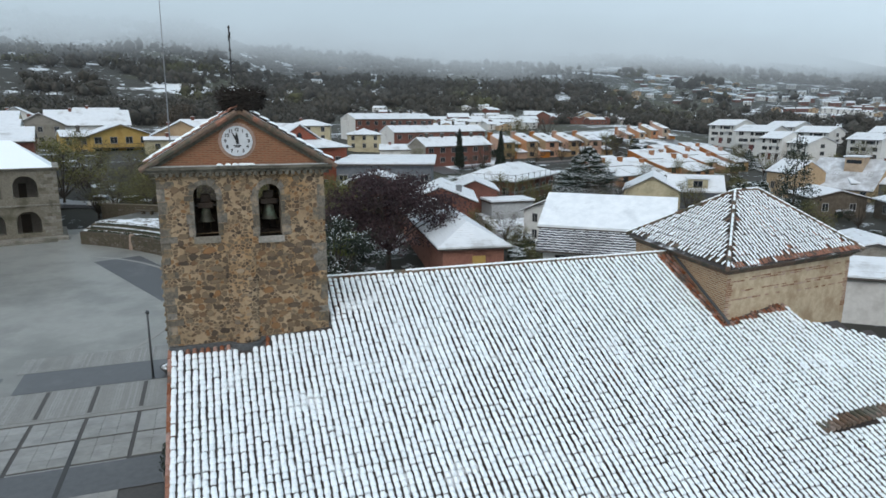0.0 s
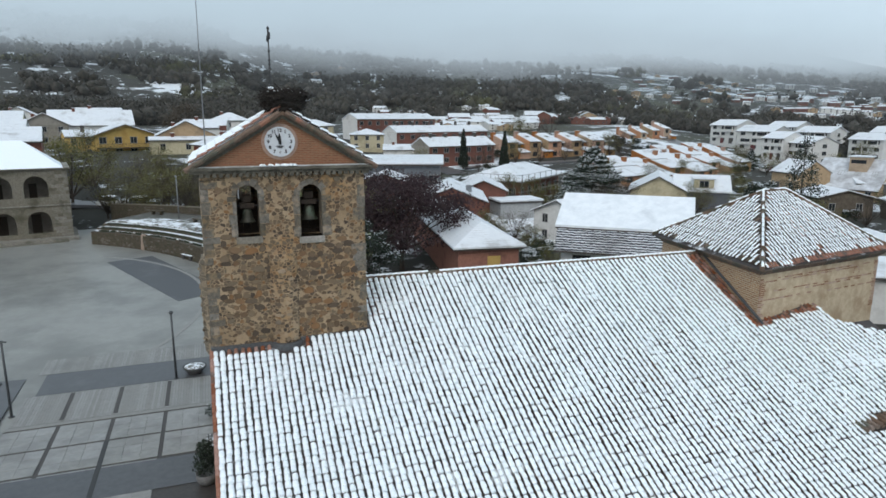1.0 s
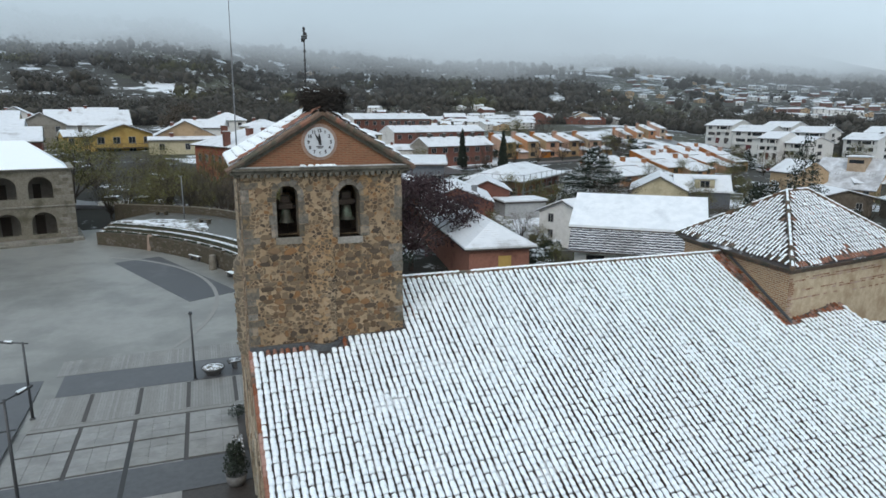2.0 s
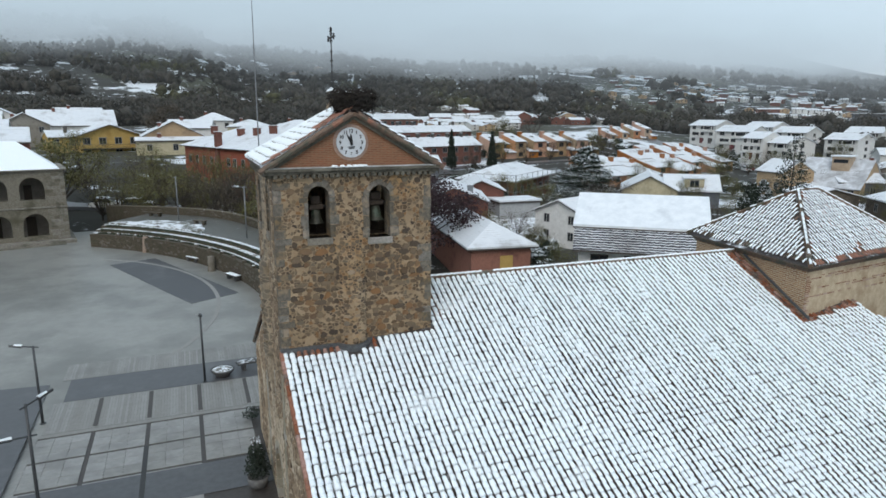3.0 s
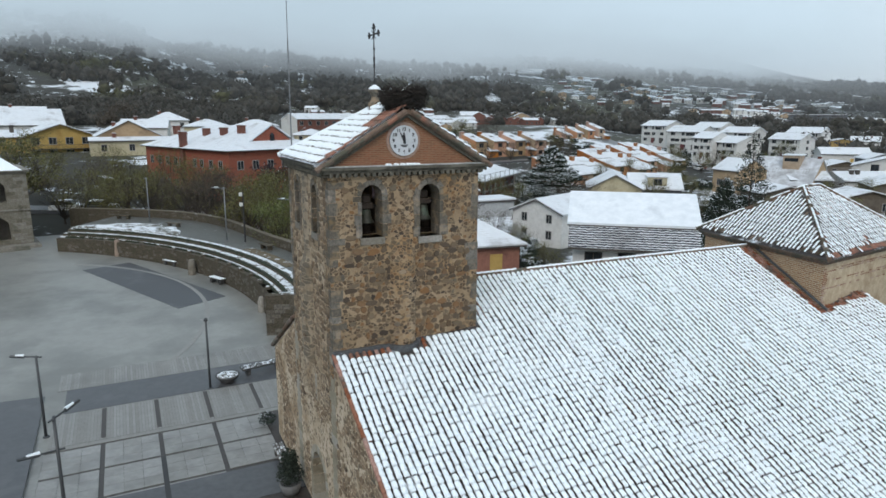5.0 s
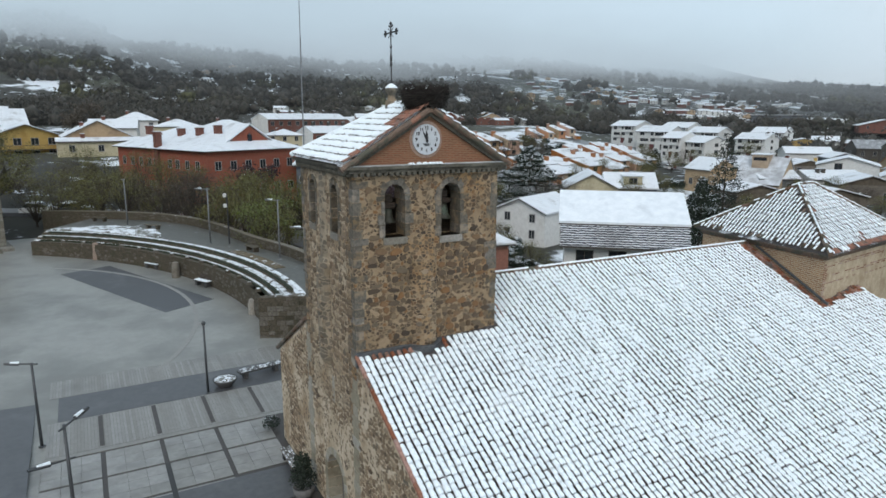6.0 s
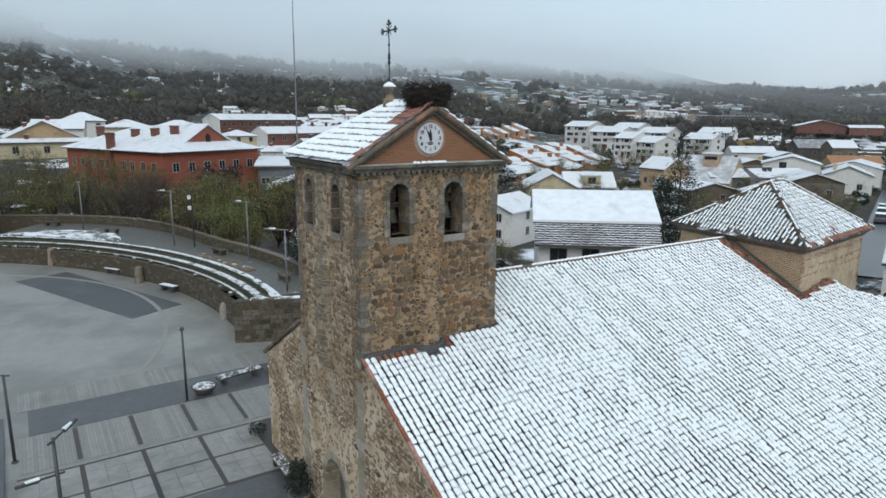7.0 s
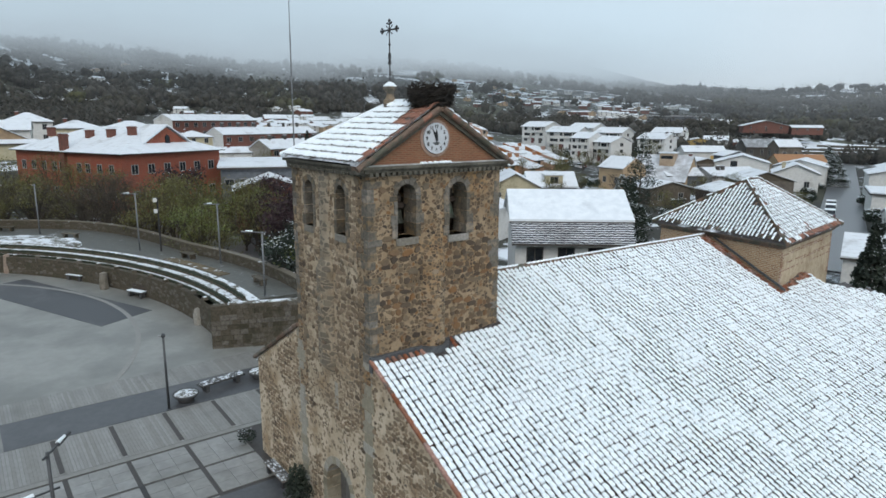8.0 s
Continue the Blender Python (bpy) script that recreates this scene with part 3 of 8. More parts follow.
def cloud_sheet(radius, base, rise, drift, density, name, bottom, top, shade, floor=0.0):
    """A bank of low cloud, standing far off in an arc: thicker with height, ragged below. It glows; floor adds an even
    painted haze.
    """
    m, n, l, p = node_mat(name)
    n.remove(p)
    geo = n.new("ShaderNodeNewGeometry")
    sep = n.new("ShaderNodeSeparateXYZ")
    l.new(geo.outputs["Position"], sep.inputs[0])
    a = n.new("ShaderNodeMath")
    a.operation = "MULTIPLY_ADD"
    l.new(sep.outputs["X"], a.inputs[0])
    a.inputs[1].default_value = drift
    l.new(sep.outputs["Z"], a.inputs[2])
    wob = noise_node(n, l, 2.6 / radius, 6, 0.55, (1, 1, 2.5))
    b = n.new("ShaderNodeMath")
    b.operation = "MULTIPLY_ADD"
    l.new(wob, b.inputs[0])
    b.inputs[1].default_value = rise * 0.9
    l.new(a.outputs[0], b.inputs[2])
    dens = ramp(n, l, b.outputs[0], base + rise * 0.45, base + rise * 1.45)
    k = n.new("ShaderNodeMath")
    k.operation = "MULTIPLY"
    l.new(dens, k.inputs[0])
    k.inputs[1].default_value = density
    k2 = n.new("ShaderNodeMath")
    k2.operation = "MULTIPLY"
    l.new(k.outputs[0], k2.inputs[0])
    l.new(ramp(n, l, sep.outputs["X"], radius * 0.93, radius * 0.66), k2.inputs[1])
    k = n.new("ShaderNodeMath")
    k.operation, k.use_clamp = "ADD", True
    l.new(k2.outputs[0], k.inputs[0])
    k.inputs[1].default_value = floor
    # cloud and haze brightness is emitted by the sheet itself
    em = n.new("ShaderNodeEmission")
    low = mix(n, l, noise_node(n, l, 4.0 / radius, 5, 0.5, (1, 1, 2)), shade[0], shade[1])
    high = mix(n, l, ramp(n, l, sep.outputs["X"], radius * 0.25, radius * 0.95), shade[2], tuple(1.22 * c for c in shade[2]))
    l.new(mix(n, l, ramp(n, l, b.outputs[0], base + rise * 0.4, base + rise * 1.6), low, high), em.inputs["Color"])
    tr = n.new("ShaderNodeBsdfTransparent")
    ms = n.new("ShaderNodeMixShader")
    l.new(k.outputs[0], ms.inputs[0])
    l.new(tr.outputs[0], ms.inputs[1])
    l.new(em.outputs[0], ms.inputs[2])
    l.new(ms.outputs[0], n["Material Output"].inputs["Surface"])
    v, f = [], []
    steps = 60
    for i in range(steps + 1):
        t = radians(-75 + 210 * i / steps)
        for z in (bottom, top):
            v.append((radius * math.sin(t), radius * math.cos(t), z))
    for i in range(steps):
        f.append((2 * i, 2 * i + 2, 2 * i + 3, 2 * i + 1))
    tagged(new(name, raw(name, v, f, m)), "glowing sheet of low grey cloud and painted haze over the hills", "cloud", "", "structure")


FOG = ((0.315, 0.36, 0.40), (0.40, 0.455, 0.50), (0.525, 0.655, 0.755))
# the first sheet is haze only: a faint even glow over all beyond it
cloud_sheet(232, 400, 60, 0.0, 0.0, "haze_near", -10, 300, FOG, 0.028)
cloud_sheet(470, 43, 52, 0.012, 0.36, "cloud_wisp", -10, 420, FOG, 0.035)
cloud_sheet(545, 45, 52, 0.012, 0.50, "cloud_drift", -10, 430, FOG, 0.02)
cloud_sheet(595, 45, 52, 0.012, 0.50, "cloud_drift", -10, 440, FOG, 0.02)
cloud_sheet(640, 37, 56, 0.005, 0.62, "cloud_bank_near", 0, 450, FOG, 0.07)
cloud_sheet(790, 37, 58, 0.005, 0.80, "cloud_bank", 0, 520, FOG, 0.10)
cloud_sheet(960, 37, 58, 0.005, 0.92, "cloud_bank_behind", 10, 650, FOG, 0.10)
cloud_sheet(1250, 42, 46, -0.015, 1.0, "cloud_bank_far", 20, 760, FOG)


def sky_backdrop():
    m, n, l, p = node_mat("overcast_sky")
    n.remove(p)
    em = n.new("ShaderNodeEmission")
    sep = n.new("ShaderNodeSeparateXYZ")
    l.new(n.new("ShaderNodeNewGeometry").outputs["Position"], sep.inputs[0])
    tone = mix(n, l, ramp(n, l, noise_node(n, l, 0.0011, 5, 0.5, (1, 1, 2.2)), 0.35, 0.65), (0.52, 0.65, 0.75), (0.60, 0.73, 0.83))
    l.new(mix(n, l, ramp(n, l, sep.outputs["X"], 800, 3000), tone, (0.68, 0.79, 0.88)), em.inputs["Color"])
    l.new(em.outputs[0], n["Material Output"].inputs["Surface"])
    v, f = [], []
    steps = 72
    for i in range(steps):
        t = 2 * math.pi * i / steps
        v += [(3150 * math.sin(t), 3150 * math.cos(t), -60), (3150 * math.sin(t), 3150 * math.cos(t), 850)]
    for i in range(steps):
        j = (i + 1) % steps
        f.append((2 * i, 2 * j, 2 * j + 1, 2 * i + 1))
    tagged(new("backdrop", raw("backdrop", v, f, m)), "pale overcast sky above the horizon", "sky", "", "structure")


sky_backdrop()

# ---- the bell tower ----
TW, TD, EAVE = 5.6, 5.6, 13.95
CX = TW / 2
tower = thing("bell_tower", (0, 0, 0), "square rubble-stone bell tower with a brick gable and snowy tiled roof", "bell tower")


def tower_walls():
    front = [(1.12, 1.88, 11.72, 13.15), (3.27, 4.05, 11.62, 13.1)]
    side = [(1.42, 2.08, 11.72, 13.1), (3.85, 4.5, 11.72, 13.1)]
    for nm, place, a, b, t0, t1, holes, v0 in (
        ("front_wall", front_place, 0, TW, 0.0, 0.75, front, 5.0),
        ("rear_wall", front_place, 0, TW, TD - 0.75, TD, front, 5.0),
        ("side_wall", side_place, 0.75, TD - 0.75, 0.0, 0.75, [(x0, x1, s, p) for x0, x1, s, p in side], 5.0),
        ("side_wall", side_place, 0.75, TD - 0.75, TW - 0.75, TW, [(x0, x1, s, p) for x0, x1, s, p in side], 5.0),
    ):
        bm = bmesh.new()
        arched_wall(bm, place, a, b, v0, lambda u: EAVE, holes, t0, t1)
        bmesh.ops.remove_doubles(bm, verts=bm.verts, dist=0.001)
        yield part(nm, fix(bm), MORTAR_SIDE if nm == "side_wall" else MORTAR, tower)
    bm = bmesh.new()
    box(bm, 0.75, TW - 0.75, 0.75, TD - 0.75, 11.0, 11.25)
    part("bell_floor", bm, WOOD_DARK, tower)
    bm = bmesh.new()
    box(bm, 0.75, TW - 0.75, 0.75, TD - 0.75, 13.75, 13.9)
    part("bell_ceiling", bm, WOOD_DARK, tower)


front_wall, _, left_wall, _ = tower_walls()
FRONT_M = Matrix.Identity(4)
LEFT_M = Matrix.Translation((0, TD, 0)) @ Matrix.Rotation(radians(-90), 4, "Z")


def front_keep(u, v):
    if u < 0.42 or u > TW - 0.4 or v < 7.7 or v > 13.75 or (2.1 < u < 3.1 and v < 11.4):
        return False
    if noise.noise((u * 0.9, v * 0.9, 4.0)) < (-0.36 if v < 11.3 else -0.08):
        return False
    for a, b, s, t in ((1.12, 1.88, 11.72, 13.55), (3.27, 4.05, 11.62, 13.5)):
        if a - 0.36 < u < b + 0.36 and s - 0.3 < v < t + 0.34:
            return False
    return True


def left_keep(u, v):
    y = TD - u
    if u < 0.4 or u > TD - 0.42 or v < 6.6 or v > 13.75 or 2.4 < y < 3.6 and v < 10.7:
        return False
    if noise.noise((u * 0.9, v * 0.9, 14.0)) < -0.34:
        return False
    for a, b, s, t in ((1.42, 2.08, 11.72, 13.45), (3.85, 4.5, 11.72, 13.45)):
        if a - 0.3 < y < b + 0.3 and s - 0.3 < v < t + 0.3:
            return False
    return True


lay_stones(stone_spots(5, TW, 14, 0.25, front_keep), FRONT_M, front_wall, 290)
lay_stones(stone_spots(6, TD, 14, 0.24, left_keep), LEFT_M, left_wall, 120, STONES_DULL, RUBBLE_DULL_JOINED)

# squared corner stones
rq = random.Random(9)
for x, y, sx, sy in ((0, 0, 1, 1), (TW, 0, -1, 1), (0, TD, 1, -1)):
    z, k = 7.55 if (x, y) == (0, 0) else 7.75, 0
    while z < 13.7:
        hgt = rq.uniform(0.22, 0.5)
        if rq.random() < (0.5 if x else 0.12):
            z += hgt
            continue
        la, lb = rq.choice(((0.48, 0.3), (0.3, 0.46), (0.36, 0.36), (0.26, 0.32)))
        la, lb = la * rq.uniform(0.8, 1.15), lb * rq.uniform(0.8, 1.15)
        bm = bmesh.new()
        o = 0.014 + rq.uniform(-0.008, 0.01)
        xs, ys = sorted((x - sx * o, x + sx * la)), sorted((y - sy * o, y + sy * lb))
        box(bm, xs[0], xs[1], ys[0], ys[1], z, min(z + hgt - 0.008, 13.72), bevel=0.012)
        part("corner_stone", bm, ASHLAR, tower)
        z, k = z + hgt, k + 1

# dressed stones round the openings
for wall_no, (place, holes) in enumerate(((front_place, [(1.12, 1.88, 11.72, 13.15), (3.27, 4.05, 11.62, 13.1)]), (side_place, [(1.42, 2.08, 11.72, 13.1), (3.85, 4.5, 11.72, 13.1)]))):
    for a, b, sill, spring in holes:
        c, r = (a + b) / 2, (b - a) / 2
        for i in range(7):
            t0, t1 = math.pi * (i + 0.03) / 7, math.pi * (i + 0.97) / 7
            ro = r + rq.uniform(0.14, 0.25)
            bm = bmesh.new()
            prism(bm, [(c - q * math.cos(t), spring + q * math.sin(t)) for q, t in ((r - 0.006, t0), (ro, t0), (ro, t1), (r - 0.006, t1))], place, -0.02 - rq.uniform(0, 0.012), 0.74)
            part("arch_stone", fix(bm), ASHLAR, tower)
        z = sill
        while z < spring - 0.05:
            hgt = min(rq.uniform(0.32, 0.5), spring - z)
            for s0, s1 in ((a - rq.uniform(0.12, 0.34), a + 0.006), (b - 0.006, b + rq.uniform(0.12, 0.34))):
                bm = bmesh.new()
                prism(bm, [(s0, z + 0.01), (s1, z + 0.01), (s1, z + hgt - 0.01), (s0, z + hgt - 0.01)], place, -0.02 - rq.uniform(0, 0.012), 0.74)
                part("jamb_stone", fix(bm), ASHLAR, tower)
            z += hgt
        bm = bmesh.new()
        prism(bm, [(a - 0.06, sill - 0.24), (b + 0.06, sill - 0.24), (b + 0.06, sill), (a - 0.06, sill)], place, -0.07, 0.5)
        part("window_sill", fix(bm), GRANITE, tower)


def half_round(name, centre, radius, z0, z1, side, mat, relief=0.62):
    """A half-round shaft against a wall, closed below by a corbel."""
    bm = bmesh.new()
    rings, seg = [], 10
    for z, k in ((z0, 0.25), (z0 + 0.12, 0.7), (z0 + 0.3, 0.95), (z0 + 0.5, 1.0), (z1, 1.0), (z1 + 0.35, 0.4), (EAVE - 0.05, 0.35)):
        ring = []
        for i in range(seg + 1):
            a = math.pi * i / seg
            u, t = centre - radius * math.cos(a) * (0.6 + 0.4 * k), 0.03 - relief * radius * math.sin(a) * k
            ring.append(bm.verts.new((u, t, z) if side == "front" else (t, u, z)))
        rings.append(ring)
    for a, b in zip(rings, rings[1:]):
        for i in range(seg):
            bm.faces.new((a[i], a[i + 1], b[i + 1], b[i]))
    bm.faces.new(rings[0])
    bm.faces.new(rings[-1])
    return part(name, fix(bm), mat, tower, "half-round stone shaft between the openings")


shaft_front = half_round("shaft", 2.6, 0.5, 6.9, 11.0, "front", MORTAR, 0.5)
shaft_left = half_round("shaft", 3.0, 0.55, 6.45, 10.3, "left", SHAFT_STONE)
for sh, c, rad, side, z in ((shaft_front, 2.6, 0.5, "front", 7.9), (shaft_left, 3.0, 0.55, "left", 7.0)):
    while z < (10.8 if side == "front" else 10.1):
        for _ in range(rq.choice((1, 2, 2))):
            a = rq.uniform(0.25, 0.75) * math.pi
            u, t = c - rad * math.cos(a), -(0.5 if side == "front" else 0.62) * rad * math.sin(a) + 0.02
            m = Matrix.Translation((u, t, z)) if side == "front" else Matrix.Translation((t, u, z)) @ Matrix.Rotation(radians(-90), 4, "Z")
            lean = (a / math.pi - 0.5) * 1.7
            ob = part("stone", rq.choice(STONES_DULL), None, sh)
            ob.matrix_basis = m @ Matrix.Rotation(lean, 4, "Z") @ Matrix.Diagonal((rq.uniform(0.08, 0.15), 1, rq.uniform(0.05, 0.09), 1))
        z += rq.uniform(0.26, 0.42)


# cornice, with tile ends under the eaves
def cornice():
    bm = bmesh.new()
    for z0, z1, o in ((EAVE - 0.02, EAVE + 0.1, 0.16), (EAVE + 0.1, EAVE + 0.19, 0.26)):
        box(bm, -o, TW + o, -o, 0.4, z0, z1)
        box(bm, -o, 0.4, 0.4, TD + o, z0, z1)
        box(bm, TW - 0.4, TW + o, 0.4, TD + o, z0, z1)
        box(bm, 0.4, TW - 0.4, TD - 0.4, TD + o, z0, z1)
    part("cornice", bm, CORNICE_STONE, tower, "grey stone cornice")
    bm = bmesh.new()
    for i in range(27):
        c = -0.05 + (TW + 0.1) * (i + 0.5) / 27
        rod(bm, (c, -0.2, EAVE - 0.07), (c, 0.05, EAVE - 0.07), 0.07, sides=8)
        rod(bm, (-0.2, c, EAVE - 0.07), (0.05, c, EAVE - 0.07), 0.07, sides=8)
        rod(bm, (TW + 0.2, c, EAVE - 0.07), (TW - 0.05, c, EAVE - 0.07), 0.07, sides=8)
    part("corbel_tiles", bm, CORNICE_STONE, tower, "row of old tile ends under the cornice", "stuff")


cornice()
GZ0, APEX = EAVE + 0.19, 16.02
bm = bmesh.new()
prism(bm, [(-0.05, GZ0), (TW + 0.05, GZ0), (CX, APEX - 0.12)], front_place, 0.02, 0.42)
part("gable", fix(bm), GABLE_BRICK, tower, "gable of thin red bricks")


def raking():
    for s in (-1, 1):
        def place(u, v, t, s=s):
            k = (APEX - GZ0) / (CX + 0.3)
            return (CX + s * u, t, APEX + 0.02 - k * u + v)
        for v0, v1, y0, mat, nm in ((-0.27, -0.15, -0.1, CORNICE_STONE, "raking_moulding"), (-0.15, -0.03, -0.2, TILE_OLD, "raking_cornice")):
            bm = bmesh.new()
            prism(bm, [(0, v0), (CX + 0.3, v0), (CX + 0.3, v1), (0, v1)], place, y0, 0.45)
            part(nm, fix(bm), mat, tower)
        rr = random.Random(3)
        u = 0.1
        while u < CX + 0.25:
            w = rr.uniform(0.3, 0.42)
            bm = bmesh.new()
            z0, lift = place(u, 0, 0)[2], rr.uniform(0, 0.03)
            k = (APEX - GZ0) / (CX + 0.3)
            rod(bm, (CX + s * u, -0.18, z0 - 0.03 + lift), (CX + s * (u + w), -0.18, z0 - k * w - 0.05 + lift), 0.085, 0.10, 8)
            part("verge_tile", bm, TILE if rr.random() < 0.15 else TILE_OLD, tower)
            u += w - 0.03
    bm = bmesh.new()
    box(bm, -0.2, TW + 0.2, -0.22, 0.0, GZ0, GZ0 + 0.035, bevel=0.012)
    part("ledge_snow", bm, surface("thin_ledge_snow", (0.30, 0.30, 0.29), (0.62, 0.65, 0.68), 2.2, 0.7, 0.4), tower, "thin line of snow on the cornice ledge")
    bm = bmesh.new()
    rl = random.Random(19)
    for _ in range(15):
        x, w = 2.6 + max(-0.6, min(0.6, rl.gauss(0, 0.32))), rl.uniform(0.05, 0.11)
        lathe(bm, [(w, 0.0), (w * 0.9, 0.03), (w * 0.5, 0.06), (0.01, 0.07)], 9, (x, -0.14 - rl.uniform(0, 0.08), GZ0 + 0.03))
    part("snow_lump", bm, SNOW, tower, "lump of old snow under the clock")


raking()

# the roof: two slopes to a ridge, hipped behind
OV = 0.34
RX, RY, RZ = CX, 2.85, 16.16
GZ1 = EAVE + 0.26


def slope_left(u, v):  # u from the front to the back, v down
    k = v / (RX + OV)
    return (RX - v, u - 0.12, RZ - (RZ - GZ1) * k)


def slope_right(u, v):
    return (RX + v, TD + OV - u, RZ - (RZ - GZ1) * v / (RX + OV))


def slope_back(u, v):
    return (TW + OV - u, RY + v, RZ - (RZ - GZ1) * v / (TD + OV - RY))


bm = bmesh.new()
P = [bm.verts.new(q) for q in ((-OV, 0.43, GZ1), (RX, 0.43, RZ), (RX, RY, RZ), (-OV, TD + OV, GZ1), (TW + OV, TD + OV, GZ1), (TW + OV, 0.43, GZ1))]
for idx in ((0, 1, 2, 3), (1, 5, 4, 2), (2, 4, 3), (0, 5, 1), (0, 3, 4, 5)):
    bm.faces.new([P[i] for i in idx])
for s in (-1, 1):
    prism(bm, [(RX, RZ), (RX + s * (RX + OV), GZ1), (RX + s * (RX + OV), GZ1 - 0.06), (RX, RZ - 0.06)], front_place, 0.03, 0.43)
tower_roof = part("roof", fix(bm), CHANNEL_SNOW, tower, "tower roof under thick snow")


def left_kind(c, r, u, v):
    y = u - 0.12
    if y > RY and v < (RX + OV) * (y - RY) / (TD + OV - RY):
        return None
    ragged = 0.16 * noise.noise((v * 2.2, 0.5, 3.0))
    if u < 0.28 + ragged or (u < 0.95 + ragged and v < 0.95):
        return "bare"
    return "lip"


def back_kind(c, r, u, v):
    x = TW + OV - u
    return "lip" if abs(x - RX) < (RX + OV) * v / (TD + OV - RY) else None


def right_kind(c, r, u, v):
    y = TD + OV - u
    if y < -0.1 or (y > RY and v < (RX + OV) * (y - RY) / (TD + OV - RY)):
        return None
    return "snow"


tile_field("left_tiles", tower_roof, slope_left, 29, 10, 0.205, 0.31, left_kind, TILE, lambda c, r: True, lift=0.015, seed=21, tilt=0.09, under=TILE_DARK)
tile_field("right_tiles", tower_roof, slope_right, 29, 10, 0.205, 0.31, right_kind, TILE, lift=0.015, seed=22, tilt=0.12)
tile_field("back_tiles", tower_roof, slope_back, 29, 10, 0.205, 0.31, back_kind, TILE, lift=0.015, seed=23, tilt=0.12)
bm = bmesh.new()
rod(bm, (-OV + 0.05, TD + OV - 0.05, GZ1 + 0.03), (RX, RY, RZ + 0.02), 0.11, 0.11, 8)
rod(bm, (TW + OV - 0.05, TD + OV - 0.05, GZ1 + 0.03), (RX, RY, RZ + 0.02), 0.11, 0.11, 8)
rod(bm, (RX, 1.1, RZ + 0.03), (RX, RY, RZ + 0.04), 0.11, 0.11, 8)
part("ridge", bm, SNOW, tower_roof, "snowy ridge tiles")

# the clock
clock = thing("tower_clock", (2.68, 0.0, 14.98), "round white clock dial with black numerals in the gable", "clock")


def disc(name, r0, r1, y0, y1, mat, parent):
    bm = bmesh.new()
    n = 40
    rings = [[bm.verts.new((r * math.cos(2 * math.pi * i / n), y, r * math.sin(2 * math.pi * i / n))) for i in range(n)] for r, y in ((r1, y1), (r1, y0), (r0, y0), (r0, y1))]
    for a, b in zip(rings, rings[1:]):
        for i in range(n):
            bm.faces.new((a[i], a[(i + 1) % n], b[(i + 1) % n], b[i]))
    if r0 < 0.001:
        bmesh.ops.remove_doubles(bm, verts=bm.verts, dist=0.0005)
    return part(name, fix(bm), mat, parent)


disc("surround", 0.52, 0.62, 0.0, 0.1, BAND_BRICK, clock)
disc("dial", 0.0005, 0.5, -0.05, 0.06, DIAL, clock)
disc("rim", 0.492, 0.512, -0.06, 0.06, DIAL, clock)
for i in range(1, 13):
    a = radians(90 - 30 * i)
    cu = bpy.data.curves.new("numeral", "FONT")
    cu.body, cu.size, cu.extrude, cu.offset = str(i), 0.155, 0.004, 0.006
    cu.align_x, cu.align_y = "CENTER", "CENTER"
    cu.materials.append(INK)
    ob = new("numeral", cu)
    ob.parent = clock
    ob.matrix_basis = pose(0.385 * math.cos(a), -0.058, 0.385 * math.sin(a), 90)
for nm, ang, ln, w in (("minute_pointer", 118, 0.33, 0.028), ("hour_pointer", 93, 0.3, 0.04)):
    bm = bmesh.new()
    a = radians(ang)
    d, e = Vector((math.cos(a), 0, math.sin(a))), Vector((-math.sin(a), 0, math.cos(a)))
    out_ = [(-0.1, w * 0.8), (0.03, w * 1.3), (ln * 0.6, w), (ln, 0.006), (ln, -0.006), (ln * 0.6, -w), (0.03, -w * 1.3), (-0.1, -w * 0.8)]
    prism(bm, out_, lambda u, v, t: tuple(d * u + e * v + Vector((0, t, 0))), -0.075 - (0.012 if nm[0] == "h" else 0), -0.065 - (0.012 if nm[0] == "h" else 0))
    part(nm, fix(bm), INK, clock)
bm = bmesh.new()
box(bm, -0.13, 0.13, -0.062, -0.055, -0.17, -0.135)
box(bm, -0.09, 0.09, -0.062, -0.055, -0.215, -0.185)
part("maker_mark", bm, INK, clock)

# bells
bell_profile = [(0.0, 0.56), (0.10, 0.56), (0.16, 0.52), (0.19, 0.42), (0.205, 0.28), (0.235, 0.15), (0.29, 0.05), (0.33, 0.0), (0.30, 0.0), (0.27, 0.03), (0.02, 0.06)]
for x, s in ((1.5, 0.86), (3.66, 0.98)):
    bell = thing("bell", (x, 0.62, 12.05), "old bronze bell hanging in the arched opening from a timber yoke", "bell", "bells of the tower")
    bm = bmesh.new()
    lathe(bm, [(r * s + 0.002, z * s + 0.1) for r, z in bell_profile], 22)
    part("body", bm, BRONZE, bell, smooth=True)
    bm = bmesh.new()
    box(bm, -0.3 * s, 0.3 * s, -0.1, 0.1, 0.1 + 0.56 * s, 0.1 + 0.56 * s + 0.2, bevel=0.03)
    box(bm, -0.2 * s, 0.2 * s, -0.09, 0.09, 0.3 + 0.56 * s, 0.1 + 0.56 * s + 0.5, bevel=0.05)
    part("yoke", bm, WOOD_DARK, bell)
    bm = bmesh.new()
    rod(bm, (-0.42, 0, 0.2 + 0.56 * s), (0.42, 0, 0.2 + 0.56 * s), 0.03, sides=8)
    rod(bm, (0, 0, 0.5), (0, 0, 0.02), 0.02, 0.035, sides=8)
    part("axle", bm, IRON, bell)

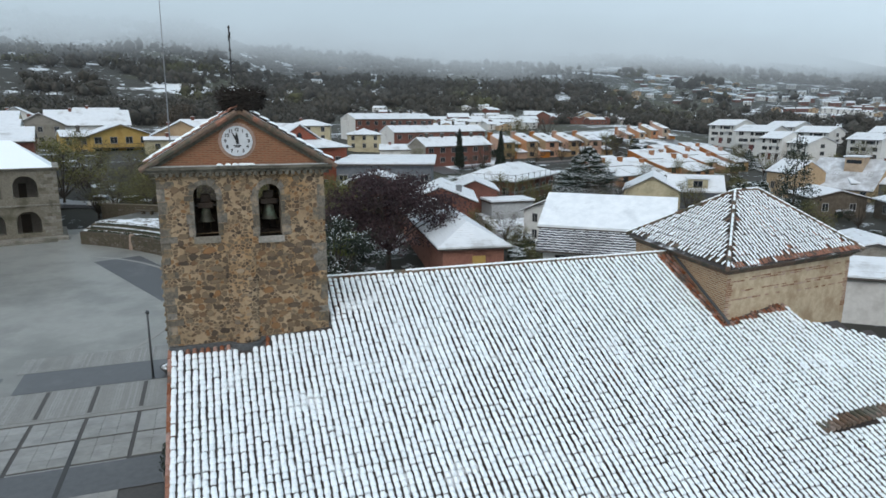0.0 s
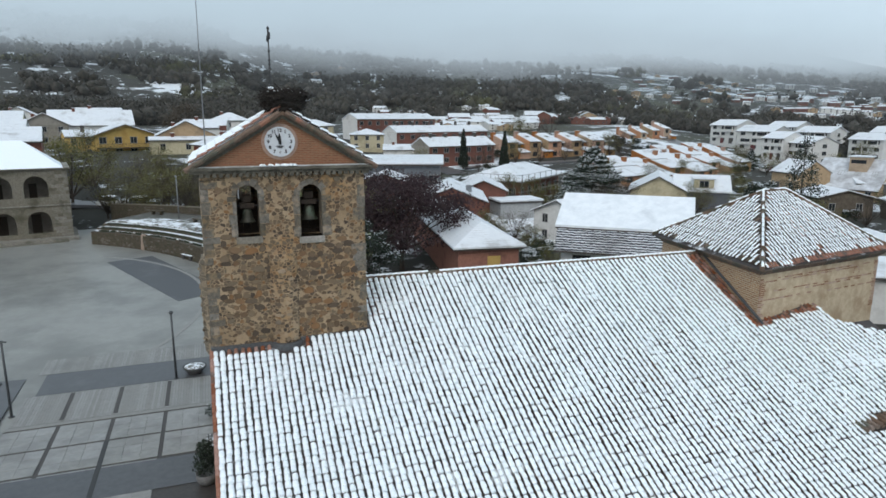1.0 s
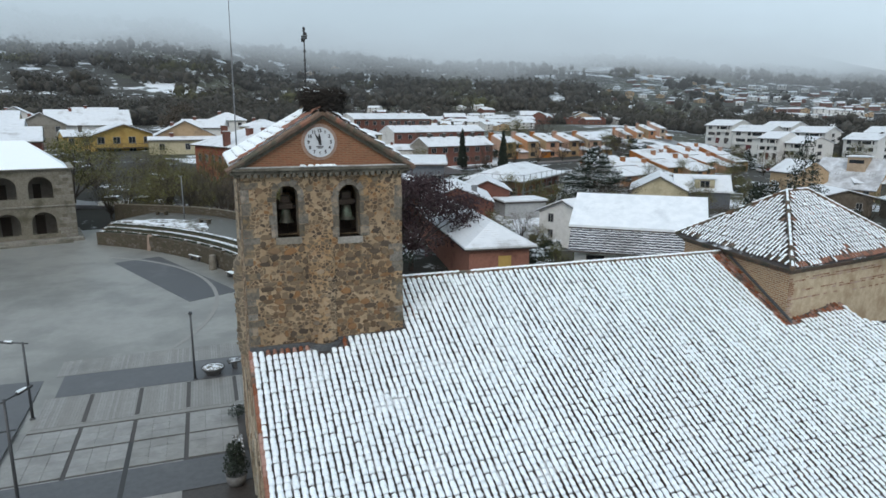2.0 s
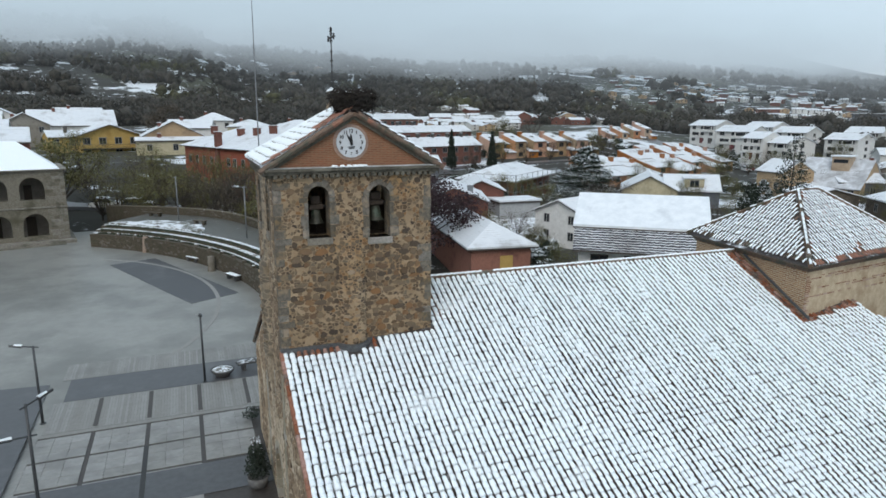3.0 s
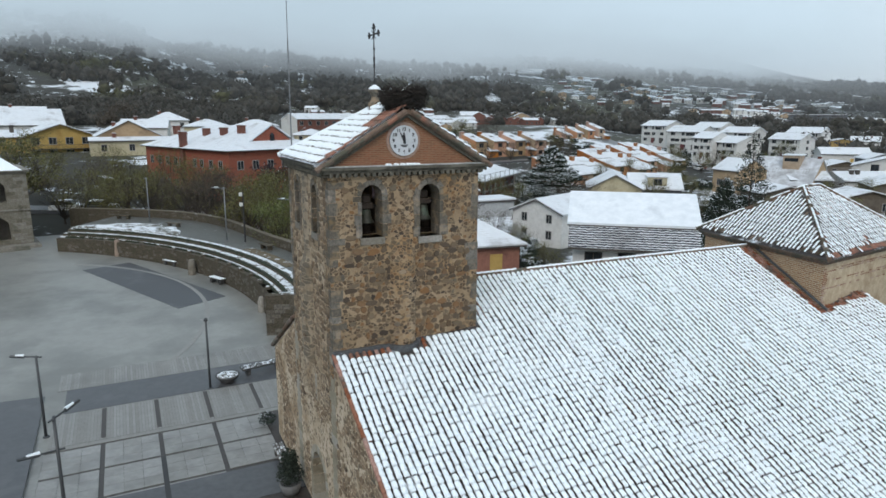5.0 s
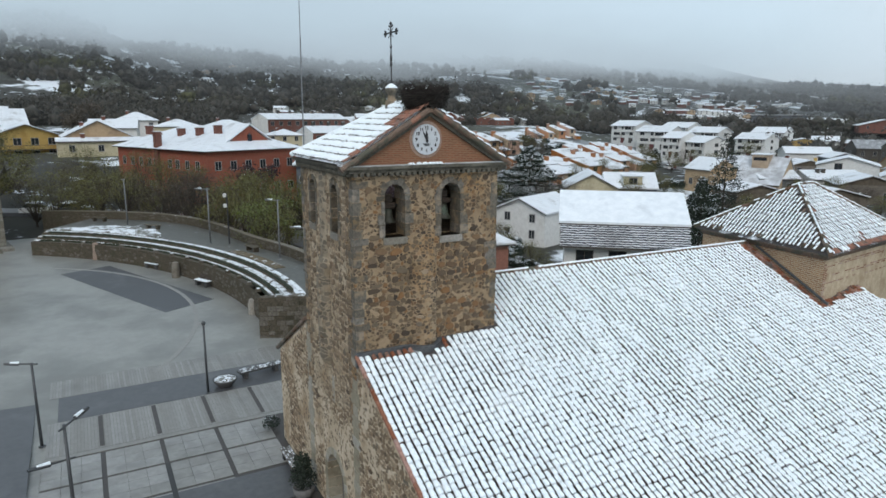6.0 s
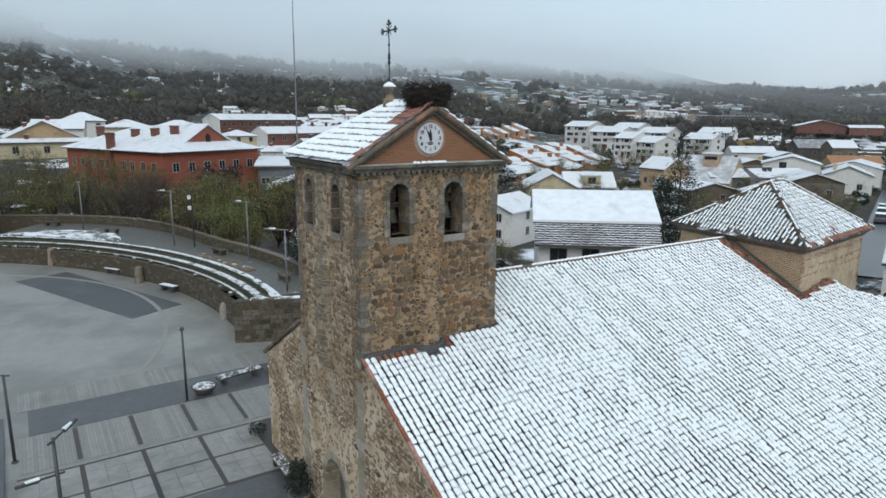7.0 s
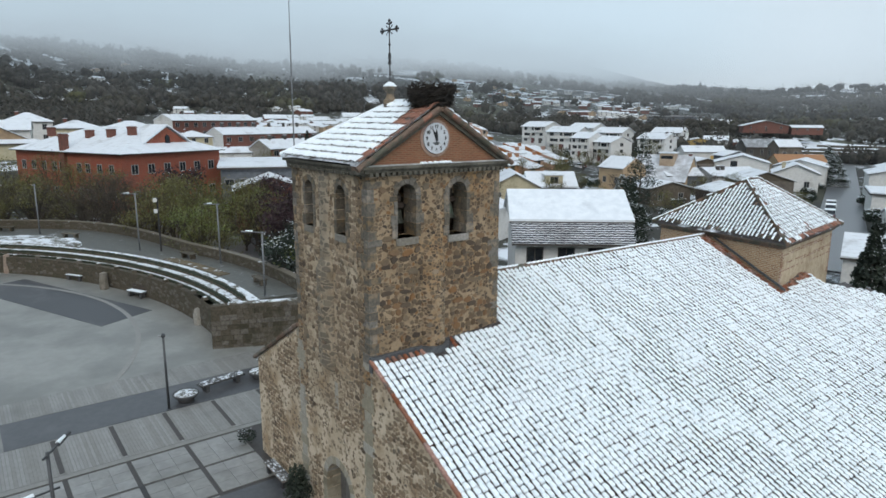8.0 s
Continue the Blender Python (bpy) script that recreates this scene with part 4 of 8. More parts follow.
# planks, rails and side board are added to keep the bell chamber dark
bell_backing = thing("timber_screen", (0, 1.25, 11.25), "dark plank backing added behind the bells to darken the openings", "screen")
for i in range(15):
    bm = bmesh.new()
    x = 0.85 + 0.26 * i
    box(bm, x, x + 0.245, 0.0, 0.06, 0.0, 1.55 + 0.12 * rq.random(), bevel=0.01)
    part("plank", bm, WOOD_DARK, bell_backing)
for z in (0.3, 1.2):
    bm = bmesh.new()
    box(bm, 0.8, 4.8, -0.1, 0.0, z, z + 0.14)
    part("rail", bm, WOOD_DARK, bell_backing)
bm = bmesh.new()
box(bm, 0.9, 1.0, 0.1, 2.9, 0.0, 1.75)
part("side_board", bm, WOOD_DARK, bell_backing)

# finial with an iron cross
finial = thing("roof_cross", (2.72, 2.85, 15.95), "wrought-iron cross on a grey stone pedestal at the roof peak", "cross")
bm = bmesh.new()
lathe(bm, [(0.26, 0.0), (0.26, 0.34), (0.2, 0.36), (0.15, 0.44), (0.13, 0.55), (0.21, 0.68), (0.25, 0.72), (0.25, 0.80), (0.16, 0.88), (0.06, 0.94)], 8)
part("pedestal", bm, ASHLAR, finial)
bm = bmesh.new()
lathe(bm, [(0.24, 0.80), (0.25, 0.83), (0.16, 0.92), (0.05, 0.98)], 8)
part("snow_cap", bm, SNOW, finial)
bm = bmesh.new()
rod(bm, (0, 0, 0.9), (0, 0, 3.12), 0.028, 0.02, 8)
lathe(bm, [(0.01, -0.07), (0.06, 0), (0.01, 0.07)], 8, (0, 0, 3.1))
for z, r in ((1.95, 0.06), (2.28, 0.055)):
    lathe(bm, [(0.02, -r), (r, 0), (0.02, r)], 8, (0, 0, z))
part("staff", bm, IRON, finial)
bm = bmesh.new()
rod(bm, (0, -0.5, 2.78), (0, 0.5, 2.78), 0.03, sides=8)
for s in (-1, 1):
    for dx, dz in ((0.5, 0.09), (0.5, -0.09), (0.58, 0)):
        rod(bm, (0, s * 0.38, 2.78), (0, s * dx, 2.78 + dz), 0.026, 0.04, 6)
    rod(bm, (0, 0, 2.78), (0, s * 0.2, 2.94), 0.016, sides=6)
    rod(bm, (0, 0, 2.78), (0, s * 0.2, 2.62), 0.016, sides=6)
    rod(bm, (0, 0, 2.96), (0, s * 0.15, 3.03), 0.022, 0.034, 6)
part("cross_arm", bm, IRON, finial)
bm = bmesh.new()
for s in (-1, 1):
    for dz in (-0.1, 0.08):
        rod(bm, (0, 0, 1.68 + dz), (s * 0.04, s * 0.16, 1.72 + dz), 0.018, sides=6)
        rod(bm, (s * 0.04, s * 0.16, 1.72 + dz), (0, s * 0.05, 1.84 + dz), 0.018, sides=6)
part("scroll", bm, IRON, finial)

# mast
mast = thing("lightning_mast", (0.2, 5.78, 12.5), "thin galvanised mast fixed to the tower's rear corner", "mast")
bm = bmesh.new()
rod(bm, (0, 0, 0), (0.03, 0.02, 6.2), 0.03, 0.024, 8)
rod(bm, (0.03, 0.02, 6.2), (0.06, 0.03, 10.5), 0.016, 0.01, 6)
part("pole", bm, STEEL, mast)
bm = bmesh.new()
for z in (0.3, 1.1):
    box(bm, -0.05, 0.05, -0.2, 0.05, z, z + 0.06)
part("bracket", bm, STEEL, mast)

# stork nest
nest = thing("stork_nest", (2.92, 0.55, 16.05), "big stork nest of dark twigs with snow on its rim", "nest")
bm = bmesh.new()
rn = random.Random(44)
for _ in range(1700):
    a, h0 = rn.uniform(0, 2 * math.pi), rn.uniform(0.0, 0.66)
    rad = (0.62 + 0.2 * math.sin(h0 / 0.66 * 2.4)) * math.sqrt(rn.uniform(0.35, 1.0)) * rn.uniform(0.92, 1.04)
    p = Vector((rad * math.cos(a), rad * math.sin(a), h0))
    t = Vector((-math.sin(a), math.cos(a), 0)) * rn.uniform(0.6, 1) + Vector((math.cos(a), math.sin(a), 0)) * rn.uniform(-0.5, 0.6) + Vector((0, 0, rn.uniform(-0.7, 0.7)))
    ln = rn.uniform(0.12, 0.36)
    rod(bm, p - t * ln, p + t * ln, rn.uniform(0.012, 0.022), 0.006, 3)
part("twig_mass", bm, TWIG, nest, kind="stuff")
bm = bmesh.new()
lathe(bm, [(0.5, 0.0), (0.66, 0.2), (0.70, 0.45), (0.62, 0.56), (0.45, 0.58), (0.1, 0.56)], 14)
part("core", bm, TWIG, nest)
bm = bmesh.new()
for _ in range(26):
    a = rn.uniform(0, 2 * math.pi)
    r = rn.uniform(0.3, 0.72)
    lathe(bm, [(rn.uniform(0.05, 0.10), 0), (0.05, 0.03), (0.01, 0.045)], 6, (r * math.cos(a), r * math.sin(a), 0.6 + rn.uniform(-0.03, 0.06)))
part("rim_snow", bm, SNOW, nest)

# ---- the nave ----
nave = thing("church_nave", (0, 0, 0), "long stone church nave under a snow-covered tiled roof", "church")


def ridge_y(x):
    return 2.7 - 0.055 * x


def ridge_z(x):
    return 9.17 + 0.009 * x


def nave_south(u, v):  # u along the ridge, v down the slope, taken level
    s = 0.54 - 0.0036 * u
    return (u, ridge_y(u) - v, ridge_z(u) - s * v - 0.05 * math.sin(v * 0.7) * 0.3)


def nave_north(u, v):
    return (u, ridge_y(u) + v, ridge_z(u) - 0.585 * v)


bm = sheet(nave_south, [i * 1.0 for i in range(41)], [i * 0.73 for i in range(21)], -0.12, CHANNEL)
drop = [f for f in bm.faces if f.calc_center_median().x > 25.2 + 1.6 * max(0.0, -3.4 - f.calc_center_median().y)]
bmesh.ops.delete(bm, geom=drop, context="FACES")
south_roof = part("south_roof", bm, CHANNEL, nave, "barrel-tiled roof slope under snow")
bm = sheet(nave_north, [i * 2.0 for i in range(12)], [0, 2, 4, 6, 7.8], -0.12, SNOW)
part("north_roof", bm, SNOW, nave, "snowy roof slope behind the ridge")


def nave_kind(c, r, u, v):
    x, y, z = nave_south(u, v)
    if x < 5.66 and y > -0.02:
        return None
    if abs(x - 2.6) < 0.62 and y > -0.02 - math.sqrt(max(0.0, 0.62 ** 2 - (x - 2.6) ** 2)) * 0.72:
        return None
    if x > 21.75 + 0.114 * (y + 2.9) and y > -2.82 + 0.134 * (x - 21.7):
        return None
    if x > 25.2 + 1.6 * max(0.0, -3.4 - y):
        return None
    if 22.0 < x < 27 and y > -8.2 and y < -7.7:
        return None
    h = noise.noise((u * 0.7, v * 0.7, 1.3))
    if x > 21.5 and y > -3.12 + 0.1 * h + 0.134 * (x - 21.7):
        return "bare"
    if x < 3.4 and y > -0.26 + 0.2 * h and h > -0.1:
        return "bare"
    if x < 0.35 and h > 0.1:
        return "half"
    if 5.6 < x < 6.3 and y > 0 and h > 0.1:
        return "half"
    patch = noise.noise((u * 0.35, v * 0.5, 6.1)) + 0.5 * noise.noise((u * 1.6, v * 1.6, 2.1))
    if x > 8.5 and noise.noise((c * 0.83, v * 0.32, 4.0)) + 0.3 * patch > 0.06 - 0.02 * (x - 9):
        return "slim"
    return "thin" if patch + 0.05 * (x - 7) > 0.1 else "snow"


STEP_U = 0.228
tile_field("roof_tiles", south_roof, nave_south, 174, 61, STEP_U, 0.213, nave_kind, TILE, lambda c, r: 28 < r < 44 and c < 19, lift=0.012, seed=31, scale=1.18, tilt=0.055, sway=0.02)
for nm, mat, dz, r, label in (("ridge_tiles", TILE_OLD, 0.0, 0.13, "old ridge tiles bedded in mortar"), ("ridge_snow", SNOW, 0.075, 0.085, "crest of snow along the ridge tiles")):
    bm = bmesh.new()
    for i in range(64):
        x = 5.6 + i * 0.26
        if x > 22.1:
            break
        h = 0.5 + 0.5 * noise.noise((x * 1.3, 2.0, 8.0))
        if nm == "ridge_snow" and x < 9 and h < 0.42:
            continue
        a, b = (x, ridge_y(x), ridge_z(x) + 0.02 + dz), (x + 0.29, ridge_y(x + 0.29), ridge_z(x + 0.29) + 0.035 + dz)
        rod(bm, a, b, r, r * 1.15, 8)
    part(nm, bm, mat, nave, label, "stuff")
bm = bmesh.new()
for i in range(34):
    v0, v1 = 2.75 + i * 0.34, 2.75 + i * 0.34 + 0.38
    a, b = Vector(nave_south(-0.02, v0)), Vector(nave_south(-0.02, v1))
    rod(bm, a + Vector((0, 0, 0.04)), b + Vector((0, 0, 0.065)), 0.07, 0.08, 8)
part("verge_tiles", bm, TILE, nave, "bare red verge tiles along the gable", "stuff")
bm = bmesh.new()
box(bm, -0.03, 2.06, -0.14, 0.03, 7.3, 7.83)
box(bm, 3.1, TW + 0.06, -0.14, 0.03, 7.3, 7.88)
for i in range(9):
    a0, a1 = math.pi * i / 9, math.pi * (i + 1) / 9
    prism(bm, [(2.6 - r * math.cos(a), -0.42 * r / 0.55 * math.sin(a) - 0.02) for r, a in ((0.42, a0), (0.62, a0), (0.62, a1), (0.42, a1))], lambda u, v, t: (u, v, t), 7.2, 7.80)
box(bm, TW, TW + 0.09, 0.0, 2.4, 7.9, 8.1)
part("flashing", fix(bm), LEAD, nave, "lead flashing where the roof meets the tower")


def facade_top(y):
    if y > ridge_y(0):
        return nave_north(0, y - ridge_y(0))[2] - 0.06
    return nave_south(0, ridge_y(0) - y)[2] - 0.06


bm = bmesh.new()
arched_wall(bm, side_place, -11.9, 10.3, -0.2, lambda y: facade_top(y), [(1.6, 3.5, -0.15, 1.75)], 0.02, 0.95)
bmesh.ops.remove_doubles(bm, verts=bm.verts, dist=0.001)
facade = part("facade_wall", fix(bm), MORTAR_GREY, nave, "tall rubble-stone west front with an arched doorway")
# unseen door added to close the arch; the niche's shadow grey is its colour
bm = bmesh.new()
box(bm, 0.62, 0.7, 1.55, 3.55, -0.1, 2.9)
for i in range(5):
    box(bm, 0.59, 0.63, 1.62 + 0.38 * i, 1.97 + 0.38 * i, -0.05, 2.75, bevel=0.008)
part("church_door", bm, surface("shadow_grey_planks", (0.10, 0.095, 0.085), (0.16, 0.15, 0.135), 6, 0.8, 0.3), nave, "added plank filling of the arch in the grey of its shadow")
rq = random.Random(12)
for i in range(11):
    t0, t1 = math.pi * (i + 0.04) / 11, math.pi * (i + 0.96) / 11
    bm = bmesh.new()
    prism(bm, [(2.55 - q * math.cos(t), 1.75 + q * math.sin(t)) for q, t in ((0.944, t0), (1.25, t0), (1.25, t1), (0.944, t1))], side_place, -0.005, 0.62)
    part("arch_stone", fix(bm), PALE_STRIP, nave)
for y0, y1 in ((1.28, 1.606), (3.494, 3.82)):
    for i in range(4):
        bm = bmesh.new()
        prism(bm, [(y0 + rq.uniform(-0.06, 0.06), i * 0.43), (y1, i * 0.43), (y1, i * 0.43 + 0.41), (y0, i * 0.43 + 0.41)] if y0 < 2 else [(y0, i * 0.43), (y1 + rq.uniform(-0.06, 0.06), i * 0.43), (y1, i * 0.43 + 0.41), (y0, i * 0.43 + 0.41)], side_place, -0.005, 0.62)
        part("jamb_stone", fix(bm), PALE_STRIP, nave)


def facade_keep(u, v):
    y = 10.3 - u
    if v > facade_top(y) - 0.25 or v < 0.25 or (1.1 < y < 4.0 and v < 3.1):
        return False
    if (-0.1 < y < 0.55 or 5.15 < y < 5.75) and v < 7.8:
        return False
    if 2.3 < y < 3.7 and v > 6.4:
        return False
    return (v < 6.5 or not 0 < y < 5.6) and noise.noise((y * 0.45, v * 0.45, 9.0)) > (-0.02 if v < 5 else -0.25)


FACADE_M = Matrix.Translation((0.02, 10.3, 0)) @ Matrix.Rotation(radians(-90), 4, "Z")
lay_stones(stone_spots(8, 22.0, 8.5, 0.2, facade_keep), FACADE_M, facade, 170, STONES_DULL, RUBBLE_DULL_JOINED)
for y in (0.22, 5.45):
    z = 0.2
    k = 0
    while z < 7.4:
        hgt = rq.uniform(0.35, 0.55)
        w = (0.26, 0.36)[k % 2] * rq.uniform(0.85, 1.1)
        bm = bmesh.new()
        prism(bm, [(y - w, z), (y + w, z), (y + w, z + hgt - 0.02), (y - w, z + hgt - 0.02)], side_place, 0.004 - rq.uniform(0, 0.012), 0.2)
        part("corner_stone", fix(bm), PALE_STRIP, nave)
        z, k = z + hgt, k + 1
bm = bmesh.new()
box(bm, -0.01, 0.02, 2.35, 2.6, 5.05, 6.1)
part("blocked_slit", bm, PALE_STRIP, nave, "narrow blocked slit window")
bm = bmesh.new()
for i in range(13):
    v0, v1 = 2.9 + i * 0.38, 2.9 + i * 0.38 + 0.42
    rod(bm, Vector(nave_north(-0.02, v0)) + Vector((0, 0, 0.05)), Vector(nave_north(-0.02, v1)) + Vector((0, 0, 0.08)), 0.09, 0.11, 8)
part("verge_tiles", bm, TILE_OLD, nave, "old verge tiles with snow behind the tower", "stuff")
bm = bmesh.new()
box(bm, 0.95, 24, 10.0, 10.3, -0.2, 4.75)
box(bm, 0.95, 38, -11.9, -11.5, -0.2, 1.3)
box(bm, 37.5, 38, -11.5, -9.6, -0.2, 1.3)
part("side_wall", bm, MORTAR_GREY, nave)
# a low hatch in the slope
bm = bmesh.new()
for i in range(20):
    x = 21.7 + i * 0.26
    z = nave_south(x, ridge_y(x) + 8.2)[2]
    box(bm, x, x + 0.26, -8.2, -7.8, z - 0.2, z + 0.16)
part("roof_curb", bm, MORTAR, nave, "low ochre curb of a roof hatch")
bm = bmesh.new()
for i in range(22):
    x = 21.6 + i * 0.245
    z = nave_south(x, ridge_y(x) + 8.3)[2] + 0.2
    rod(bm, (x, -8.36, z), (x, -7.8, z + 0.10), 0.085, 0.075, 8)
part("hatch_tiles", bm, TILE_OLD, nave, "old tiles along the hatch edge", "stuff")

# ---- the crossing tower ----
cross_t = thing("crossing_tower", (21.7, -2.9, 0), "low ochre crossing tower with a hipped tile roof and melting snow", "church tower")
BX, BY, BZ = 8.2, 7.45, 9.55


def warp(p):
    """The plan is not quite square."""
    return (p[0] + 0.114 * p[1], p[1] + 0.134 * p[0], p[2])


def warped(bm):
    for q in bm.verts:
        q.co = warp(q.co)
    return bm

bm = bmesh.new()
box(bm, 0, BX, 0, BY, 4.0, BZ)
for f in bm.faces:
    f.material_index = 1 if abs(f.normal.x) > 0.5 else 0
bm.normal_update()
for f in bm.faces:
    f.material_index = 1 if abs(f.normal.x) > 0.5 else 0
part("wall", warped(bm), [DRUM_PLASTER, DRUM_BRICK], cross_t, "ochre wall, plaster worn off the brick in bands")
bm = bmesh.new()
rb = random.Random(5)
for z, x0, x1 in ((9.1, 0.25, 8.2), (9.0, 0.3, 6.4), (8.55, 0.9, 7.6), (8.2, 0.3, 3.4), (8.12, 4.6, 8.0), (8.45, 3.0, 6.9)):
    x = x0
    while x < x1:
        w = rb.uniform(0.2, 0.3)
        if rb.random() < 0.72:
            box(bm, x, x + w - 0.02, -0.012, 0.02, z + rb.uniform(-0.012, 0.012), z + 0.055)
        x += w
for i in range(9):
    t = math.pi * i / 8
    c = Vector((6.6 + 0.2 * math.cos(t), 0, 8.78 + 0.24 * math.sin(t)))
    box(bm, c.x - 0.03, c.x + 0.03, -0.012, 0.02, c.z - 0.03, c.z + 0.03)
z = 7.0
while z < 9.2:
    w = rb.uniform(0.15, 0.4)
    box(bm, -0.012, w, -0.014, 0.02, z, z + 0.055)
    box(bm, BX - rb.uniform(0.15, 0.35), BX + 0.012, -0.014, 0.02, z, z + 0.055)
    z += 0.085
part("brick_band", warped(bm), BAND_BRICK, cross_t, "broken bands of red brick in the plaster", "stuff")
bm = bmesh.new()
for z0, z1, o in ((BZ - 0.16, BZ - 0.05, 0.08), (BZ - 0.05, BZ + 0.06, 0.18), (BZ + 0.06, BZ + 0.14, 0.3)):
    box(bm, -o, BX + o, -o, BY + o, z0, z1)
part("cornice", warped(bm), TILE_OLD, cross_t, "stepped brick and tile cornice")
O2, RZ2 = 0.42, 12.2
R0, R1, RYC = 3.6, 5.2, BY / 2 + 0.05
E0 = BZ + 0.16


def cs_front(u, v):
    return warp((u - O2, RYC - v, RZ2 - (RZ2 - E0) * v / (RYC + O2)))


def cs_back(u, v):
    return warp((BX + O2 - u, RYC + v, RZ2 - (RZ2 - E0) * v / (BY + O2 - RYC)))


def cs_left(u, v):
    return warp((R0 - v, BY + O2 - u, RZ2 - (RZ2 - E0) * v / (R0 + O2)))


def cs_right(u, v):
    return warp((R1 + v, u - O2, RZ2 - (RZ2 - E0) * v / (BX + O2 - R1)))


bm = bmesh.new()
P = [bm.verts.new(q) for q in ((-O2, -O2, E0), (BX + O2, -O2, E0), (BX + O2, BY + O2, E0), (-O2, BY + O2, E0), (R0, RYC, RZ2), (R1, RYC, RZ2))]
for idx in ((0, 1, 5, 4), (1, 2, 5), (2, 3, 4, 5), (3, 0, 4), (0, 3, 2, 1)):
    bm.faces.new([P[i] for i in idx])
drum_roof = part("roof", fix(warped(bm)), CHANNEL, cross_t, "hipped roof of old barrel tiles, snow half melted")


def drum_kind(edge0, edge1, top0, top1, run, seed):
    def pick(c, r, u, v):
        k = v / run
        if u < top0 * (1 - k) + edge0 * k + 0.03 or u > top1 * (1 - k) + edge1 * k - 0.03:
            return None
        h = noise.noise((u * 0.9, v * 0.9, seed))
        if v > run - 0.22:
            return None
        odd = noise.noise((u * 7.3, v * 6.1, seed + 2.5))
        if v > run - (0.48 if seed < 6.5 and u > 3.5 else 0.32) + 0.22 * odd:
            return "bare"
        if odd > 0.66 - 0.3 * h:
            return "bare"
        return "half" if odd > 0.34 + 0.3 * h else "spare"
    return pick


WX, WY = BX + 2 * O2, BY + 2 * O2
tile_field("front_tiles", drum_roof, cs_front, 43, 18, 0.215, 0.26, drum_kind(0, WX, R0 + O2, R1 + O2, RYC + O2, 5.5), TILE, lambda c, r: r > 4, lift=0.02, seed=41, under=TILE_DARK)
tile_field("west_tiles", drum_roof, cs_left, 41, 18, 0.215, 0.26, drum_kind(0, WY, BY + O2 - RYC, BY + O2 - RYC, R0 + O2, 7.5), TILE_OLD, lift=0.02, seed=42, under=TILE_DARK)
tile_field("east_tiles", drum_roof, cs_right, 41, 14, 0.215, 0.26, drum_kind(0, WY, RYC + O2, RYC + O2, BX + O2 - R1, 8.5), TILE_OLD, lift=0.02, seed=43, under=TILE_DARK)
tile_field("north_tiles", drum_roof, cs_back, 43, 18, 0.215, 0.26, drum_kind(0, WX, BX + O2 - R1, BX + O2 - R0, BY + O2 - RYC, 9.5), TILE_OLD, lift=0.02, seed=44, under=TILE_DARK)
for nm, mat, dz, r in (("hip_tiles", TILE_OLD, 0.03, 0.115), ("hip_snow", SNOW, 0.11, 0.065)):
    bm = bmesh.new()
    for a, b in (((-O2, -O2, E0), (R0, RYC, RZ2)), ((BX + O2, -O2, E0), (R1, RYC, RZ2)), ((-O2, BY + O2, E0), (R0, RYC, RZ2)), ((BX + O2, BY + O2, E0), (R1, RYC, RZ2)), ((R0, RYC, RZ2), (R1, RYC, RZ2))):
        a, b = Vector(a), Vector(b)
        n = max(2, int((b - a).length / 0.36))
        for i in range(n):
            if nm == "hip_snow" and rb.random() < 0.12:
                continue
            p, q = a.lerp(b, i / n), a.lerp(b, (i + 1.1) / n)
            rod(bm, p + Vector((0, 0, dz + 0.02)), q + Vector((0, 0, dz)), r * 1.12, r, 7)
    part(nm, warped(bm), mat, cross_t, "ridge and hip tiles" if nm == "hip_tiles" else "snow left along the hips", "stuff")
bm = bmesh.new()
for y in (0,):
    prism(bm, [(-0.4, 7.35), (4.2, 9.5), (4.2, 9.6), (-0.4, 7.47)], side_place, -0.07, 0.0)
part("flashing", fix(warped(bm)), LEAD, cross_t, "lead flashing along the wall foot")

# ---- the square ----


def paving_z(y):
    return 0.033 * max(0.0, y - 13)


def strip(name, outline, mat, lift, label, thick=0.1, parent=None):
    """A flat piece of paving that follows the fall of the square."""
    bm = bmesh.new()
    a = [bm.verts.new((x, y, paving_z(y) + lift)) for x, y in outline]
    b = [bm.verts.new((x, y, paving_z(y) + lift - thick)) for x, y in outline]
    bm.faces.new(a)
    bm.faces.new(b[::-1])
    n = len(a)
    for i in range(n):
        bm.faces.new((b[i], b[(i + 1) % n], a[(i + 1) % n], a[i]))
    ob = part(name, fix(bm), mat, parent, label)
    if not parent:
        tagged(ob, label, "paving", "", "structure")
    return ob


def hex_cut(x0, x1, y0, y1):
    return [(x0, y0), (x1, y0), (x1, y1), (x0, y1)]


def curved(cx, cy, r0, r1, a0, a1, n):
    """A ring piece as an outline."""
    inner = [(cx + r0 * math.cos(radians(a0 + (a1 - a0) * i / n)), cy + r0 * math.sin(radians(a0 + (a1 - a0) * i / n))) for i in range(n + 1)]
    outer = [(cx + r1 * math.cos(radians(a0 + (a1 - a0) * i / n)), cy + r1 * math.sin(radians(a0 + (a1 - a0) * i / n))) for i in range(n + 1)]
    return inner + outer[::-1]


# bed in two sheets, since the fall begins at y = 13
strip("pavement_bed_south", hex_cut(-60, 13.5, -14, 13), JOINT, -0.03, "dark bedding of the square's paving", 0.3)
strip("pavement", hex_cut(-60, 13.5, 13, 70), CONCRETE, -0.012, "wet smooth concrete square with pale stains", 0.3)
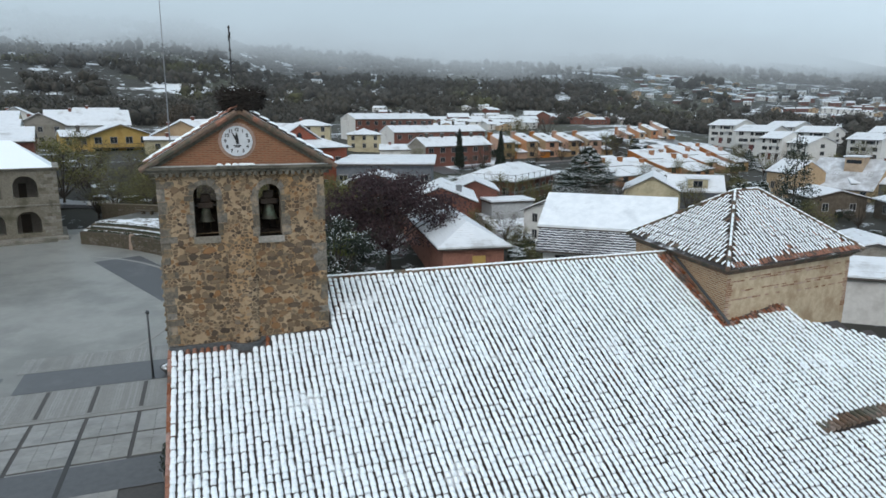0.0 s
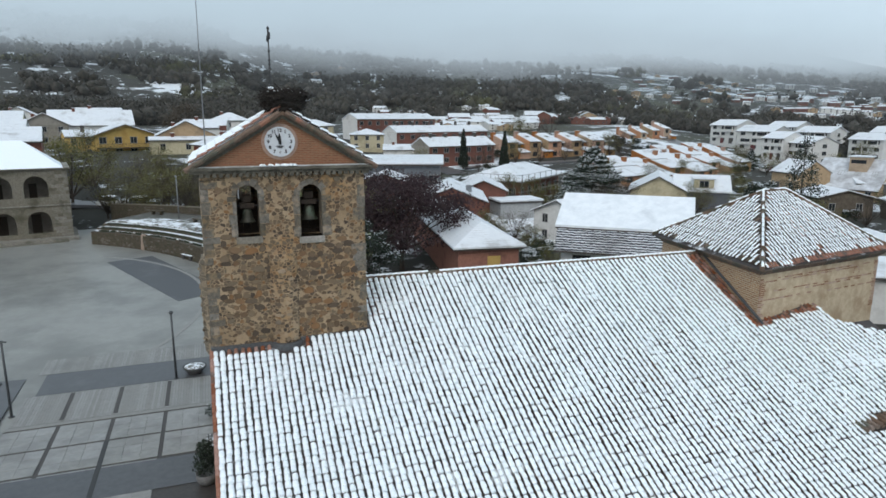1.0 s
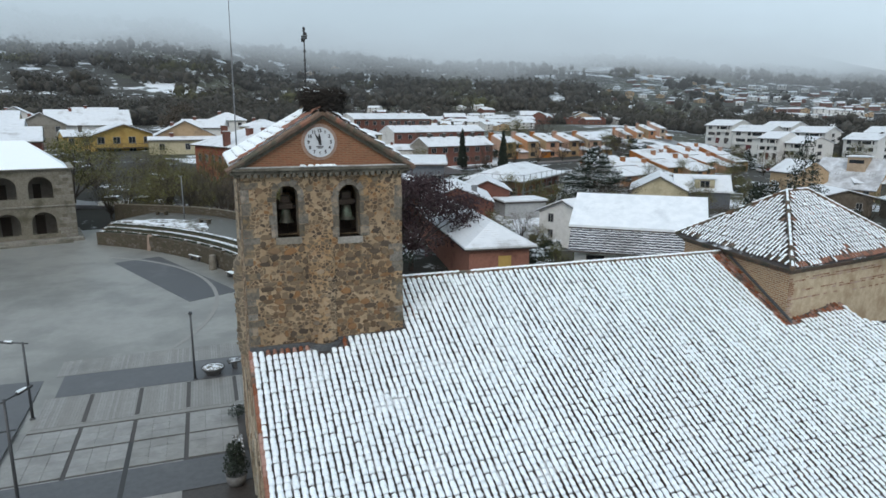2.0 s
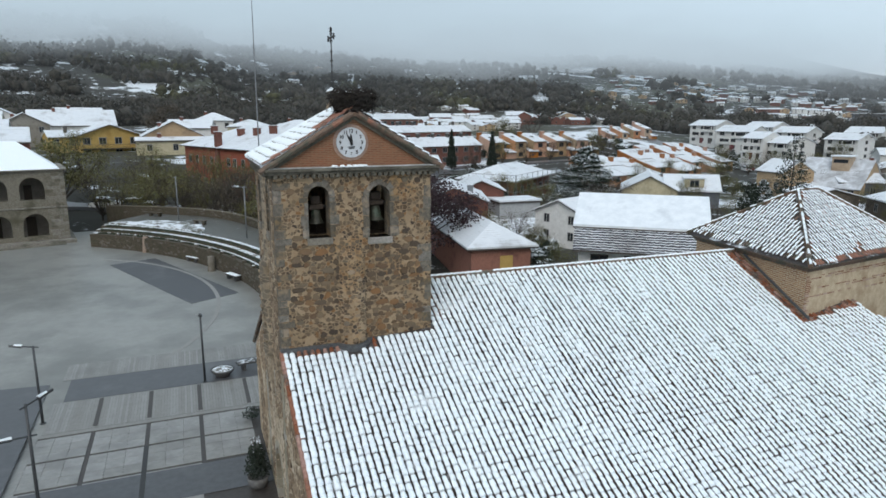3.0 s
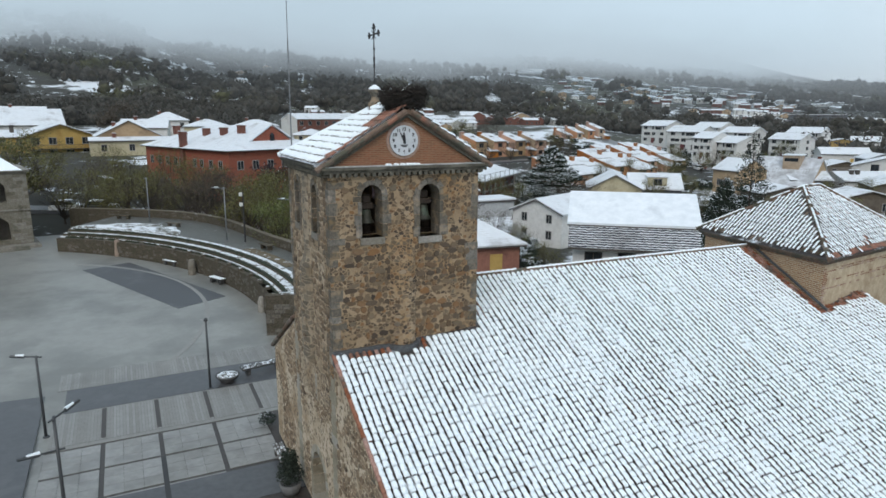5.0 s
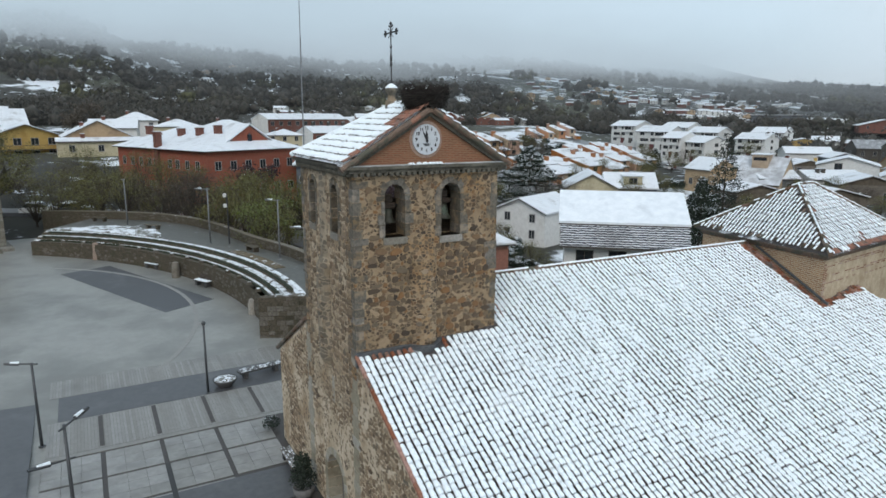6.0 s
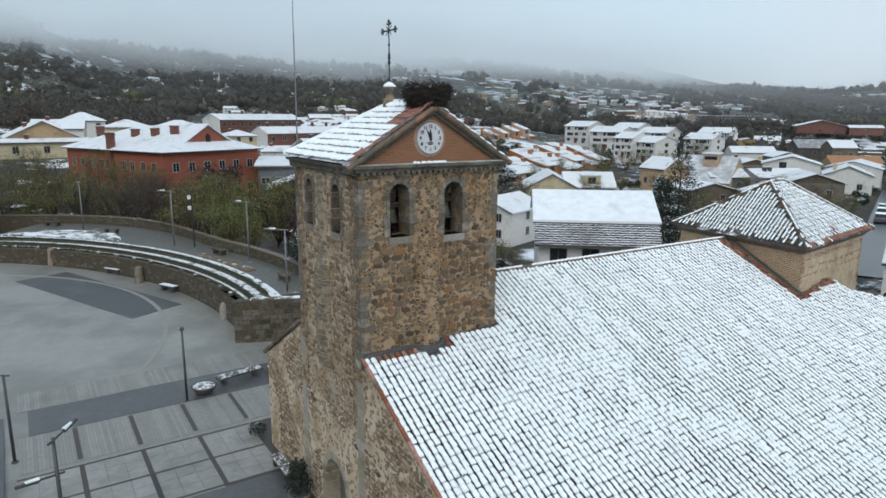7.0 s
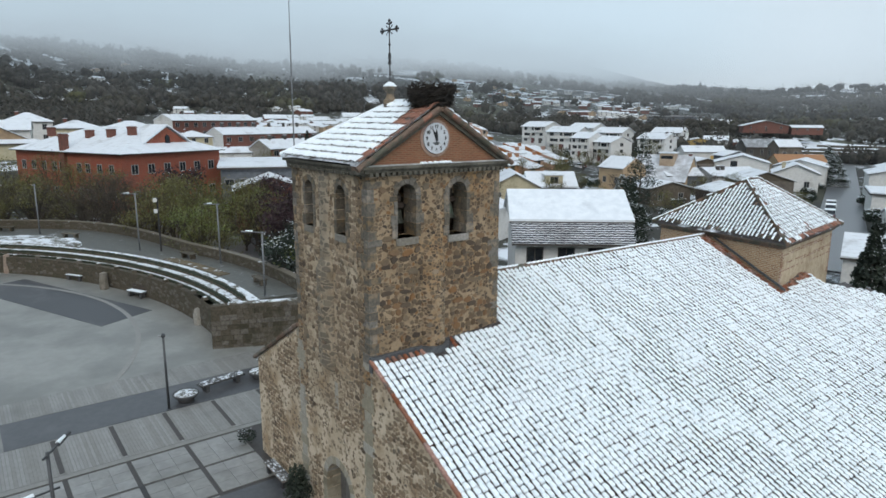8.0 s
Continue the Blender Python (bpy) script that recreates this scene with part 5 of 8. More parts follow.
# grooved paving: narrow strips side by side
for y0, y1 in ((13.35, 17.0), (20.15, 22.6)):
    v, f = [], []
    x = -10.4
    while x < 13.2:
        w = 0.15
        i0 = len(v)
        for xx in (x, x + w - 0.018):
            for yy in (y0, y1):
                for dz in (0.006, -0.02):
                    v.append((xx, yy, paving_z(yy) + dz))
        f += [(i0, i0 + 4, i0 + 6, i0 + 2), (i0, i0 + 2, i0 + 3, i0 + 1), (i0 + 4, i0 + 5, i0 + 7, i0 + 6)]
        x += w
    tagged(new("grooved_paving", raw("grooved_paving", v, f, SETTS)), "grooved strip paving, wet and grey", "paving", "", "structure")
GROOVE = surface("paving_groove", (0.13, 0.125, 0.12), (0.17, 0.165, 0.155), 5, 0.5, 0.1)
strip("paving_joint", hex_cut(-10.4, 13.2, 13.3, 17.05), GROOVE, -0.008, "dark joints under the grooved strips", 0.05)
strip("paving_joint", hex_cut(-10.4, 13.2, 20.1, 22.65), GROOVE, -0.008, "dark joints under the grooved strips", 0.05)
strip("dark_band", hex_cut(-9.95, 13.2, 17.05, 20.1), DARK_BAND, 0.004, "broad band of dark wet paving")
for i in range(5):
    x = -8.0 + 2.58 * i
    strip("paving_strip", hex_cut(x - 0.11, x + 0.11, 13.5, 16.9), JOINT, 0.014, "dark inlaid strip", 0.05)
# slabs in bays of 2.58 m
bays = thing("slab_paving", (0, 0, 0), "square granite paving slabs in bays, wet and stained", "paving", "", "structure")
XL = [-10.6, -8.0, -5.42, -2.84, -0.26]
YL = [13.15, 12.9, 10.35, 7.75, 5.2, 2.6, 0.0, -2.6, -5.2]
slab_mesh = {}
for i in range(4):
    for j in range(1, 8):
        x0, x1, y1, y0 = XL[i] + 0.1, XL[i + 1] - 0.1, YL[j] - 0.08, YL[j + 1] + 0.08
        if j >= 3 and i == 3:
            continue
        for a in range(3):
            for b in range(3):
                sx, sy = (x1 - x0) / 3, (y1 - y0) / 3
                key = (round(sx, 3), round(sy, 3))
                if key not in slab_mesh:
                    bm = bmesh.new()
                    box(bm, 0.006, sx - 0.006, 0.006, sy - 0.006, -0.06, 0.0, bevel=0.004)
                    slab_mesh[key] = mesh_of("slab", bm, SLAB)
                ob = part("slab", slab_mesh[key], None, bays)
                ob.matrix_basis = pose(x0 + a * sx, y0 + b * sy, random.uniform(0, 0.004))
strip("dark_band", hex_cut(-10.3, 0.0, 4.9, 7.55), DARK_BAND, 0.008, "dark wet paving in front of the church door")
strip("dark_corner", [(-60, -14), (-10.75, -14), (-11.0, 19.8), (-60, 24)], DARK_BAND, 0.006, "dark wet roadway beside the square")
strip("drain_strip", hex_cut(-5.53, -5.31, 2.0, 10.3), surface("black_drain_cover", (0.018, 0.018, 0.018), (0.035, 0.034, 0.033), 9, 0.5, 0.2), 0.016, "black drain strip between the slabs", 0.05)
strip("pale_edge", hex_cut(-11.0, -10.5, 2, 13.1), SLAB, 0.004, "edge of pale slabs")
strip("pale_edge", hex_cut(-10.5, 0.0, 12.98, 13.3), SETTS, 0.004, "edge of pale slabs", 0.05)
# inlaid wedge and ring
strip("dark_wedge", [(-10.3, 48.7), (-6.2, 50.3), (0.95, 35.1), (-3.0, 33.2)], surface("dark_inlaid_slabs", (0.045, 0.047, 0.052), (0.068, 0.071, 0.077), 3, 0.42, 0.1, stain=(0.09, 0.093, 0.098), stain_scale=0.4), 0.002, "dark inlaid panel across the ring", 0.05)
strip("inlaid_ring", curved(-21.3, 33.8, 20.3, 20.62, -36, 60, 50), RIM, 0.008, "pale inlaid ring in the square", 0.05)

# ---- the terraced wall round the square ----
AX, AY, AR = -32.8, 28.1, 35.9
terrace = thing("terrace", (0, 0, 0), "curved stone terrace wall with three snowy seating steps", "terrace", "", "structure")


def polar(a, r):
    return AX + r * math.cos(radians(a)), AY + r * math.sin(radians(a))


def ring_wall(bm, a0, a1, r0, r1, z0, z1, n=40, mi=0):
    """A curved block; radii and heights may be functions of the angle."""
    f = lambda v, a: v(a) if callable(v) else v
    rows = []
    for i in range(n + 1):
        a = a0 + (a1 - a0) * i / n
        p0, p1 = polar(a, f(r0, a)), polar(a, f(r1, a))
        rows.append([bm.verts.new((*p, f(z, a))) for p, z in ((p0, z0), (p1, z0), (p1, z1), (p0, z1))])
    for a, b in zip(rows, rows[1:]):
        for k in range(4):
            bm.faces.new((a[k], a[(k + 1) % 4], b[(k + 1) % 4], b[k])).material_index = mi
    bm.faces.new(rows[0][::-1]).material_index = mi
    bm.faces.new(rows[-1]).material_index = mi


A0, A1 = -5.2, 56.5
base_z = lambda a: paving_z(polar(a, AR)[1]) - 0.2
wall_top = lambda a: 2.55 + 0.35 * ss(5, 55, a)
bm = bmesh.new()
ring_wall(bm, A0, A1, AR, AR + 0.5, base_z, wall_top)
face_wall = part("retaining_wall", fix(bm), DRY_STONE, terrace, "rough stone retaining wall")
rs = random.Random(77)
for i in range(300):
    a = rs.uniform(A0 + 0.5, A1 - 0.5) if i < 210 else rs.uniform(A0, 20)
    x, y = polar(a, AR - 0.002)
    z = rs.uniform(base_z(a) + 0.35, wall_top(a) - 0.25)
    ob = part("stone", STONES_DARK[i % 12], None, face_wall)
    ob.matrix_basis = Matrix.Translation((x, y, z)) @ Matrix.Rotation(radians(a - 90), 4, "Z") @ Matrix.Diagonal((rs.uniform(0.16, 0.32), 1, rs.uniform(0.09, 0.16), 1))
SOIL_SNOW = patchy_snow("damp_soil_with_snow", (0.05, 0.045, 0.03), (0.10, 0.09, 0.06), 1.3, 0.38, 0.47)
EDGING = surface("clipped_box_edging", (0.010, 0.016, 0.008), (0.032, 0.042, 0.02), 6, 0.9, 0.8, stain=(0.05, 0.042, 0.025), stain_scale=1.0, stain_at=(0.55, 0.65))
STEP_SNOW = patchy_snow("snow_on_steps", (0.07, 0.065, 0.045), (0.14, 0.12, 0.09), 1.4, 0.45, 0.55)
for k in range(3):
    r = AR + 0.06 + k * 0.9
    z = lambda a, k=k: wall_top(a) + 0.30 * k
    bm = bmesh.new()
    ring_wall(bm, A0, A1, r, r + 0.5, lambda a: 1.0, z)
    part("seat_step", fix(bm), DRY_STONE, terrace, "stone seating step")
    if k:
        bm = bmesh.new()
        ring_wall(bm, A0, A1, r + 0.2, r + 0.49, z, lambda a, k=k: z(a) + 0.05)
        part("step_snow", fix(bm), STEP_SNOW, terrace, "snow lying on the step")
    bm = bmesh.new()
    r_in = r + (0.38 if k == 0 else 0.0)
    ring_wall(bm, A0 + 1.5, A1 - 1, lambda a: r_in + 0.03 * noise.noise((a * 3, k, 0)), lambda a: r_in + 0.2 + 0.04 * noise.noise((a * 3.3, k, 5)), lambda a: z(a) - 0.1, lambda a: z(a) + 0.15 + 0.07 * noise.noise((a * 4.1, k, 9)), 160)
    part("edging", fix(bm), EDGING, terrace, "low dark clipped edging along the step")
    bm = bmesh.new()
    ring_wall(bm, A0, A1, r + 0.5, r + 0.91, lambda a: 0.8, lambda a, k=k: z(a) + 0.09)
    part("step_bed", fix(bm), SOIL_SNOW, terrace, "grass strip between the steps under snow")
for i in range(15):
    a = A0 + 3 + i * 3.8
    bm = bmesh.new()
    x, y = polar(a, AR + 0.22)
    box(bm, x - 0.2, x + 0.2, y - 0.2, y + 0.2, wall_top(a) - 0.3, wall_top(a) + 0.2, bevel=0.03)
    pier = part("pier_stone", bm, DRY_STONE, terrace, "small block on the wall")
    bm = bmesh.new()
    box(bm, x - 0.13, x + 0.13, y - 0.13, y + 0.13, wall_top(a) + 0.203, wall_top(a) + 0.26, bevel=0.02)
    part("snow_cap", bm, STEP_SNOW, pier)
walk_z = lambda a: wall_top(a) + 0.72
par_r = lambda a: 41.6 + 5.0 * ss(18, 48, a)
bm = bmesh.new()
ring_wall(bm, A0, 57, AR + 2.7, lambda a: par_r(a) + 0.1, 0.8, walk_z)
part("walkway", fix(bm), surface("damp_walkway_paving", (0.075, 0.077, 0.068), (0.13, 0.13, 0.118), 2, 0.5, 0.15, stain=(0.42, 0.44, 0.46), stain_scale=0.9, stain_at=(0.62, 0.72)), terrace, "damp paved walk behind the steps")
bm = bmesh.new()
ring_wall(bm, 36, 56, AR + 2.75, lambda a: AR + 2.85 + (3.4 + 0.8 * noise.noise((a * 0.5, 1.0, 2.0))) * math.sin(math.pi * (a - 36) / 20) ** 0.7, 1.0, lambda a: walk_z(a) + 0.12)
part("snowy_lawn", fix(bm), patchy_snow("lawn_with_snow", (0.05, 0.05, 0.03), (0.11, 0.095, 0.06), 0.7, 0.40, 0.52), terrace, "strip of lawn under snow")
bm = bmesh.new()
ring_wall(bm, 7, 20, AR + 2.75, AR + 3.7, 1.0, lambda a: walk_z(a) + 0.06)
part("dry_bed", fix(bm), surface("dry_bracken", (0.09, 0.072, 0.045), (0.16, 0.125, 0.075), 4, 0.95, 0.5, stain=(0.7, 0.73, 0.76), stain_scale=1.2, stain_at=(0.56, 0.64)), terrace, "bed of dry brown plants")
bm = bmesh.new()
ring_wall(bm, A0, 64, lambda a: par_r(a), lambda a: par_r(a) + 0.45, 0.4, lambda a: walk_z(a) + 0.85)
parapet = part("parapet", fix(bm), DRY_STONE, terrace, "stone parapet behind the walk")
for i in range(180):
    a = rs.uniform(A0 + 1, 62)
    x, y = polar(a, par_r(a) - 0.002)
    ob = part("stone", STONES_DARK[i % 12], None, parapet)
    ob.matrix_basis = Matrix.Translation((x, y, walk_z(a) + rs.uniform(0.12, 0.72))) @ Matrix.Rotation(radians(a - 90), 4, "Z") @ Matrix.Diagonal((rs.uniform(0.16, 0.34), 1, rs.uniform(0.08, 0.14), 1))
bm = bmesh.new()
ring_wall(bm, A0, 64, lambda a: par_r(a) - 0.04, lambda a: par_r(a) + 0.5, lambda a: walk_z(a) + 0.853, lambda a: walk_z(a) + 0.93)
part("coping", fix(bm), patchy_snow("coping_with_snow", (0.115, 0.10, 0.075), (0.19, 0.165, 0.125), 0.7, 0.60, 0.70), terrace, "coping stones with some snow")
# the end wall, in blocks
end_wall = thing("terrace_end_wall", (2.25, 24.5, 0), "block-stone end wall of the terrace", "wall", "", "structure")
end_wall.matrix_world = pose(2.25, 24.5, 0, 0, 0, -22)
bm = bmesh.new()
box(bm, 0, 9.5, 0.03, 0.6, 0, 3.3)
box(bm, -0.02, 0.5, 0.03, 1.9, 0, 2.5)
part("core", bm, DRY_STONE, end_wall)
z, k = 0.2, 0
while z < 3.25:
    hgt = rs.uniform(0.26, 0.4)
    x = -0.02 if z < 2.4 else 1.2
    while x < 9.4:
        w = rs.uniform(0.3, 0.75)
        bm = bmesh.new()
        box(bm, x + 0.012, x + w - 0.012, rs.uniform(-0.03, 0.01), 0.3, z + 0.01, min(z + hgt - 0.012, 3.34), bevel=0.03)
        part("block", bm, BLOCK_STONE, end_wall)
        x += w
    z += hgt
bm = bmesh.new()
box(bm, 1.1, 9.4, 0.08, 0.62, 3.345, 3.40, bevel=0.02)
part("coping", bm, STEP_SNOW, end_wall, "snow on the wall's coping")

# ---- things on the square ----


DARK_POST = surface("dark_grey_post", (0.055, 0.058, 0.062), (0.085, 0.09, 0.095), 12, 0.5, 0.1, metal=0.2)


def lamp_post(x, y, z, height, arms, label, turn=0.0, paint=STEEL):
    ob = thing("street_lamp", pose(x, y, z, 0, 0, turn), label, "street lamp", "lamps of the square")
    bm = bmesh.new()
    rod(bm, (0, 0, 0), (0, 0, height), 0.075, 0.055, 10)
    part("pole", bm, paint, ob, smooth=True)
    bm = bmesh.new()
    lathe(bm, [(0.16, 0), (0.16, 0.03), (0.09, 0.06)], 10)
    part("base_plate", bm, paint, ob)
    if not arms:
        bm = bmesh.new()
        lathe(bm, [(0.09, 0), (0.12, 0.05), (0.12, 0.12), (0.04, 0.2)], 10, (0, 0, height))
        part("cap", bm, paint, ob)
        bm = bmesh.new()
        box(bm, -0.26, 0.02, -0.05, 0.05, height + 0.08, height + 0.14, bevel=0.02)
        part("lamp_head", bm, FRAME, ob)
    for az, length, zz in arms:
        d = Vector((math.cos(radians(az)), math.sin(radians(az)), 0.12))
        bm = bmesh.new()
        rod(bm, Vector((0, 0, zz)) - d * 0.25, Vector((0, 0, zz)) + d * length, 0.04, 0.035, 8)
        arm = part("arm", bm, paint, ob)
        bm = bmesh.new()
        a, b = Vector((0, 0, zz)) + d * length * 0.45, Vector((0, 0, zz)) + d * length
        rod(bm, a, b, 0.085, 0.06, 6)
        part("lamp_head", bm, paint, ob)
        bm = bmesh.new()
        rod(bm, a + Vector((0, 0, 0.05)), a.lerp(b, 0.6) + Vector((0, 0, 0.05)), 0.075, 0.05, 6)
        part("snow", bm, SNOW, arm)
    return ob


lamp_post(-2.48, 17.2, 0.13, 4.1, [], "slender dark grey lamp post on the dark paving band", paint=DARK_POST)
lamp_post(-10.55, 14.7, 0.06, 4.28, [(170, 1.1, 4.22)], "dark grey lamp post with one flat arm", paint=DARK_POST)
lamp_post(-9.0, 5.05, 0.0, 5.12, [(52, 1.25, 5.02), (205, 1.3, 3.78)], "tall dark grey lamp post with two snowy arms", paint=DARK_POST)


def planter(x, y, z, r):
    ob = thing("bowl_planter", (x, y, z), "round dark bowl planter filled with snow", "planter", "planters by the church")
    bm = bmesh.new()
    lathe(bm, [(r * 0.55, 0), (r * 0.62, 0.12), (r * 0.95, 0.38), (r, 0.46), (r * 0.9, 0.47), (r * 0.85, 0.4)], 24)
    part("bowl", bm, surface("dark_cast_stone", (0.06, 0.06, 0.06), (0.1, 0.1, 0.1), 10, 0.7, 0.2), ob, smooth=True)
    bm = bmesh.new()
    lathe(bm, [(r * 0.86, 0.38), (r * 0.84, 0.45), (r * 0.5, 0.52), (0.05, 0.53)], 20)
    part("snow", bm, patchy_snow("snow_in_planter", (0.05, 0.05, 0.03), (0.1, 0.09, 0.06), 5, 0.42, 0.54), ob, smooth=True)


planter(-1.42, 17.75, 0.15, 0.72)
planter(3.1, 18.4, 0.18, 0.72)


def bench(name, m, length, seat, label, back=False, snow=True):
    ob = thing(name, m, label, "bench", "benches of the square")
    for s in (0.15, 0.85):
        bm = bmesh.new()
        box(bm, length * s - 0.12, length * s + 0.12, 0.06, seat[0] - 0.06, 0, 0.4, bevel=0.02)
        part("support", bm, seat[1], ob)
    n = 1 if seat[2] else 4
    for i in range(n):
        bm = bmesh.new()
        w = seat[0] / n
        box(bm, 0, length, i * w + 0.006, (i + 1) * w - 0.006, 0.4, 0.5 if n == 1 else 0.445, bevel=0.01)
        slat = part("slab" if n == 1 else "slat", bm, seat[1] if n == 1 else WOOD_BENCH, ob)
        if snow:
            bm = bmesh.new()
            z = 0.5 if n == 1 else 0.445
            box(bm, 0.04, length - 0.04, i * w + 0.02, (i + 1) * w - 0.02, z, z + 0.05, bevel=0.02)
            part("snow", bm, SNOW if snow is True else snow, slat)
    if back:
        for i in range(3):
            bm = bmesh.new()
            box(bm, 0, length, seat[0] + 0.03 + 0.03 * i, seat[0] + 0.06 + 0.03 * i, 0.56 + 0.14 * i, 0.66 + 0.14 * i, bevel=0.01)
            part("back_slat", bm, WOOD_DARK, ob)
        for s in (0.1, 0.9):
            bm = bmesh.new()
            rod(bm, (length * s, seat[0], 0.3), (length * s, seat[0] + 0.14, 0.98), 0.025)
            part("back_post", bm, IRON, ob)
    return ob


PATCH = patchy_snow("broken_bench_snow", (0.05, 0.05, 0.05), (0.09, 0.09, 0.09), 4, 0.47, 0.58)
dark_seat = (0.6, surface("dark_stone_bench", (0.05, 0.05, 0.05), (0.09, 0.09, 0.09), 8, 0.6, 0.2), True)
bench("stone_bench", pose(-0.5, 17.95, 0.15, 0, 0, 10), 2.75, dark_seat, "long dark stone bench under broken snow", snow=PATCH)
for x, y, a in ((-3.3, 48.1, -58), (0.1, 40.1, -64)):
    bench("stone_bench", pose(x, y, paving_z(y) - 0.01, 0, 0, a), 1.9, dark_seat, "dark bench with a snowy seat against the terrace wall", back=True)
bench("slatted_bench", pose(-0.22, 6.3, 0, 0, 0, 90), 2.1, (0.5, IRON, False), "slatted timber bench with lines of snow by the church wall", back=False, snow=PATCH)
for a, r in ((41, 42.6), (17, 40.7), (-0.5, 40.4), (53, 45.3)):
    x, y = polar(a, r)
    bench("stone_bench", pose(x, y, walk_z(a), 0, 0, a + 90), 1.8, (0.6, DRY_STONE, True), "dark stone bench on the upper walk", snow=False)
for x, y, hgt, mat in ((-0.95, 43.3, 1.5, GRANITE), (3.0, 30.0, 1.25, GRANITE), (-7.2, 53.6, 1.75, surface("pink_standing_stone", (0.235, 0.175, 0.135), (0.31, 0.24, 0.19), 8, 0.85, 0.4))):
    ob = thing("standing_stone", (x, y, paving_z(y) - 0.02), "rough standing stone before the terrace wall", "stone", "standing stones")
    bm = bmesh.new()
    lathe(bm, [(0.36, 0), (0.38, 0.3), (0.34, hgt * 0.6), (0.27, hgt * 0.95), (0.12, hgt)], 9)
    for v in bm.verts:
        v.co += Vector((noise.noise(v.co * 2.1), noise.noise(v.co * 2.3 + Vector((5, 0, 0))), 0)) * 0.07
    part("body", bm, mat, ob)
for a, r, hgt, arm in ((27, 39.9, 5.4, [(190, 1.2, 5.3)]), (12.5, 40.9, 5.2, [(195, 1.2, 5.15)]), (-4.4, 39.2, 4.6, [(170, 1.4, 4.55)]), (48, 43.4, 5.0, [])):
    x, y = polar(a, r)
    lamp_post(x, y, walk_z(a), hgt, arm, "grey lamp post on the upper walk")
x, y = polar(24.5, 40.8)
post = thing("camera_post", (x, y, walk_z(24.5)), "black post with small white boxes on the walk", "post")
bm = bmesh.new()
rod(bm, (0, 0, 0), (0, 0, 5.0), 0.08, 0.07, 10)
part("pole", bm, IRON, post)
for z in (4.6, 3.6):
    bm = bmesh.new()
    box(bm, -0.35, -0.05, -0.12, 0.12, z, z + 0.35, bevel=0.03)
    part("box", bm, WHITE_WALL, post)

# shrubs in pots at the wall
pot = thing("potted_shrub", (-0.7, 4.7, 0), "clipped dark conifer in a black pot by the church wall", "potted plant")
bm = bmesh.new()
lathe(bm, [(0.34, 0), (0.42, 0.2), (0.47, 0.5), (0.42, 0.5), (0.38, 0.42)], 18)
part("pot", bm, surface("grey_clay_pot", (0.11, 0.11, 0.11), (0.17, 0.17, 0.165), 8, 0.7, 0.2), pot, smooth=True)


def leaf_cloud(spots, size, seed, flat=0.0):
    """Many small leaves, each a bent pair of triangles, round the given spots (centre, radius, count)."""
    rnd = np.random.RandomState(seed)
    out_v, k = [], 0
    for c, r, n in spots:
        d = rnd.normal(size=(n, 3))
        d /= np.linalg.norm(d, axis=1)[:, None]
        p = np.array(c) + d * (np.array(r) * rnd.uniform(0.25, 1.0, (n, 1)) ** 0.6)
        a = rnd.normal(size=(n, 3))
        a /= np.linalg.norm(a, axis=1)[:, None]
        b = np.cross(a, rnd.normal(size=(n, 3)))
        b /= np.linalg.norm(b, axis=1)[:, None]
        if flat:
            a[:, 2] *= flat
            b[:, 2] *= flat
        s = size * rnd.uniform(0.5, 1.3, (n, 1))
        out_v.append(np.stack([p - a * s, p - b * s * 0.55, p + a * s, p + b * s * 0.55], 1).reshape(-1, 3))
    v = np.concatenate(out_v)
    f = [(i, i + 1, i + 2, i + 3) for i in range(0, len(v), 4)]
    return v, f


v, f = leaf_cloud([((0, 0, 0.75 + 0.24 * i), (0.62 - 0.065 * i, 0.62 - 0.065 * i, 0.3), 300) for i in range(5)], 0.065, 3)
part("foliage", raw("foliage", v, f, LEAF_DARK), None, pot)
shrub = thing("low_shrub", (-0.35, 11.4, 0), "small snowy shrub at the church wall", "shrub")
v, f = leaf_cloud([((0, 0, 0.35), (0.5, 0.5, 0.35), 350)], 0.06, 4)
part("foliage", raw("foliage", v, f, LEAF_DARK), None, shrub)
v, f = leaf_cloud([((0, 0, 0.62), (0.4, 0.4, 0.1), 22)], 0.05, 5, 0.2)
part("snow", raw("snow", v, f, SNOW), None, shrub)

hedge = thing("garden_shrub", (33.2, 40.5, 0.3), "dark garden shrub dusted with snow", "shrub", "garden shrubs")
v, f = leaf_cloud([((random.uniform(-0.9, 0.9), random.uniform(-0.9, 0.9), random.uniform(0.5, 1.5)), (0.6, 0.6, 0.5), 150) for _ in range(11)], 0.11, 14)
part("foliage", raw("foliage", v, f, LEAF_DARK), None, hedge, "", "stuff")
v, f = leaf_cloud([((random.uniform(-0.9, 0.9), random.uniform(-0.9, 0.9), random.uniform(1.2, 1.9)), (0.6, 0.6, 0.15), 40) for _ in range(11)], 0.10, 15, 0.25)
part("snow", raw("snow", v, f, SNOW), None, hedge, "specks of snow on the twigs", "stuff")
for x, y, k in ((35.0, 43.0, 1.0), (36.4, 45.6, 0.8), (32.0, 38.2, 0.9), (34.0, 38.6, 0.8), (31.0, 35.2, 0.9), (35.6, 41.2, 0.9), (29.8, 31.0, 0.8), (37.4, 47.2, 0.7), (30.4, 33.2, 0.7), (44.0, 56.0, 1.0), (45.2, 60.0, 0.9), (44.4, 64.0, 1.1)):
    copy_thing(hedge, pose(x, y, 0.3, 0, 0, 47 * x) @ Matrix.Scale(k, 4))
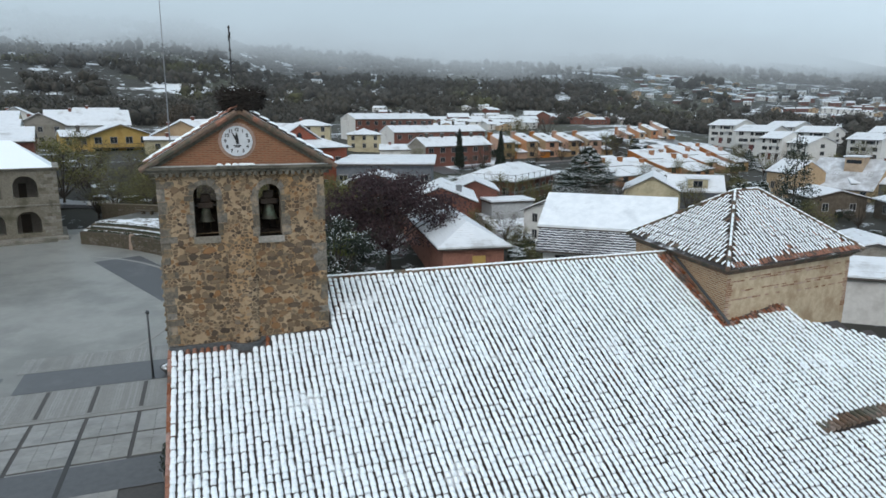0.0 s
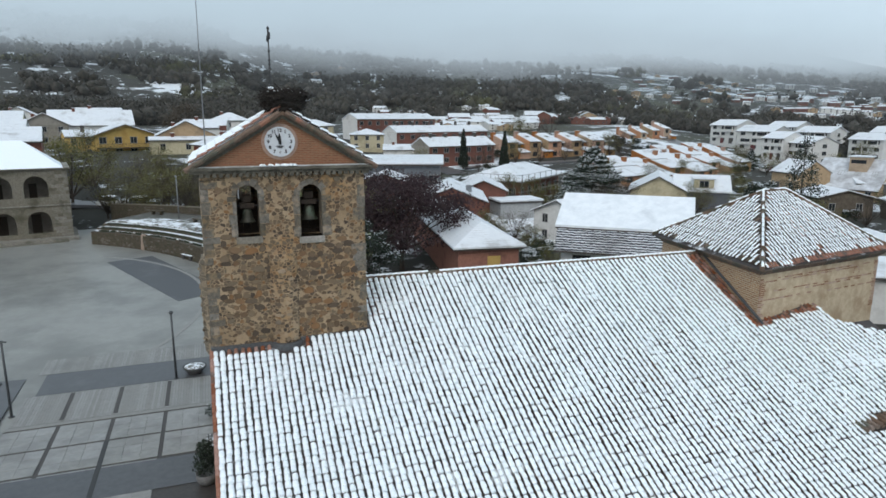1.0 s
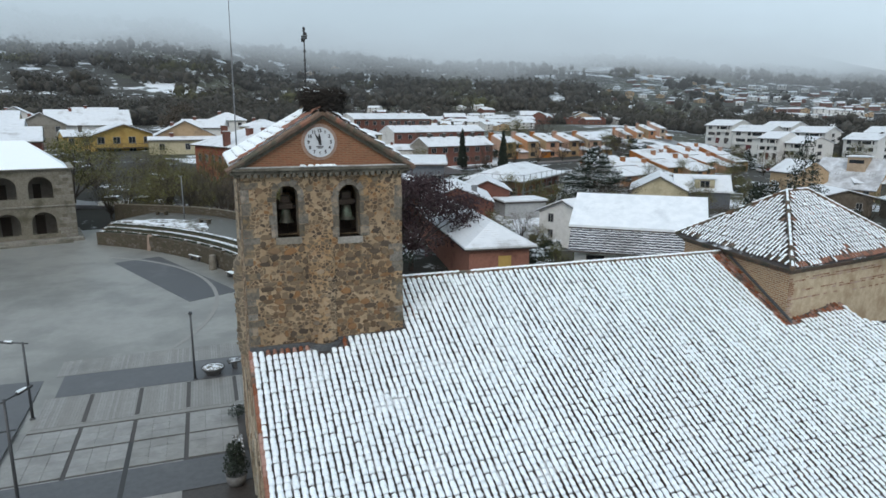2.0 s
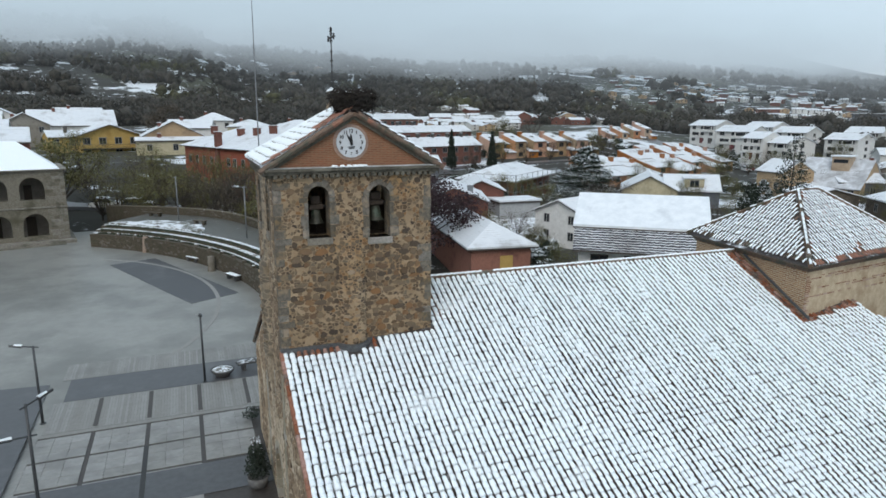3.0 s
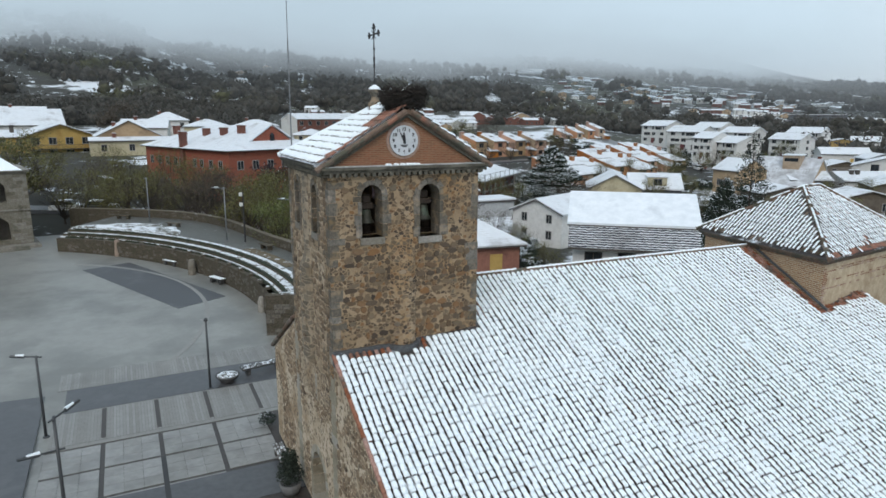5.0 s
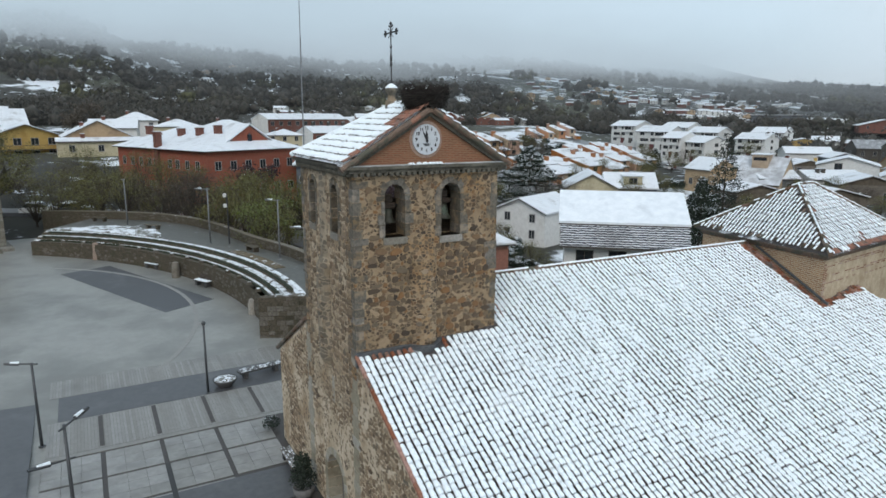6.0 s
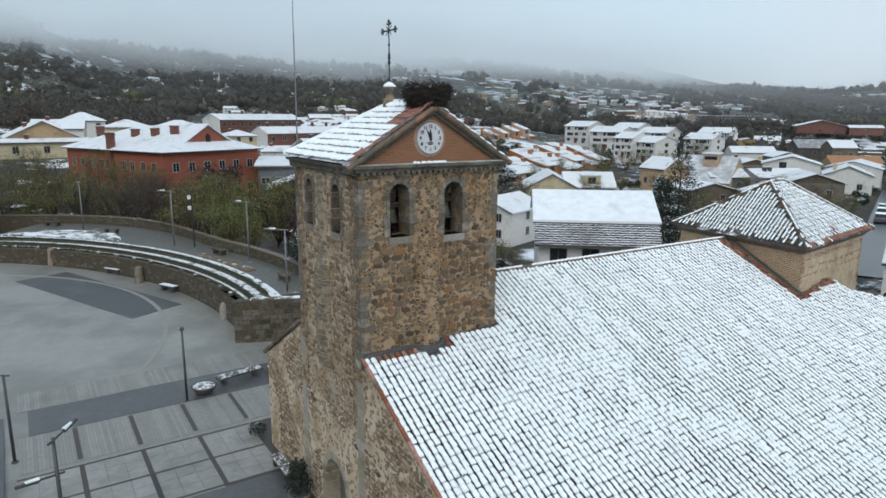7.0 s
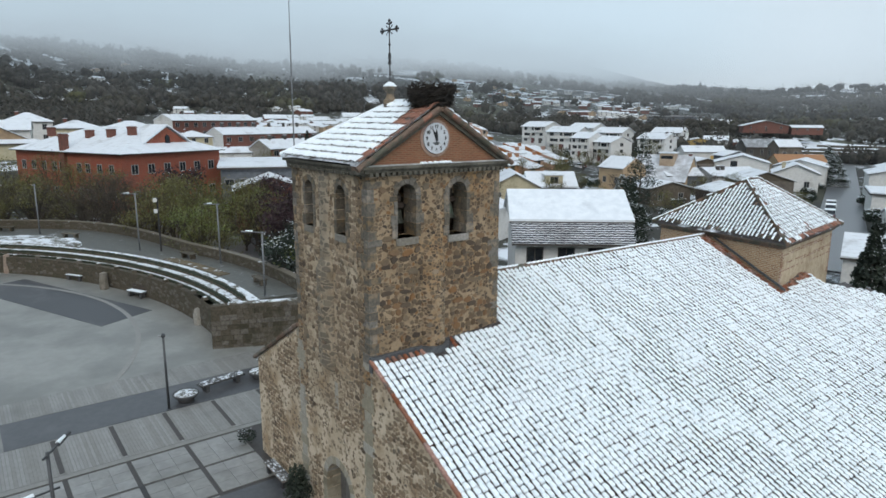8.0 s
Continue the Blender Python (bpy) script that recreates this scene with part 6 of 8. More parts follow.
for x, y, k in ((98, 19.5, 1.1), (101.5, 21.0, 0.8), (105, 22.3, 1.0), (123, 30.0, 1.0), (127, 31.4, 0.9), (82, 23.5, 1.0), (118, 37.5, 0.9), (127, 42.0, 1.1), (143, 46.8, 0.9), (164, 54.5, 1.2), (169, 57.0, 1.0), (172, 46.5, 1.3), (181, 50.0, 1.2)):
    copy_thing(hedge, pose(x, y, 0.0, 0, 0, 61 * x) @ Matrix.Scale(k, 4))

# ---- town hall with arcades ----
hall = thing("town_hall", pose(-15.5, 62.4, 1.6, 0, 0, 12), "two-storey granite town hall with arcades under a snowy roof", "town hall")
HW = 16.0
arches = [(-4.45 - 3.5 * i, -2.05 - 3.5 * i, None) for i in (3, 2, 1, 0)]
for nm, z0, z1, sill, spring in (("lower_arcade", 0.3, 3.95, 0.8, 2.15), ("upper_arcade", 4.05, 8.15, 4.9, 6.2)):
    bm = bmesh.new()
    arched_wall(bm, front_place, -HW, 0, z0, lambda u, z1=z1: z1, [(a, b, sill, spring) for a, b, _ in arches], 0, 0.6, 12)
    bmesh.ops.remove_doubles(bm, verts=bm.verts, dist=0.001)
    arc = part(nm, fix(bm), HALL_STONE, hall, "arcade of round granite arches")
    zz, k = z0 + 0.05, 0
    while zz < z1 - 0.3:
        x = -1.95 + (0.2 if k % 2 else 0)
        while x < -0.3:
            w = min(rs.uniform(0.45, 0.85), -x)
            bm = bmesh.new()
            box(bm, x + 0.01, x + w - 0.01, -0.02 - rs.uniform(0, 0.02), 0.2, zz + 0.01, zz + 0.36, bevel=0.015)
            part("block", bm, HALL_STONE, arc)
            x += w
        zz, k = zz + 0.38, k + 1
for nm, args in (("string_course", (-HW, 0.08, -0.12, 0.5, 3.95, 4.1)), ("plinth", (-HW, 0.5, -1.4, 9, -0.9, 0.3)), ("upper_floor", (-HW, -0.3, 0.5, 3.4, 3.8, 4.0)), ("back_wall", (-HW, 0, 3.4, 3.8, 0.3, 8.15)), ("side_wall", (-0.6, 0, 0.6, 9, 0.3, 8.15)), ("eave_board", (-HW, 0.3, -0.3, 9.3, 8.15, 8.3)), ("step", (-9, -0.6, -2.2, -1.4, -0.9, 0.0))):
    bm = bmesh.new()
    box(bm, *args)
    part(nm, bm, HALL_STONE if nm != "back_wall" else surface("shaded_render", (0.22, 0.2, 0.17), (0.3, 0.27, 0.23), 3, 0.9, 0.2), hall)
bm = bmesh.new()
for a, b, _ in arches:
    for i in range(7):
        rod(bm, (a + 0.37 * i + 0.1, 0.3, 4.1), (a + 0.37 * i + 0.1, 0.3, 4.9), 0.03, sides=5)
part("balustrade", bm, IRON, hall)
for x in (-13.5, -10.2, -7.0, -3.6):
    bm = bmesh.new()
    box(bm, x - 0.5, x + 0.5, 3.3, 3.42, 0.35, 2.6)
    part("doorway", bm, WOOD_DARK, hall)
    bm = bmesh.new()
    box(bm, x - 0.4, x + 0.4, 3.3, 3.42, 4.2, 6.3)
    part("doorway", bm, WOOD_DARK, hall)
bm = bmesh.new()
vs = [bm.verts.new(q) for q in ((-HW, -0.4, 8.3), (-0.35, -0.4, 8.3), (-0.35, 9.4, 8.3), (-HW, 9.4, 8.3), (-HW, 4.5, 11.3), (-4.2, 4.5, 11.3))]
for idx in ((0, 1, 5, 4), (1, 2, 5), (2, 3, 4, 5), (3, 0, 4), (0, 3, 2, 1)):
    bm.faces.new([vs[i] for i in idx])
part("roof", fix(bm), SNOW, hall, "hipped roof under smooth snow")

# ---- houses ----
window_mesh = {}


def window_of(w, h, frame_mat, shutters=False):
    key = (round(w, 2), round(h, 2), frame_mat.name, shutters)
    if key not in window_mesh:
        bm = bmesh.new()
        b = 0.08
        xs, zs = (-w / 2 - b, -w / 2, -0.03, 0.03, w / 2, w / 2 + b), (-b, 0, h, h + b)
        deep = lambda i, j: -0.02 if i in (1, 3) and j == 1 else -0.06 if 0 <= i < 5 and 0 <= j < 3 else 0.05
        for i in range(5):
            for j in range(3):
                y, x0, x1, z0, z1 = deep(i, j), xs[i], xs[i + 1], zs[j], zs[j + 1]
                bm.faces.new([bm.verts.new(q) for q in ((x0, y, z0), (x1, y, z0), (x1, y, z1), (x0, y, z1))]).material_index = 1 if y == -0.02 else 0
                for di, dj, p, q in ((1, 0, (x1, z0), (x1, z1)), (0, 1, (x0, z1), (x1, z1)), (-1, 0, (x0, z0), (x0, z1)), (0, -1, (x0, z0), (x1, z0))):
                    y2 = deep(i + di, j + dj)
                    if y2 > y:
                        bm.faces.new([bm.verts.new(v) for v in ((p[0], y, p[1]), (q[0], y, q[1]), (q[0], y2, q[1]), (p[0], y2, p[1]))])
        bmesh.ops.remove_doubles(bm, verts=bm.verts, dist=0.001)
        fix(bm)
        window_mesh[key] = mesh_of("window", bm, [frame_mat, GLASS])
    return window_mesh[key]


def house(name, label, x, y, turn, L, W, wall_h, rise, wall, roof="gable", z=None, over=0.35, cols=3, storeys=2, roof_mat=None, chimneys=(), side_cols=1, win=(0.9, 1.2), group="houses of the town", gable_mat=None, end_mat=None, ground_drop=0.6, windows=True):
    """x, y: the front-left corner; the front runs along the turned x axis, the depth W behind it."""
    z0 = ground_height(x, y) if z is None else z
    ob = thing(name, pose(x, y, z0, 0, 0, turn), label, "house", group)
    roof_mat = roof_mat or SNOW_FAR
    bm = bmesh.new()
    box(bm, 0, L, 0, W, -ground_drop - 1.0, wall_h)
    part("wall", bm, wall, ob)
    if end_mat:
        bm = bmesh.new()
        box(bm, -0.06, 0.0, -0.02, W + 0.02, -ground_drop - 1.0, wall_h - 0.02)
        part("end_wall", bm, end_mat, ob)
    t = 0.2
    bm = bmesh.new()
    if roof == "gable":  # ridge along the front
        k = rise / (W / 2)
        for s, ya, yb in ((1, -over, W / 2), (-1, W + over, W / 2)):
            za = wall_h - over * k
            prism(bm, [(ya, za), (yb, wall_h + rise), (yb, wall_h + rise + t), (ya, za + t)], side_place, -over * 0.6, L + over * 0.6)
        part("roof", fix(bm), roof_mat, ob)
        for x0 in (0.0, L - 0.2):
            bm = bmesh.new()
            prism(bm, [(0.02, wall_h - 0.02), (W - 0.02, wall_h - 0.02), (W / 2, wall_h + rise - 0.03)], side_place, x0 + 0.003, x0 + 0.197)
            part("gable", fix(bm), gable_mat or wall, ob)
        bm = bmesh.new()
        box(bm, -over * 0.6, L + over * 0.6, -over - 0.03, -over, wall_h - over * k - 0.12, wall_h - over * k + 0.06)
        part("fascia", bm, FASCIA, ob)
        top = lambda px, py: wall_h + rise - abs(py - W / 2) * k
    elif roof == "cross":  # gable to the front
        k = rise / (L / 2)
        for xa, xb in ((-over, L / 2), (L + over, L / 2)):
            za = wall_h - over * k
            prism(bm, [(xa, za), (xb, wall_h + rise), (xb, wall_h + rise + t), (xa, za + t)], front_place, -over, W + over)
        part("roof", fix(bm), roof_mat, ob)
        for y0 in (0.0, W - 0.2):
            bm = bmesh.new()
            prism(bm, [(0.02, wall_h - 0.02), (L - 0.02, wall_h - 0.02), (L / 2, wall_h + rise - 0.03)], front_place, y0 + 0.003, y0 + 0.197)
            part("gable", fix(bm), gable_mat or wall, ob)
        for s in (-1, 1):
            bm = bmesh.new()
            xa = L / 2 + s * (L / 2 + over)
            za = wall_h - over * k
            prism(bm, [(xa, za - 0.06), (L / 2, wall_h + rise - 0.06), (L / 2, wall_h + rise + 0.05), (xa, za + 0.05)], front_place, -over - 0.04, -over)
            part("fascia", fix(bm), FASCIA, ob)
        top = lambda px, py: wall_h + rise - abs(px - L / 2) * k
    elif roof == "hip":
        m = min(L, W) / 2
        vs = [bm.verts.new(q) for q in ((-over, -over, wall_h), (L + over, -over, wall_h), (L + over, W + over, wall_h), (-over, W + over, wall_h))]
        hs = [bm.verts.new((q.co.x, q.co.y, wall_h + 0.16)) for q in vs]
        if L >= W:
            r = [bm.verts.new(q) for q in ((m, W / 2, wall_h + rise), (L - m + 0.01, W / 2, wall_h + rise))]
            tops = ((hs[0], hs[1], r[1], r[0]), (hs[1], hs[2], r[1]), (hs[2], hs[3], r[0], r[1]), (hs[3], hs[0], r[0]))
        else:
            r = [bm.verts.new(q) for q in ((L / 2, m, wall_h + rise), (L / 2, W - m, wall_h + rise))]
            tops = ((hs[0], hs[1], r[0]), (hs[1], hs[2], r[1], r[0]), (hs[2], hs[3], r[1]), (hs[3], hs[0], r[0], r[1]))
        for q in tops:
            bm.faces.new(q)
        for i in range(4):
            bm.faces.new((vs[i], vs[(i + 1) % 4], hs[(i + 1) % 4], hs[i]))
        bm.faces.new(vs[::-1])
        part("roof", fix(bm), roof_mat, ob)
        bm = bmesh.new()
        box(bm, -over + 0.03, L + over - 0.03, -over + 0.03, W + over - 0.03, wall_h - 0.14, wall_h - 0.004)
        part("eave_board", bm, FASCIA, ob)
        top = lambda px, py: wall_h + rise * max(0.0, min(px, L - px, py, W - py)) / m
    else:
        box(bm, -over, L + over, -over, W + over, wall_h + 0.01, wall_h + 0.3, bevel=0.06)
        part("roof", bm, roof_mat, ob)
        bm = bmesh.new()
        box(bm, -over - 0.02, L + over + 0.02, -over - 0.02, W + over + 0.02, wall_h - 0.2, wall_h + 0.005)
        part("eave_board", bm, FASCIA, ob)
        top = lambda px, py: wall_h + 0.3
    if windows:
        fm = FRAME
        for s in range(storeys):
            zb = 0.95 + s * (wall_h - 0.2) / storeys
            for c in range(cols):
                w = part("window", window_of(win[0], min(win[1], wall_h / storeys - 1.1), fm), None, ob)
                w.matrix_basis = pose(L * (c + 0.5) / cols, 0, zb)
            for c in range(side_cols):
                for xx, tr in ((0, -90), (L, 90)):
                    w = part("window", window_of(win[0], min(win[1], wall_h / storeys - 1.1), fm), None, ob)
                    w.matrix_basis = pose(xx, W * (c + 0.5) / side_cols, zb, 0, 0, tr)
    for cx, cy, ch, cm in chimneys:
        bm = bmesh.new()
        zt = top(cx, cy)
        box(bm, cx - 0.35, cx + 0.35, cy - 0.3, cy + 0.3, zt - 0.8, zt + ch)
        box(bm, cx - 0.42, cx + 0.42, cy - 0.37, cy + 0.37, zt + ch * 0.75, zt + ch * 0.86)
        c = part("chimney", bm, cm, ob)
        bm = bmesh.new()
        box(bm, cx - 0.4, cx + 0.4, cy - 0.35, cy + 0.35, zt + ch + 0.003, zt + ch + 0.12, bevel=0.04)
        part("snow_cap", bm, SNOW_FAR, c)
    return ob


# behind the nave: the slate-skirted house
barn = thing("slate_house", pose(24.4, 19.1, 0.09, 0, 0, -39.0) @ Matrix.Diagonal((0.93, 1, 1, 1)), "white house with a slate-skirted roof under smooth snow", "house", "houses of the town")
bm = bmesh.new()
box(bm, 0.3, 9.9, 0.9, 9.5, -1, 6.2)
part("wall", bm, WHITE_WALL, barn)
bm = bmesh.new()
prism(bm, [(0.0, 5.72), (1.15, 7.45), (1.15, 7.6), (-0.12, 5.82)], side_place, -0.1, 10.3)
slate = part("slate_skirt", fix(bm), SLATE, barn, "slate slope with thin broken snow")
bm = bmesh.new()
prism(bm, [(1.05, 7.5), (5.2, 9.35), (9.4, 7.5), (9.4, 7.25), (1.05, 7.25)], side_place, 0.0, 10.2)
part("loft", fix(bm), WHITE_WALL, barn)
bm = bmesh.new()
prism(bm, [(0.95, 7.45), (5.2, 9.42), (9.6, 7.4), (9.6, 7.56), (5.2, 9.62), (0.95, 7.64)], side_place, -0.25, 10.45)
part("roof", fix(bm), SNOW_DULL, barn, "roof slope under deep smooth snow")
bm = bmesh.new()
box(bm, -0.25, 10.45, 0.9, 0.97, 7.36, 7.46)
box(bm, -0.1, 10.3, -0.16, -0.1, 5.7, 5.84)
part("gutter", bm, FASCIA, barn)
sk = {}
for i in range(38):
    for j in range(7):
        if "m" not in sk:
            bb = bmesh.new()
            box(bb, 0.01, 0.262, -0.02, 0.02, -0.31, 0.0)
            sk["m"] = mesh_of("slate", bb, SLATE)
        ob = part("slate", sk["m"], None, slate)
        k = (j + 1) / 7.0
        ob.matrix_basis = pose(-0.1 + i * 0.273 + (0.13 if j % 2 else 0), -0.12 + 1.27 * k - 0.02, 5.86 + 1.76 * k, -36)
for x in (2.0, 4.7, 7.3):
    w = part("window", window_of(1.3, 1.7, FASCIA), None, barn)
    w.matrix_basis = pose(x, 0.9, 3.6)
bm = bmesh.new()
for i in range(12):
    box(bm, 6.2 + 0.28 * i, 6.26 + 0.28 * i, -0.55, -0.5, 3.4, 4.5)
box(bm, 6.1, 9.9, -0.58, -0.48, 4.45, 4.52)
box(bm, 6.1, 9.9, -0.6, 0.9, 3.25, 3.4)
part("balcony", bm, IRON, barn)

house("white_gable_house", "white house with a gable end and snowy roof", 38.0, 48.8, -67.6, 7.2, 8.4, 4.18, 1.5, WHITE_WALL, "cross", z=0.08, cols=2, storeys=2, win=(0.7, 0.95), roof_mat=SNOW_LINED)
PINK_BRICK = surface("pinkish_brickwork", (0.25, 0.115, 0.085), (0.32, 0.155, 0.115), 6, 0.85, 0.3, stain=(0.18, 0.085, 0.065), stain_scale=0.6)
hip_house = house("hip_roof_house", "pinkish brick house with a tiled hip roof under snow", 20.4, 29.2, -8, 5.6, 25, 3.55, 1.9, PINK_BRICK, "hip", z=0.8, cols=1, storeys=1, over=0.55, roof_mat=SNOW_LINED, windows=False)
bm = bmesh.new()
box(bm, 2.7, 3.9, -0.05, 0.05, 0.2, 2.75, bevel=0.02)
part("door", bm, YELLOW_WALL, hip_house, "ochre-yellow panelled door")
bm = bmesh.new()
for i in range(9):
    for j in range(9):
        box(bm, 36.6 + 0.8 * i, 37.4 + 0.8 * i, 52.0 + 1.7 * j, 53.7 + 1.7 * j, 0.0, 0.62 + 0.34 * min(j, 4) + 0.12 * noise.noise((i * 0.7, j * 0.7, 1.0)))
tagged(part("snowy_lawn", bm, patchy_snow("garden_snow", (0.05, 0.055, 0.03), (0.09, 0.09, 0.05), 0.8, 0.36, 0.46)), "small garden lawn under fresh snow", "lawn", "", "structure")
house("brick_gable_house", "brick house with a gable facing the lane", 24.0, 53.0, -19, 8.5, 11, 4.4, 1.7, BROWN_BRICK, "cross", z=1.0, cols=2, storeys=1, chimneys=((6.5, 2.5, 1.0, STEEL),))
house("brick_gable_house", "low brick house behind with a snowy roof", 34.0, 64.0, -19, 6.5, 9, 4.2, 1.4, BROWN_BRICK, "cross", z=1.0, cols=2, storeys=1)
house("lane_house", "small house with a plain snowy roof", 17.5, 62.0, -19, 9, 9, 5.4, 1.6, BROWN_BRICK, "cross", z=1.2, cols=2, storeys=2)
house("grey_workshop", "long grey flat-roofed workshop under snow", 18.2, 68.8, -19.5, 13.5, 18, 6.4, 0, GREY_WALL, "flat", z=2.6, cols=7, storeys=2, win=(1.1, 0.8), over=0.5)
house("small_shed", "small pale shed with a flat snowy roof", 37.8, 58.4, -2, 6.3, 4, 2.4, 0, surface("pale_sheet_metal", (0.3, 0.31, 0.31), (0.38, 0.39, 0.39), 3, 0.6, 0.1), "flat", z=1.6, cols=3, storeys=1, over=0.2, windows=False)
house("square_house", "square brown-brick block with a low hip roof", 52.3, 82.5, 39.6, 19.5, 10.5, 3.57, 2.6, BROWN_BRICK, "hip", z=0.57, cols=6, storeys=1, over=0.9, side_cols=4, win=(1.3, 1.3), roof_mat=SNOW_LINED)
scaffold = thing("scaffold", pose(52.3, 82.5, 0.57, 0, 0, 39.6), "thin steel scaffold round the brick block's eaves", "scaffold")
for i in range(9):
    for k in range(2):
        bm = bmesh.new()
        x, y = (-1.2 + 2.7 * i, -1.3) if k == 0 else (-1.3, -1.2 + 1.55 * i)
        rod(bm, (x, y, -0.4), (x, y, 4.9), 0.045, sides=6)
        part("post", bm, STEEL, scaffold)
for z in (1.8, 3.6, 4.8):
    for a, b in (((-1.3, -1.3, z), (20.5, -1.3, z)), ((-1.3, -1.3, z), (-1.3, 11.5, z))):
        bm = bmesh.new()
        rod(bm, a, b, 0.04, sides=6)
        part("rail", bm, STEEL, scaffold)
for z in (1.7, 3.5):
    bm = bmesh.new()
    box(bm, -1.3, 20.5, -1.35, -0.6, z - 0.06, z)
    part("plank", bm, WOOD_BENCH, scaffold)
house("cream_house", "cream house with a snowy roof and tall gable", 69.7, 73.6, -37.5, 9.5, 12.5, 3.1, 2.5, CREAM_WALL, "cross", z=-0.2, cols=3, storeys=1, chimneys=((7.5, 6.0, 1.2, FASCIA),))
dormer = thing("dormer_house", pose(76.5, 70.2, -0.1, 0, 0, -37), "house wing with a dark-clad dormer window", "house", "houses of the town")
bm = bmesh.new()
box(bm, 0, 9, 0, 9, -1, 3.0)
part("wall", bm, GREY_WALL, dormer)
bm = bmesh.new()
prism(bm, [(-0.4, 2.9), (9.4, 2.9), (9.4, 3.2), (4.6, 5.6), (-0.4, 3.2)], side_place, -0.3, 9.3)
part("roof", fix(bm), SNOW_FAR, dormer)
bm = bmesh.new()
box(bm, 3.2, 6.4, 0.4, 4.5, 3.2, 5.1)
part("dormer", bm, CREAM_WALL, dormer)
bm = bmesh.new()
box(bm, 2.9, 6.7, 0.1, 4.7, 5.1, 5.3, bevel=0.05)
part("dormer_roof", bm, SNOW_FAR, dormer)
w = part("window", window_of(1.4, 1.1, FRAME), None, dormer)
w.matrix_basis = pose(4.8, 0.4, 3.7)

# long terraces of red and white houses
house("white_red_terrace", "long white-ended brick terrace under snow", 52.4, 219.5, 20, 37.0, 10.5, 6.2, 2.0, BROWN_BRICK, "gable", cols=10, storeys=2, z=8.1, gable_mat=WHITE_WALL, end_mat=WHITE_WALL, chimneys=[(2.5 + 5.4 * i, 5.2, 1.3, FASCIA) for i in range(7)], win=(1.4, 1.4))
house("white_red_terrace", "long brick terrace with white gable ends", 58.3, 186.3, 15, 37.8, 9.2, 6.2, 2.0, BROWN_BRICK, "gable", cols=9, storeys=2, z=4.0, gable_mat=WHITE_WALL, end_mat=WHITE_WALL, chimneys=[(3 + 6 * i, 4.6, 1.4, FASCIA) for i in range(6)], win=(1.4, 1.3))
house("brick_terrace", "brick terrace with a stone gable end under snow", 54.0, 139.0, 16, 22.0, 8.5, 5.2, 2.1, BROWN_BRICK, "gable", cols=6, storeys=2, z=2.6, gable_mat=GRANITE, end_mat=GRANITE, chimneys=[(3 + 5 * i, 4.0, 1.2, FASCIA) for i in range(4)], win=(1.4, 1.2))

# orange stepped terraces: blocks under single slopes that fall to the front
def step_block(ob, x0, x1, y0, y1, low, high, wall, party, over=0.3):
    """A block under one slope, lowest at the front; the party walls stand a little above the roof."""
    bm = bmesh.new()
    prism(bm, [(y0, -2.0), (y1, -2.0), (y1, high), (y0, low)], side_place, x0, x1)
    part("wall", fix(bm), wall, ob)
    k = (high - low) / (y1 - y0)
    bm = bmesh.new()
    prism(bm, [(y0 - over, low - over * k + 0.02), (y1 + 0.1, high + 0.02 + 0.1 * k), (y1 + 0.1, high + 0.2 + 0.1 * k), (y0 - over, low - over * k + 0.2)], side_place, x0 + 0.06, x1 - 0.06)
    r = part("roof", fix(bm), SNOW_FAR, ob)
    bm = bmesh.new()
    box(bm, x0 - 0.02, x1 + 0.02, y0 - over - 0.08, y0 - over, low - over * k - 0.1, low - over * k + 0.08)
    part("gutter", bm, FASCIA, r)
    bm = bmesh.new()
    prism(bm, [(y0 - 0.1, -2.0), (y1 + 0.02, -2.0), (y1 + 0.02, high + 0.12), (y0 - 0.1, low + 0.05)], side_place, x0 - 0.2, x0 + 0.05)
    part("party_wall", fix(bm), party, ob)


def stack(ob, x, y, z0, z1, mat, w=0.5):
    bm = bmesh.new()
    box(bm, x - w, x + w, y - 0.4, y + 0.4, z0, z1)
    box(bm, x - w - 0.08, x + w + 0.08, y - 0.48, y + 0.48, z1, z1 + 0.12)
    c = part("chimney", bm, mat, ob)
    bm = bmesh.new()
    box(bm, x - w, x + w, y - 0.4, y + 0.4, z1 + 0.123, z1 + 0.2, bevel=0.03)
    part("snow_cap", bm, SNOW_FAR, c)


def orange_unit(m, tone, label, wide=0.0):
    ob = thing("terrace_house", m, label, "house", "orange terrace")
    w = 3.3 + wide
    step_block(ob, 0, w, 0, 7.0, 5.0, 7.1, tone[0], tone[1])
    step_block(ob, w, 6.5 + wide, 2.4, 8.0, 4.4, 6.2, tone[1], tone[1])
    step_block(ob, w + 0.2, 6.4 + wide, -0.6, 2.4, 2.1, 2.9, tone[1], tone[1], 0.4)
    stack(ob, 0.0, 6.4, 4.0, 7.7, RUST_WALL)
    for x, z in ((w * 0.5, 3.3), (w * 0.5, 0.7)):
        q = part("window", window_of(1.1, 1.15, FASCIA), None, ob)
        q.matrix_basis = pose(x, 0, z)
    q = part("window", window_of(0.9, 1.0, FASCIA), None, ob)
    q.matrix_basis = pose(w + 1.7, 2.4, 3.1)
    q = part("roof_light", window_of(0.7, 0.9, FRAME), None, ob)
    q.matrix_basis = pose(w * 0.45, 3.2, 6.2, -73)
    return ob


